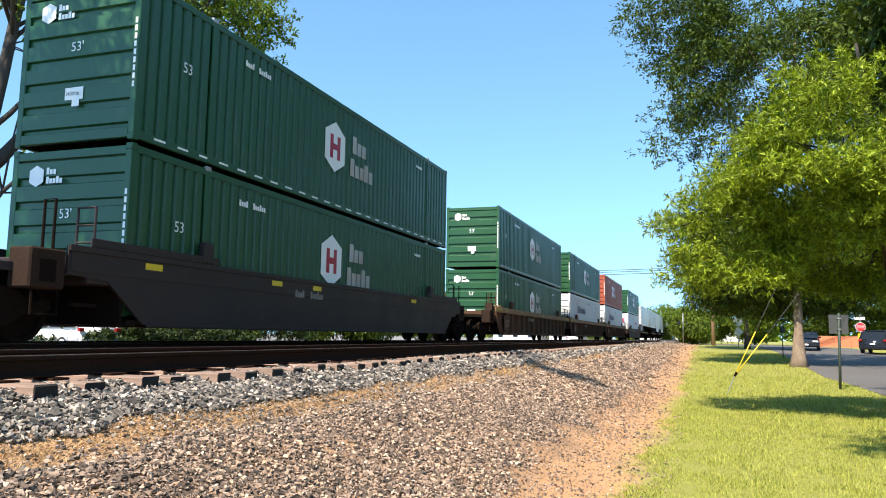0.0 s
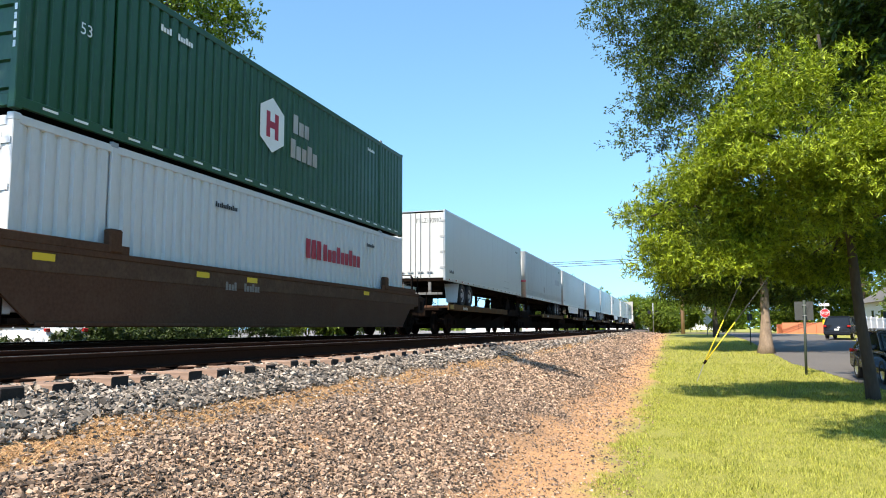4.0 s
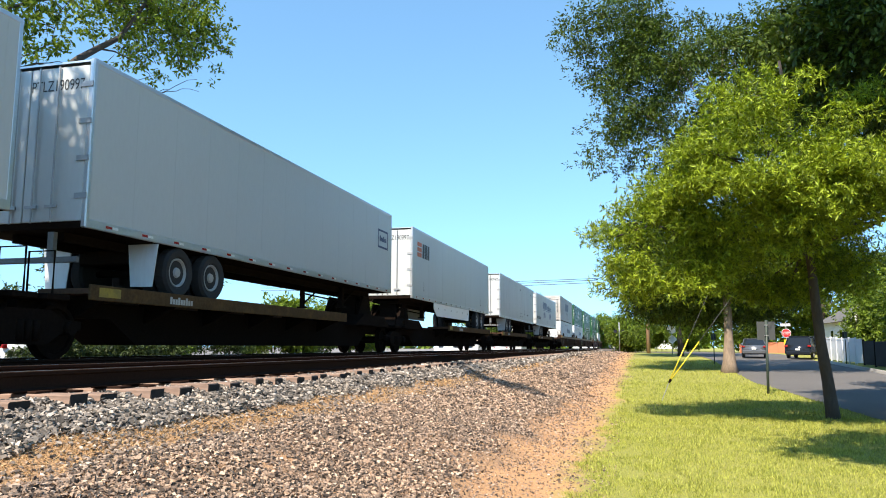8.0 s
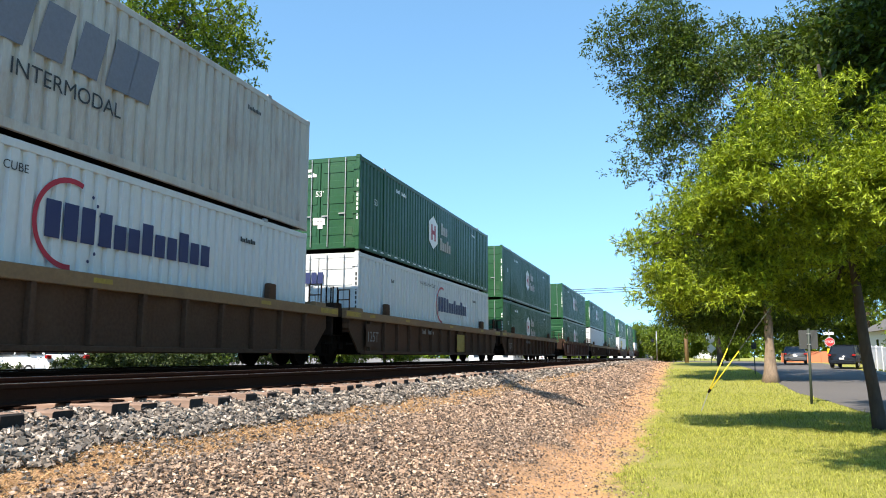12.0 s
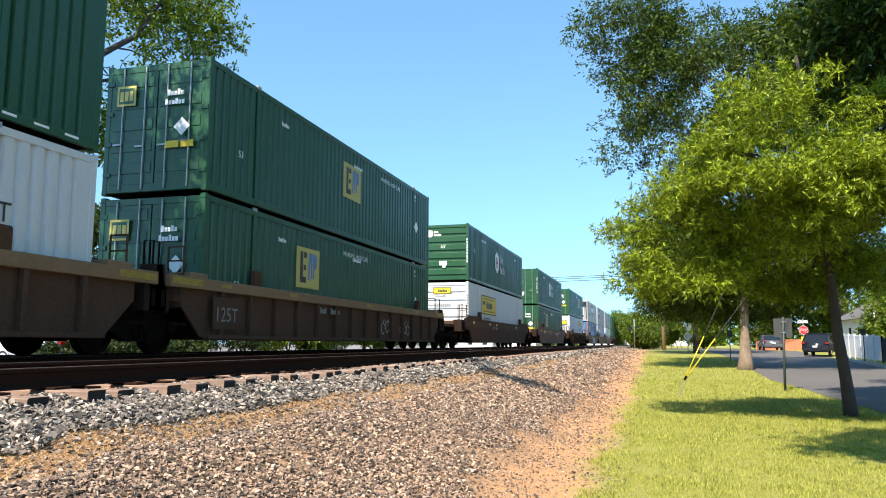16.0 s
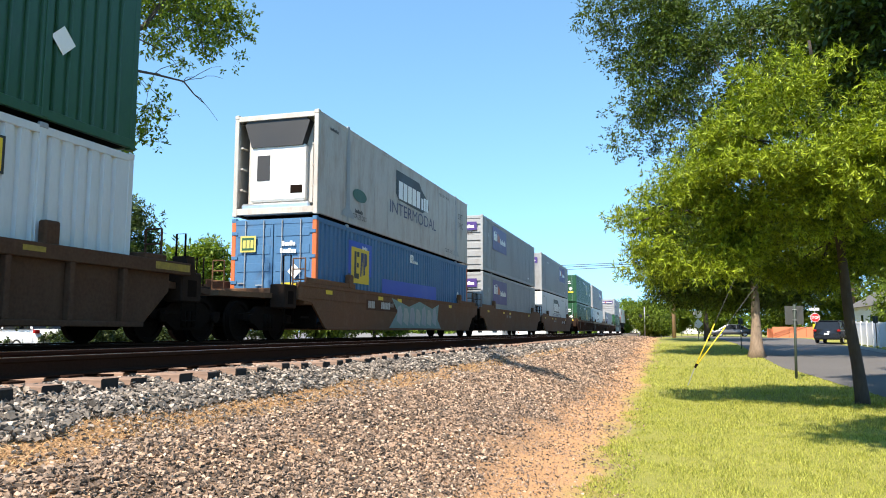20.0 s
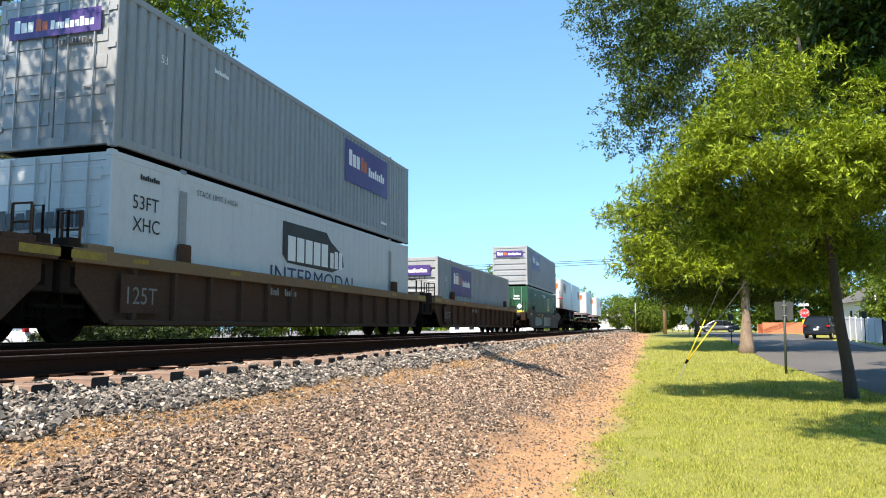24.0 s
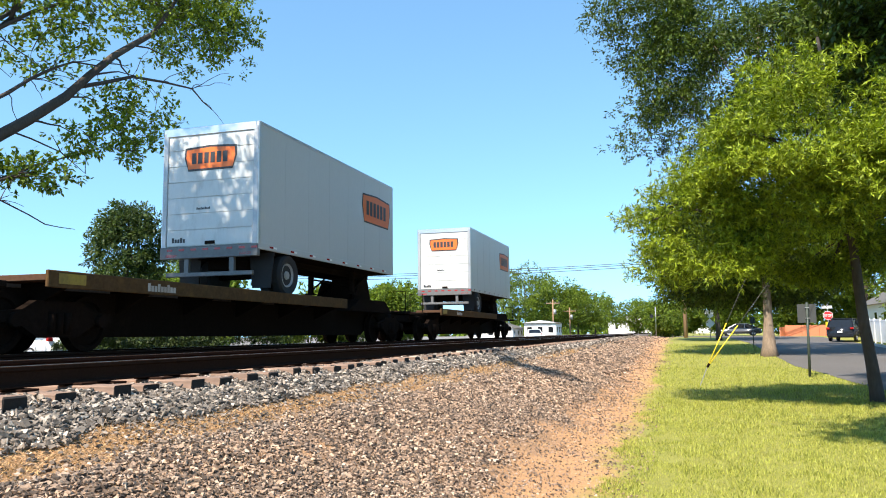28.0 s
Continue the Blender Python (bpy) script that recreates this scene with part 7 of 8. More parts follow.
    left = tree("broadleaf_tree", "spreading tree with long bare limbs across the line", (-16.3, 12.3, 0.75), (-16.0, 14.4, 15.0), 0.23,
                LEFT_CROWN, 900, 4, 6, 0.24, 0.15, 61, LEAF_MID, BARK, 1.3, 8, hollow=0.05, aspect=0.5, twig_spread=0.20)
    limbs = (
        ((-16.2, 13.0, 5.2), (-16.0, 13.9, 6.4), (-15.6, 16.0, 8.2), (-15.5, 17.6, 9.9), (-15.5, 19.3, 11.25), (-15.3, 20.2, 12.8), (-15.2, 22.0, 14.0)),
        ((-15.6, 16.3, 8.55), (-15.4, 18.3, 9.5), (-15.3, 21.1, 10.0), (-15.3, 22.3, 9.6)),
        ((-16.2, 13.1, 6.3), (-15.8, 13.8, 7.4), (-15.6, 14.8, 8.3), (-15.5, 16.1, 9.2), (-15.5, 17.6, 9.7)),
        ((-16.2, 12.9, 4.9), (-15.5, 14.0, 5.0), (-15.5, 15.4, 4.6), (-15.5, 16.4, 4.6)),
        ((-15.9, 14.4, 6.9), (-15.5, 15.8, 6.6), (-15.5, 16.7, 6.2)),
        ((-16.2, 13.2, 6.9), (-16.1, 13.4, 8.6), (-15.9, 14.4, 9.8), (-15.8, 15.2, 13.0)),
    )
    wood = []
    for j, (pts, r0, r1) in enumerate(zip(limbs, (0.175, 0.065, 0.07, 0.028, 0.028, 0.11), (0.035, 0.012, 0.015, 0.008, 0.008, 0.04))):
        rng = random.Random(300 + j)
        bm = bmesh.new()
        q = [Vector(p) for p in pts]
        fine = []
        wood.append(fine)
        for a, b in zip(q, q[1:]):
            fine += [a, a.lerp(b, 0.5) + Vector((rng.uniform(-0.08, 0.08), rng.uniform(-0.08, 0.08), rng.uniform(-0.08, 0.08)))]
        fine.append(q[-1])
        n = len(fine) - 1
        tube(bm, fine, [r0 + (r1 - r0) * k / n for k in range(n + 1)], 8)
        for k in range(9 if r0 > 0.05 else 3):
            i = rng.randrange(2, n)
            e = fine[i] + Vector((rng.uniform(-0.6, 0.6), rng.uniform(0.3, 1.9), rng.uniform(-0.7, 1.1))) * (1.0 if r0 > 0.05 else 0.4)
            limb(bm, fine[i], e, max(0.010, r0 * 0.22), 0.006, 330 + j * 16 + k, 0.06, 5, 5)
        part("limb", bm, BARK, left)
    # thin twigs from the limbs out to the sprays
    bm = bmesh.new()
    joints = [p for line in wood for p in line[2:]]
    ends = [Vector(c) for c in crown_clumps(LEFT_CROWN, 900, 61, 0.05) if c[1] > 13.0 and c[0] < -13]
    rng = random.Random(410)
    rng.shuffle(ends)
    for k, c in enumerate(ends[:260]):
        near = min(joints, key=lambda p: (p - c).length)
        if 0.3 < (near - c).length < 3.2:
            q = limb(bm, near, c, 0.015, 0.005, 500 + k, 0.06, 4, 4)
            joints += q[2:]
    part("twig", bm, BARK, left)["kind"] = "stuff"
    for k, (x, y, h, r, m) in enumerate(((-27.3, 32.6, 8.9, 2.1, LEAF_DARK), (-31, 38, 6.0, 2.6, LEAF_MID), (-34, 90, 8.0, 4.5, LEAF_MID), (-30, 76, 6.5, 3.6, LEAF_MID),
                                         (-24.5, 127, 12.5, 6.2, LEAF_MID), (-21.5, 138, 11.5, 6.0, LEAF_MID), (-18.5, 150, 10.5, 6.0, LEAF_MID), (-17.0, 168, 10.0, 6.0, LEAF_MID), (-9, 185, 9.0, 6.0, LEAF_MID), (-4.0, 210, 9.5, 6.5, LEAF_MID), (-29, 60, 5.0, 3.2, LEAF_MID), (-36, 52, 8.5, 3.2, LEAF_MID), (-40, 22, 5.0, 3.0, LEAF_DARK))):
        tree("broadleaf_tree", "leafy tree beyond the railway line" if m is LEAF_MID else "dark upright tree beyond the railway line", (x, y, 0.7), (x, y, 0.7 + h * 0.85), 0.2, [(x, y, 0.7 + h * 0.55, r, r, h * 0.45, 1.0)], 90 if k > 0 else 150, 22, 8, 0.35 if k < 2 else 0.7, 0.2 if k < 2 else 0.42, 80 + k, m, BARK, 1.3, 6, twig_spread=0.6 if k < 2 else 1.4)
    # shrubs along the far side of the yard
    for k, (x, y, h, r) in enumerate(((-27.0, 24.6, 3.2, 1.6), (-28.5, 28.8, 3.6, 1.9), (-29.5, 37.0, 3.4, 2.0), (-29.0, 41.5, 3.0, 1.8), (-31.0, 46.0, 3.8, 2.2), (-30.0, 51.5, 3.0, 1.9), (-31.0, 57.0, 3.6, 2.1), (-30.5, 64.0, 3.4, 2.2), (-31.0, 71.0, 3.8, 2.3), (-30.0, 82.0, 4.0, 2.6), (-26.0, 21.5, 2.6, 1.5), (-28.0, 33.5, 3.0, 1.8), (-32.0, 39.5, 4.2, 2.0), (-33.0, 49.0, 4.4, 2.2), (-33.0, 60.5, 4.4, 2.3))):
        tree("shrub", "ragged shrub at the edge of the yard beyond the line", (x, y, 0.7), (x, y, 0.7 + h * 0.8), 0.07, [(x, y, 0.7 + h * 0.5, r, r, h * 0.5, 1.0)], 60, 16, 8, 0.4, 0.22, 260 + k, LEAF_DARK if k % 3 else LEAF_MID, BARK, 1.3, 5, twig_spread=0.7, low=0.1)
    # low hedge behind the track
    rs = np.random.default_rng(77)
    c = np.stack([rs.uniform(-24, -21, 420), rs.uniform(22, 33, 420), rs.uniform(0.7, 1.9, 420)], 1)
    v, f = leaf_cloud(c, 60, 0.5, 0.2, 78)
    tagged(part("hedge", fast_mesh("hedge", v, f), HEDGE_LEAF), "low ragged hedge and weeds beyond the line", "hedge", kind="stuff")
    # distant woods
    c = np.stack([rs.uniform(-160, 160, 900), rs.uniform(330, 420, 900), rs.uniform(0.5, 9, 900)], 1)
    v, f = leaf_cloud(c, 26, 2.2, 2.4, 79, aspect=0.6)
    tagged(part("far_woods", fast_mesh("far_woods", v, f), LEAF_MID), "distant belt of woods closing the view", "woods", kind="stuff")


build_ballast()
build_grass()
build_trees()


# ---- signs, poles, fence, houses ----
def sign_post(x, y, h, lean=0.0):
    bm = bmesh.new()
    tube(bm, [(0, 0, -0.1), (lean * h, 0, h)], 0.035, 8)
    return bm


def build_signs():
    z = ground_z(4.15, 28.4)
    s = thing("road_sign", "square grey sign seen from its back, green post", "road sign", at=(4.25, 28.4, z))
    part("post", tube(bmesh.new(), [(0.0, 0, -0.1), (0.05, 0, 2.55)], 0.045, 10), POST_GREEN, s)
    part("panel", slab(-0.26, 0.33, 0.05, 0.056, 1.86, 2.5, 0.0), SIGN_BACK, s)
    for zz in (2.0, 2.36):
        part("bolt", slab(-0.02, 0.1, -0.05, 0.05, zz, zz + 0.03), GALV, s)
    # stop sign on the corner, with a street-name blade
    zx = rise(63)
    s = thing("stop_sign", "red eight-sided stop sign with name blade above", "stop sign", at=(11.2, 64.5, zx))
    part("post", tube(bmesh.new(), [(0, 0.03, -0.1), (0, 0.03, 2.9)], 0.03, 8), GALV, s)
    octo = [(0.36 * math.cos(radians(22.5 + 45 * k)), 2.0 + 0.36 * math.sin(radians(22.5 + 45 * k))) for k in range(8)]
    p = part("panel", prism(bmesh.new(), octo, "y", 0.0, 0.006), LOGO_WHITE, s)
    mark(p, "panel_face", [[(u * 0.93, 2.0 + (v - 2.0) * 0.93) for u, v in octo]], STOP_RED, ("end", -0.004), "red face")
    letters(p, "word", "STOP", -0.27, 1.91, 0.2, LOGO_WHITE, ("end", -0.008), squeeze=0.8)
    part("name_blade", slab(-0.42, 0.32, -0.005, 0.005, 2.55, 2.75), LOGO_WHITE, s)
    part("yellow_plate", slab(-0.2, 0.2, -0.006, 0.0, 1.1, 1.5), LOGO_YELLOW, s)
    # round railway warning sign and a diamond below it, seen from the back
    s = thing("railway_warning_sign", "round white sign over a pale diamond on one post", "road sign", at=(2.9, 73.0, rise(73)))
    part("post", tube(bmesh.new(), [(0, 0, -0.1), (0, 0, 2.6)], 0.035, 8), GALV, s)
    part("round_panel", prism(bmesh.new(), disc(0, 2.3, 0.40, 22), "y", -0.04, -0.034), LOGO_WHITE, s)
    part("diamond_panel", prism(bmesh.new(), [(0, 0.95), (0.45, 1.4), (0, 1.85), (-0.45, 1.4)], "y", -0.04, -0.034), LOGO_WHITE, s)
    # thin posts with small plates
    for x, y, h in ((4.7, 52.6, 2.0), (12.3, 51.6, 2.1)):
        s = thing("small_sign", "thin dark post with a small plate", "road sign", at=(x, y, ground_z(x, y)))
        part("post", tube(bmesh.new(), [(0, 0, -0.1), (0, 0, h)], 0.03, 8), POST_GREEN, s)
        part("plate", slab(-0.15, 0.15, 0.03, 0.036, h - 0.42, h), SIGN_BACK, s)


def build_guys():
    """Two guy wires with yellow guards run up from one anchor."""
    zx = ground_z(0.61, 24.6)
    g = thing("guy_wires", "two guy wires with yellow plastic guards on one anchor", "guy wire", at=(0.61, 24.6, zx))
    part("anchor_rod", tube(bmesh.new(), [(-0.05, 0, -0.12), (0.22, 0.0, 0.55)], 0.013, 6), GALV, g)
    for k, (dx, dz, l0) in enumerate(((0.47, 1.0, 1.35), (0.75, 1.0, 1.45))):
        d = Vector((dx, 0.12, dz)).normalized()
        a = Vector((0.22, 0, 0.55))
        w = part("wire", tube(bmesh.new(), [a, a + d * 9.0], 0.008, 5), WIRE, g)
        part("guard", tube(bmesh.new(), [a + d * 0.15, a + d * (0.15 + l0)], 0.017, 8), YELLOW_GUARD, w, "yellow plastic guard")
        part("clamp", tube(bmesh.new(), [a + d * 0.02, a + d * 0.15], 0.03, 6), STEEL_DARK, w)


def utility_pole(x, y, z, h, r=0.15, label="bare brown wooden utility pole", box_on=False):
    p = thing("utility_pole", label, "utility pole", at=(x, y, z))
    part("shaft", tube(bmesh.new(), [(0, 0, -0.3), (0, 0, h * 0.5), (0, 0, h)], [r, r * 0.85, r * 0.7], 12), POLE_WOOD, p)
    part("crossarm", slab(-1.1, 1.1, -0.06, 0.06, h - 0.7, h - 0.56, 0.01), POLE_WOOD, p)
    for k in (-1.0, -0.4, 0.4, 1.0):
        part("insulator", tube(bmesh.new(), [(k, 0, h - 0.56), (k, 0, h - 0.4)], 0.04, 8), GALV, p)
    if box_on:
        part("transformer", tube(bmesh.new(), [(0.3, -0.1, h * 0.62), (0.3, -0.1, h * 0.62 + 0.8)], 0.22, 14), GALV, p)
    return p


def span(name, a, b, sag):
    pts = []
    for k in range(25):
        t = k / 24
        pts.append(Vector(a).lerp(Vector(b), t) - Vector((0, 0, sag * 4 * t * (1 - t))))
    return tagged(part(name, tube(bmesh.new(), pts, 0.035, 5), WIRE), "black overhead cable spanning the line", "overhead cable", "overhead cables")


def build_poles():
    utility_pole(0.85, 79.3, rise(79), 9.0, 0.2)
    utility_pole(-19.0, 122, 0.7, 6.4, 0.14, "thin pale pole with a box beyond the line", True)
    utility_pole(-17.8, 133, 0.7, 5.4, 0.14, "thin pale pole with a box beyond the line", True)
    for k, dz in enumerate((0.0, 0.35, 0.62)):
        span("overhead_cable", (-46, 86.0, 8.6 + dz), (16, 82.0, 9.3 + dz * 0.6), 0.5)
    # crossing signal cabinets and masts where the road meets the line
    for x, y, w, h in ((-2.6, 93, 0.7, 1.5), (-1.2, 93.5, 0.6, 1.3)):
        c = thing("signal_cabinet", "pale metal signal cabinet at the crossing", "signal cabinet", at=(x, y, rise(y)))
        part("case", slab(-w / 2, w / 2, -0.5, 0.5, 0.25, h, 0.03), GALV, c)
        part("case_roof", slab(-w / 2 - 0.08, w / 2 + 0.08, -0.58, 0.58, h, h + 0.1, 0.02), ALU, c)
        for sx in (-1, 1):
            part("leg", slab(sx * w * 0.35 - 0.05, sx * w * 0.35 + 0.05, -0.3, 0.3, -0.1, 0.25), CONCRETE, c)
        part("case_door", slab(-w / 2 + 0.08, w / 2 - 0.08, -0.52, -0.5, 0.35, h - 0.1), GALV, c)
    m = thing("crossing_signal", "white crossing signal mast with paired lamps", "crossing signal", at=(-2.2, 88, rise(88)))
    part("mast", tube(bmesh.new(), [(0, 0, -0.1), (0, 0, 3.4)], 0.06, 10), GALV, m)
    part("lamp_bar", slab(-0.5, 0.5, -0.04, 0.04, 2.35, 2.43), STEEL_DARK, m)
    for sx in (-0.42, 0.42):
        part("lamp_hood", tube(bmesh.new(), [(sx, -0.1, 2.39), (sx, 0.1, 2.39)], 0.2, 16), LOGO_BLACK, m)


def build_fence():
    f = thing("privacy_fence", "tall white panel fence along the far kerb", "fence")
    a, b = Vector((13.2, 62.5, 0)), Vector((13.6, 53.0, 0))
    n = 7
    for k in range(n):
        p, q = a.lerp(b, k / n), a.lerp(b, (k + 1) / n)
        zp = rise(p.y)
        d = (q - p)
        ang = math.degrees(math.atan2(d.y, d.x))
        panel = part("panel", slab(0.06, d.length - 0.06, -0.02, 0.02, 0.08, 1.62 + 0.02 * (k % 3), 0.005), FENCE_WHITE, f)
        panel.matrix_basis = pose(p.x, p.y, zp, 0, 0, ang)
        post = part("post", slab(-0.06, 0.06, -0.06, 0.06, -0.1, 1.72, 0.01), FENCE_WHITE, f)
        post.matrix_basis = pose(p.x, p.y, zp, 0, 0, ang)
        part("rail", slab(0.06, d.length - 0.06, -0.035, 0.035, 1.5, 1.6), FENCE_WHITE, panel)
    f = thing("dark_fence", "dark cloth-covered fence beside the white one", "fence")
    a, b = Vector((13.61, 52.8, 0)), Vector((13.9, 30.0, 0))
    n = 10
    for k in range(n):
        p, q = a.lerp(b, k / n), a.lerp(b, (k + 1) / n)
        zp = rise(p.y)
        d = (q - p)
        ang = math.degrees(math.atan2(d.y, d.x))
        panel = part("panel", slab(0.04, d.length - 0.04, -0.02, 0.02, 0.05, 1.5, 0.005), FENCE_DARK, f)
        panel.matrix_basis = pose(p.x, p.y, zp, 0, 0, ang)
        post = part("post", slab(-0.05, 0.05, -0.05, 0.05, -0.1, 1.62, 0.01), STEEL_DARK, f)
        post.matrix_basis = pose(p.x, p.y, zp, 0, 0, ang)
    w = thing("garden_wall", "low salmon-painted wall at the end of the street", "wall")
    pts = [(10.6, 88.5), (11.2, 89.2), (16.0, 87.5), (20.4, 85.0)]
    for (x0, y0), (x1, y1) in zip(pts, pts[1:]):
        n = max(1, int(math.hypot(x1 - x0, y1 - y0) / 1.6))
        for k in range(n):
            xa, ya, xb, yb = x0 + (x1 - x0) * k / n, y0 + (y1 - y0) * k / n, x0 + (x1 - x0) * (k + 1) / n, y0 + (y1 - y0) * (k + 1) / n
            ln, ang = math.hypot(xb - xa, yb - ya), math.degrees(math.atan2(yb - ya, xb - xa))
            p = part("wall_panel", slab(0.0, ln - 0.015, -0.06, 0.06, -0.3, 1.18 if (x0, y0) != pts[0] else 1.0, 0.012), BRICK_RED, w)
            p.matrix_basis = pose(xa, ya, rise(75), 0, 0, ang)


def house(x, y, z, w, d, h, ridge, name, label, ang=0.0, body=SIDING):
    ob = thing(name, label, "house", at=(x, y, z))
    ob.rotation_euler = (0, 0, radians(ang))
    part("wall", slab(-w / 2, w / 2, -d / 2, d / 2, -0.2, h), body, ob)
    bm = prism(bmesh.new(), [(-w / 2 - 0.4, h - 0.05), (w / 2 + 0.4, h - 0.05), (0, h + ridge)], "y", -d / 2 - 0.35, d / 2 + 0.35)
    part("roof", bm, ROOF, ob)
    part("gable_trim", prism(bmesh.new(), [(-w / 2 - 0.1, h), (w / 2 + 0.1, h), (0, h + ridge * 0.94)], "y", -d / 2 - 0.37, -d / 2 - 0.352), body, ob)
    for k in range(3):
        u = -w / 2 + w * (k + 0.5) / 3
        win = part("window", slab(u - 0.45, u + 0.45, -d / 2 - 0.03, -d / 2 + 0.02, h * 0.38, h * 0.78), LOGO_WHITE, ob)
        part("pane", slab(u - 0.38, u + 0.38, -d / 2 - 0.04, -d / 2 - 0.028, h * 0.41, h * 0.75), GLASS_DARK, win)
        part("window_sill", slab(u - 0.5, u + 0.5, -d / 2 - 0.09, -d / 2 - 0.03, h * 0.35, h * 0.38), LOGO_WHITE, win)
        v = -d / 2 + d * (k + 0.5) / 3
        win = part("window", slab(-w / 2 - 0.03, -w / 2 + 0.02, v - 0.45, v + 0.45, h * 0.38, h * 0.78), LOGO_WHITE, ob)
        part("pane", slab(-w / 2 - 0.04, -w / 2 - 0.028, v - 0.38, v + 0.38, h * 0.41, h * 0.75), GLASS_DARK, win)
        win = part("window", slab(w / 2 - 0.02, w / 2 + 0.03, v - 0.45, v + 0.45, h * 0.38, h * 0.78), LOGO_WHITE, ob)
        part("pane", slab(w / 2 + 0.028, w / 2 + 0.04, v - 0.38, v + 0.38, h * 0.41, h * 0.75), GLASS_DARK, win)
    return ob


def build_houses():
    house(19.2, 72, rise(70), 6, 9, 2.9, 1.9, "house", "white-sided house with grey roof behind the fence")
    house(24, 58, rise(58), 8, 10, 2.3, 1.0, "house", "white-sided house with grey roof behind the fence")
    house(-20.3, 120, 0.7, 5.0, 6, 2.6, 0.4, "shed", "pale windowless-looking shed beyond the line")
    house(-27.5, 118, 0.7, 7, 8, 1.9, 1.1, "house", "low house with dark roof beyond the line")
    house(-52, 66, 0.7, 10, 9, 2.9, 1.8, "house", "low grey house beyond the line", 12, CONCRETE)
    house(-12, 230, 1.0, 14, 10, 4.0, 2.0, "house", "pale building near the far crossing")
    house(10, 260, 1.3, 10, 10, 4.5, 2.0, "house", "pale building at the far end of the street")


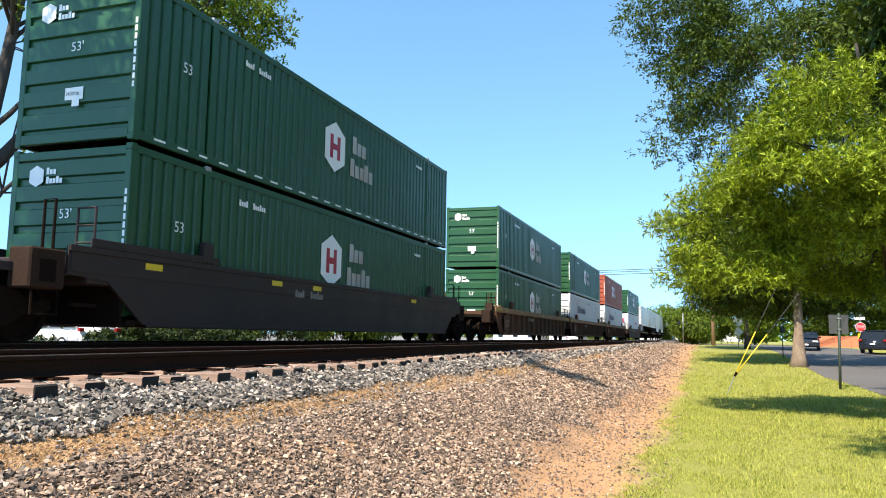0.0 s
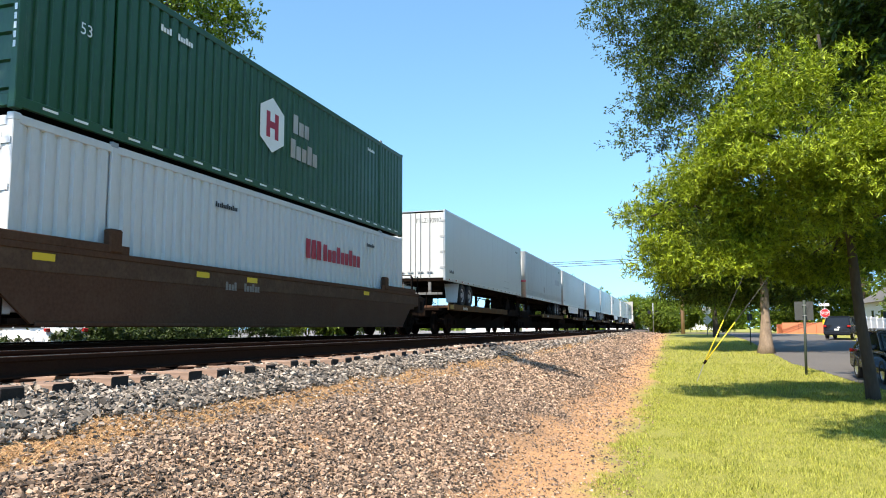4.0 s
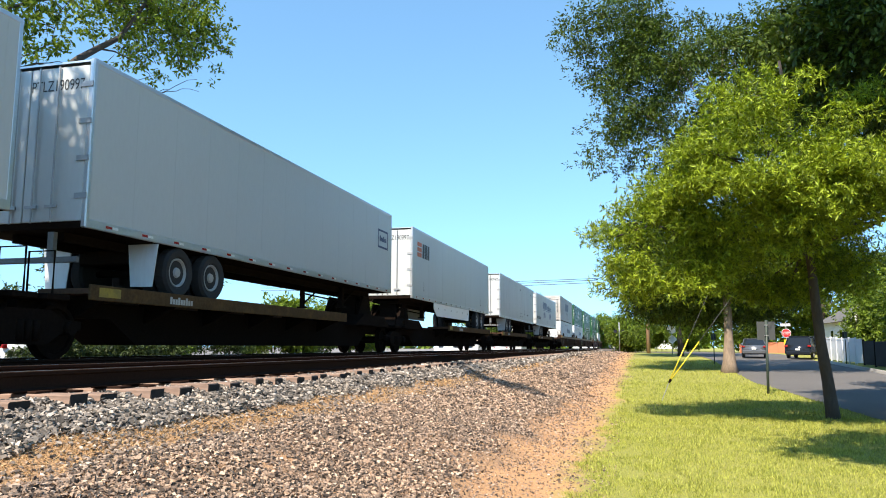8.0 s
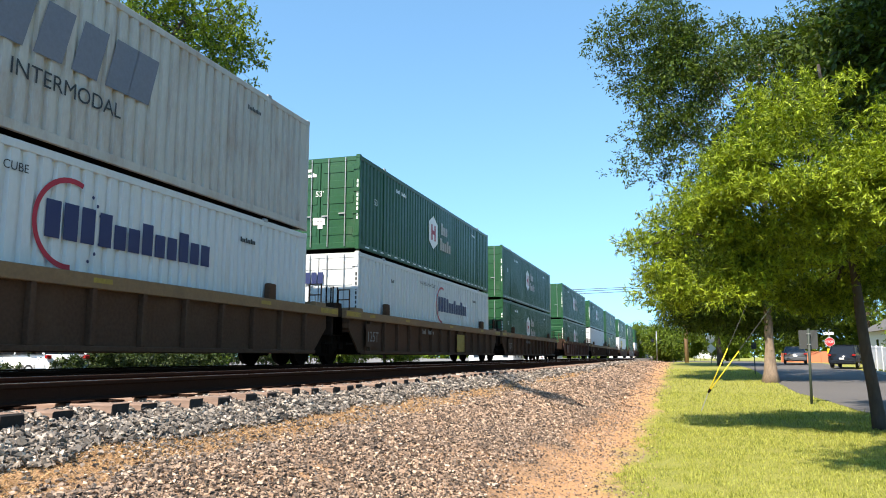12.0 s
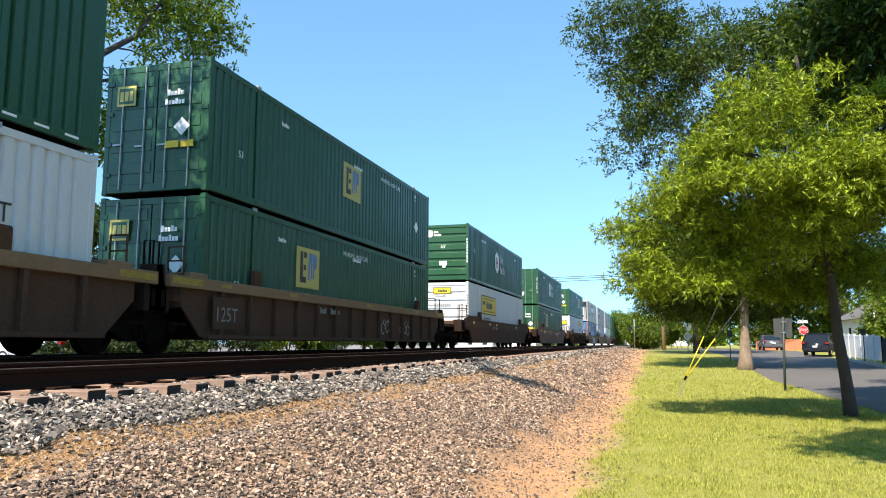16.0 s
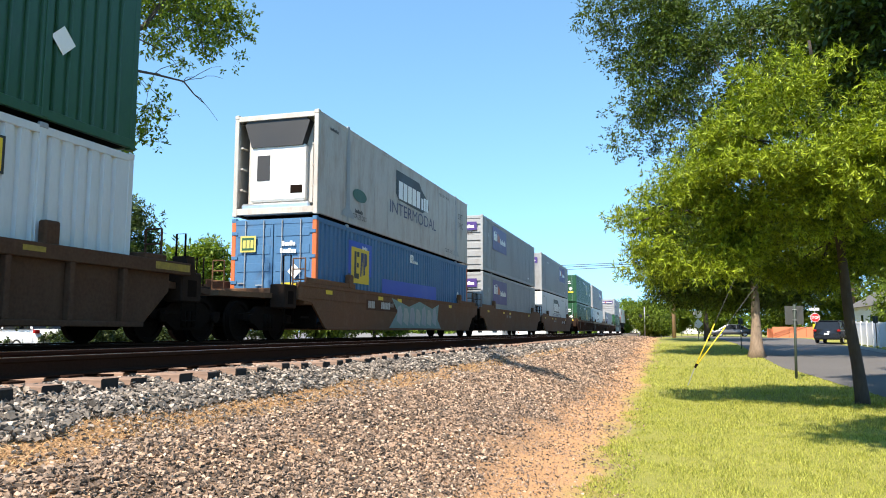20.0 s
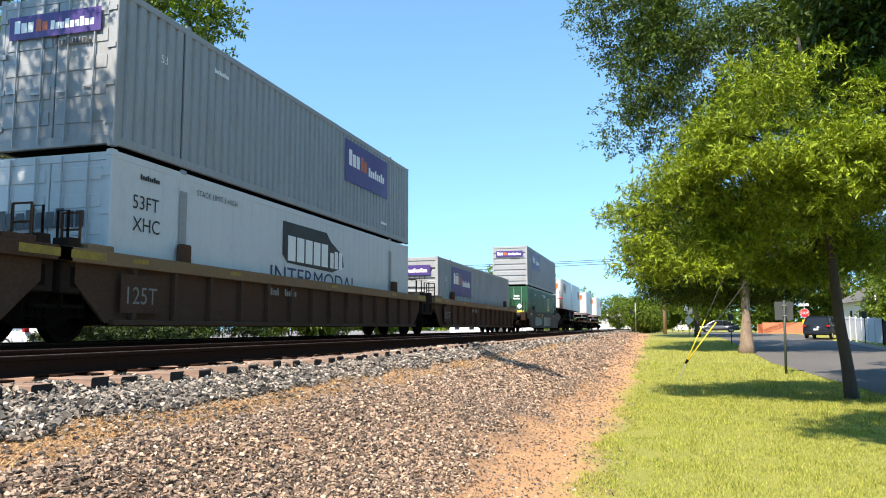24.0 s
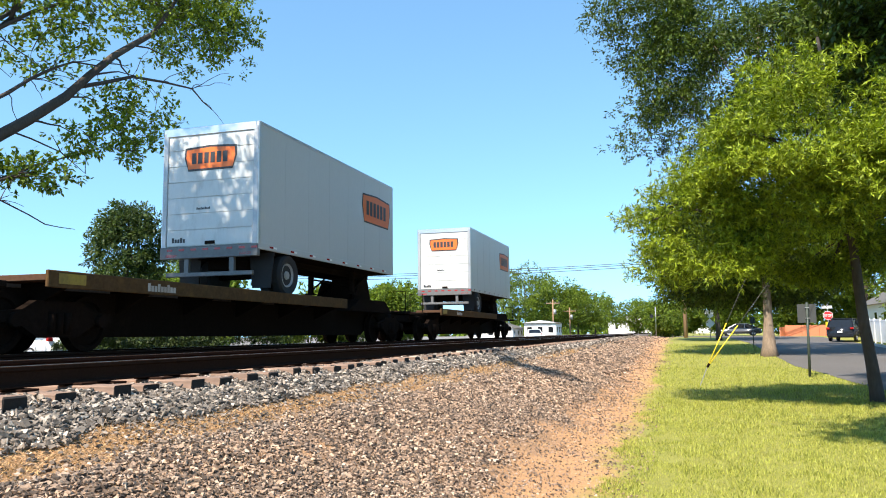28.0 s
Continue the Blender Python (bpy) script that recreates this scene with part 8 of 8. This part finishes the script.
# ---- motor cars ----
def motor_car(name, label, paint, kind="sedan"):
    """Origin on the ground in the middle; its front looks along +y."""
    ob = thing(name, label, "car")
    if kind == "suv":
        L, W, H, roof0, roof1, belt, hood = 4.65, 1.85, 1.66, -1.75, 0.55, 1.02, 1.0
    elif kind == "compact":
        L, W, H, roof0, roof1, belt, hood = 4.7, 1.80, 1.46, -0.95, 0.5, 0.93, 0.88
    else:
        L, W, H, roof0, roof1, belt, hood = 4.85, 1.84, 1.46, -0.95, 0.5, 0.93, 0.88
    h = L / 2
    bm = bmesh.new()
    if kind == "suv":
        side = [(-h + 0.02, 0.38), (-h, 0.62), (-h + 0.10, belt - 0.12), (-h + 0.2, belt), (0.95, belt), (h - 0.5, hood - 0.06), (h - 0.05, 0.78), (h, 0.4), (h - 0.15, 0.24), (-h + 0.15, 0.26)]
    else:
        side = [(-h, 0.38), (-h + 0.06, 0.86), (-h + 0.2, belt), (-1.7, belt + 0.03), (1.2, belt), (h - 0.35, 0.72), (h - 0.03, 0.55), (h, 0.38), (h - 0.2, 0.22), (-h + 0.2, 0.24)]
    prism(bm, side, "x", -W / 2, W / 2)
    bmesh.ops.bevel(bm, geom=[e for e in bm.edges if abs(e.verts[0].co.x - e.verts[1].co.x) < 0.01], offset=0.13, segments=4, affect="EDGES")
    for f in bm.faces:
        f.smooth = True
    part("body", bm, paint, ob)
    bm = bmesh.new()
    if kind == "suv":
        prof = [(-h + 0.2, belt), (1.15, belt), (roof1, H - 0.05), (-0.4, H), (roof0 + 0.05, H - 0.09)]
    else:
        prof = [(-1.78, belt + 0.02), (1.45, belt), (roof1, H - 0.04), (-0.3, H), (roof0, H - 0.06)]
    lo = [bm.verts.new((-(W / 2 - (0.04 if z < belt + 0.05 else 0.2)), y, z)) for y, z in prof]
    hi = [bm.verts.new(((W / 2 - (0.04 if z < belt + 0.05 else 0.2)), y, z)) for y, z in prof]
    n = len(prof)
    bm.faces.new(lo), bm.faces.new(hi[::-1])
    for i in range(n):
        bm.faces.new((lo[i], hi[i], hi[(i + 1) % n], lo[(i + 1) % n]))
    bmesh.ops.recalc_face_normals(bm, faces=bm.faces)
    bmesh.ops.bevel(bm, geom=[e for e in bm.edges if max(v.co.z for v in e.verts) > belt + 0.1], offset=0.06, segments=2, affect="EDGES")
    part("glasshouse", bm, GLASS_DARK, ob, "dark window glass")
    part("roof", slab(-W / 2 + 0.2, W / 2 - 0.2, roof0 + 0.12, roof1 - 0.05, H - 0.05, H + 0.015, 0.02), paint, ob)
    for sx in (-1, 1):
        for y0, z0, y1, z1 in ((prof[1][0], prof[1][1], prof[2][0], prof[2][1]), (prof[0][0], prof[0][1], prof[4][0], prof[4][1]), (-0.45, belt, -0.45, H - 0.02)):
            part("pillar", tube(bmesh.new(), [(sx * (W / 2 - 0.045), y0, z0), (sx * (W / 2 - 0.19), y1, z1)], 0.04, 6), paint, ob)
        part("mirror", slab(sx * (W / 2 + 0.06) - 0.09, sx * (W / 2 + 0.06) + 0.09, 0.9, 1.0, belt + 0.02, belt + 0.16, 0.02), paint, ob)
        part("head_lamp", slab(sx * (W / 2 - 0.26) - 0.2, sx * (W / 2 - 0.26) + 0.2, h - 0.22, h - 0.02, 0.6, 0.74, 0.03), LAMP_CLEAR, ob)
        part("tail_lamp", slab(sx * (W / 2 - 0.13) - 0.11, sx * (W / 2 - 0.13) + 0.11, -h - 0.005, -h + 0.12, 0.78 if kind != "suv" else 0.86, 0.90 if kind != "suv" else 1.0, 0.02), LAMP_RED, ob)
        for y in (-h + 0.95, h - 0.95):
            w = part("wheel", lathe(bmesh.new(), [(0.2, 0.07), (0.25, 0.11), (0.31, 0.11), (0.335, 0.08), (0.335, -0.08), (0.2, -0.1)], "x", 24), RUBBER, ob)
            w.matrix_basis = Matrix.Translation((sx * (W / 2 - 0.1), y, 0.335)) @ (Matrix.Identity(4) if sx > 0 else Matrix.Rotation(math.pi, 4, "Z"))
            part("rim", lathe(bmesh.new(), [(0.05, 0.1), (0.08, 0.085), (0.2, 0.085), (0.22, 0.1), (0.23, 0.05)], "x", 20), ALU, w)
    part("front_bumper", slab(-W / 2 + 0.05, W / 2 - 0.05, h - 0.1, h + 0.03, 0.26, 0.5, 0.05), paint, ob)
    part("rear_bumper", slab(-W / 2 + 0.05, W / 2 - 0.05, -h - 0.03, -h + 0.1, 0.3, 0.56, 0.05), paint, ob)
    part("grille", slab(-0.5, 0.5, h - 0.02, h + 0.035, 0.5, 0.64, 0.01), LOGO_BLACK, ob)
    part("number_plate", slab(-0.16, 0.16, -h - 0.045, -h - 0.025, 0.62, 0.74), LOGO_WHITE, ob)
    part("front_plate", slab(-0.16, 0.16, h + 0.03, h + 0.045, 0.36, 0.48), LOGO_WHITE, ob)
    return ob


SEDAN = motor_car("sedan_car", "dark glossy sedan driving along the street", CAR_BLACK)
SILVER = motor_car("sedan_car", "dark grey sedan driving away and turning to the crossing", CAR_GREY, "compact")


def build_parked():
    s = motor_car("suv_car", "black sport utility car standing by the kerb", CAR_BLACK, "suv")
    s.matrix_basis = pose(12.2, 63.5, rise(63.5) + 0.05, 0, 0, -21)
    w = motor_car("parked_car", "white car parked beyond the railway line", CAR_WHITE, "suv")
    w.matrix_basis = pose(-24.0, 23.4, 0.7, 0, 0, 80)
    w = motor_car("parked_car", "white car parked beyond the railway line", CAR_WHITE)
    w.matrix_basis = pose(-18.2, 100, 0.75, 0, 0, 15)


build_signs()
build_guys()
build_poles()
build_fence()
build_houses()
build_parked()


# ---- what moves ----
def motions():
    for ob, s, z in MOVERS:
        walk(ob, [(0.0, pose(FAR_X, s, z)), (28.0, pose(FAR_X, s - SPEED * 28.0, z))])
    drive = [(0.0, 8.0, 69.0, 172), (0.75, 7.3, 60.8, 174), (1.5, 6.75, 52.4, 176), (2.5, 6.45, 42.4, 178), (3.0, 6.35, 36.9, 179), (3.5, 6.35, 31.4, 180), (4.5, 6.5, 19.0, 181), (6.0, 6.9, -2.0, 181), (8.0, 7.3, -35.0, 181), (28.0, 7.4, -39.0, 181)]
    walk(SEDAN, [(t, pose(x, y, ground_z(x, y) + 0.05, 0, 0, a)) for t, x, y, a in drive])
    drive = [(0.0, 7.9, -42.0, 0), (2.0, 7.9, -5.0, 0), (3.5, 7.9, 24.0, -1), (4.5, 7.9, 40.0, -2), (5.5, 7.6, 51.0, -2), (6.0, 7.4, 54.0, -5), (8.0, 8.9, 65.4, -8), (10.0, 9.3, 68.4, -7), (13.0, 10.2, 75.3, -7), (15.5, 10.9, 79.5, -5), (16.0, 10.9, 80.5, 0), (16.5, 10.75, 82.0, 12), (17.5, 10.2, 85.0, 22), (18.0, 9.8, 87.5, 30), (19.0, 8.2, 97.0, 62), (20.0, 7.9, 99.5, 88), (22.5, 7.45, 99.5, 90), (28.0, 7.45, 99.5, 90)]
    walk(SILVER, [(t, pose(x, y, rise(max(26, y)) + 0.05, 0, 0, a)) for t, x, y, a in drive])


motions()
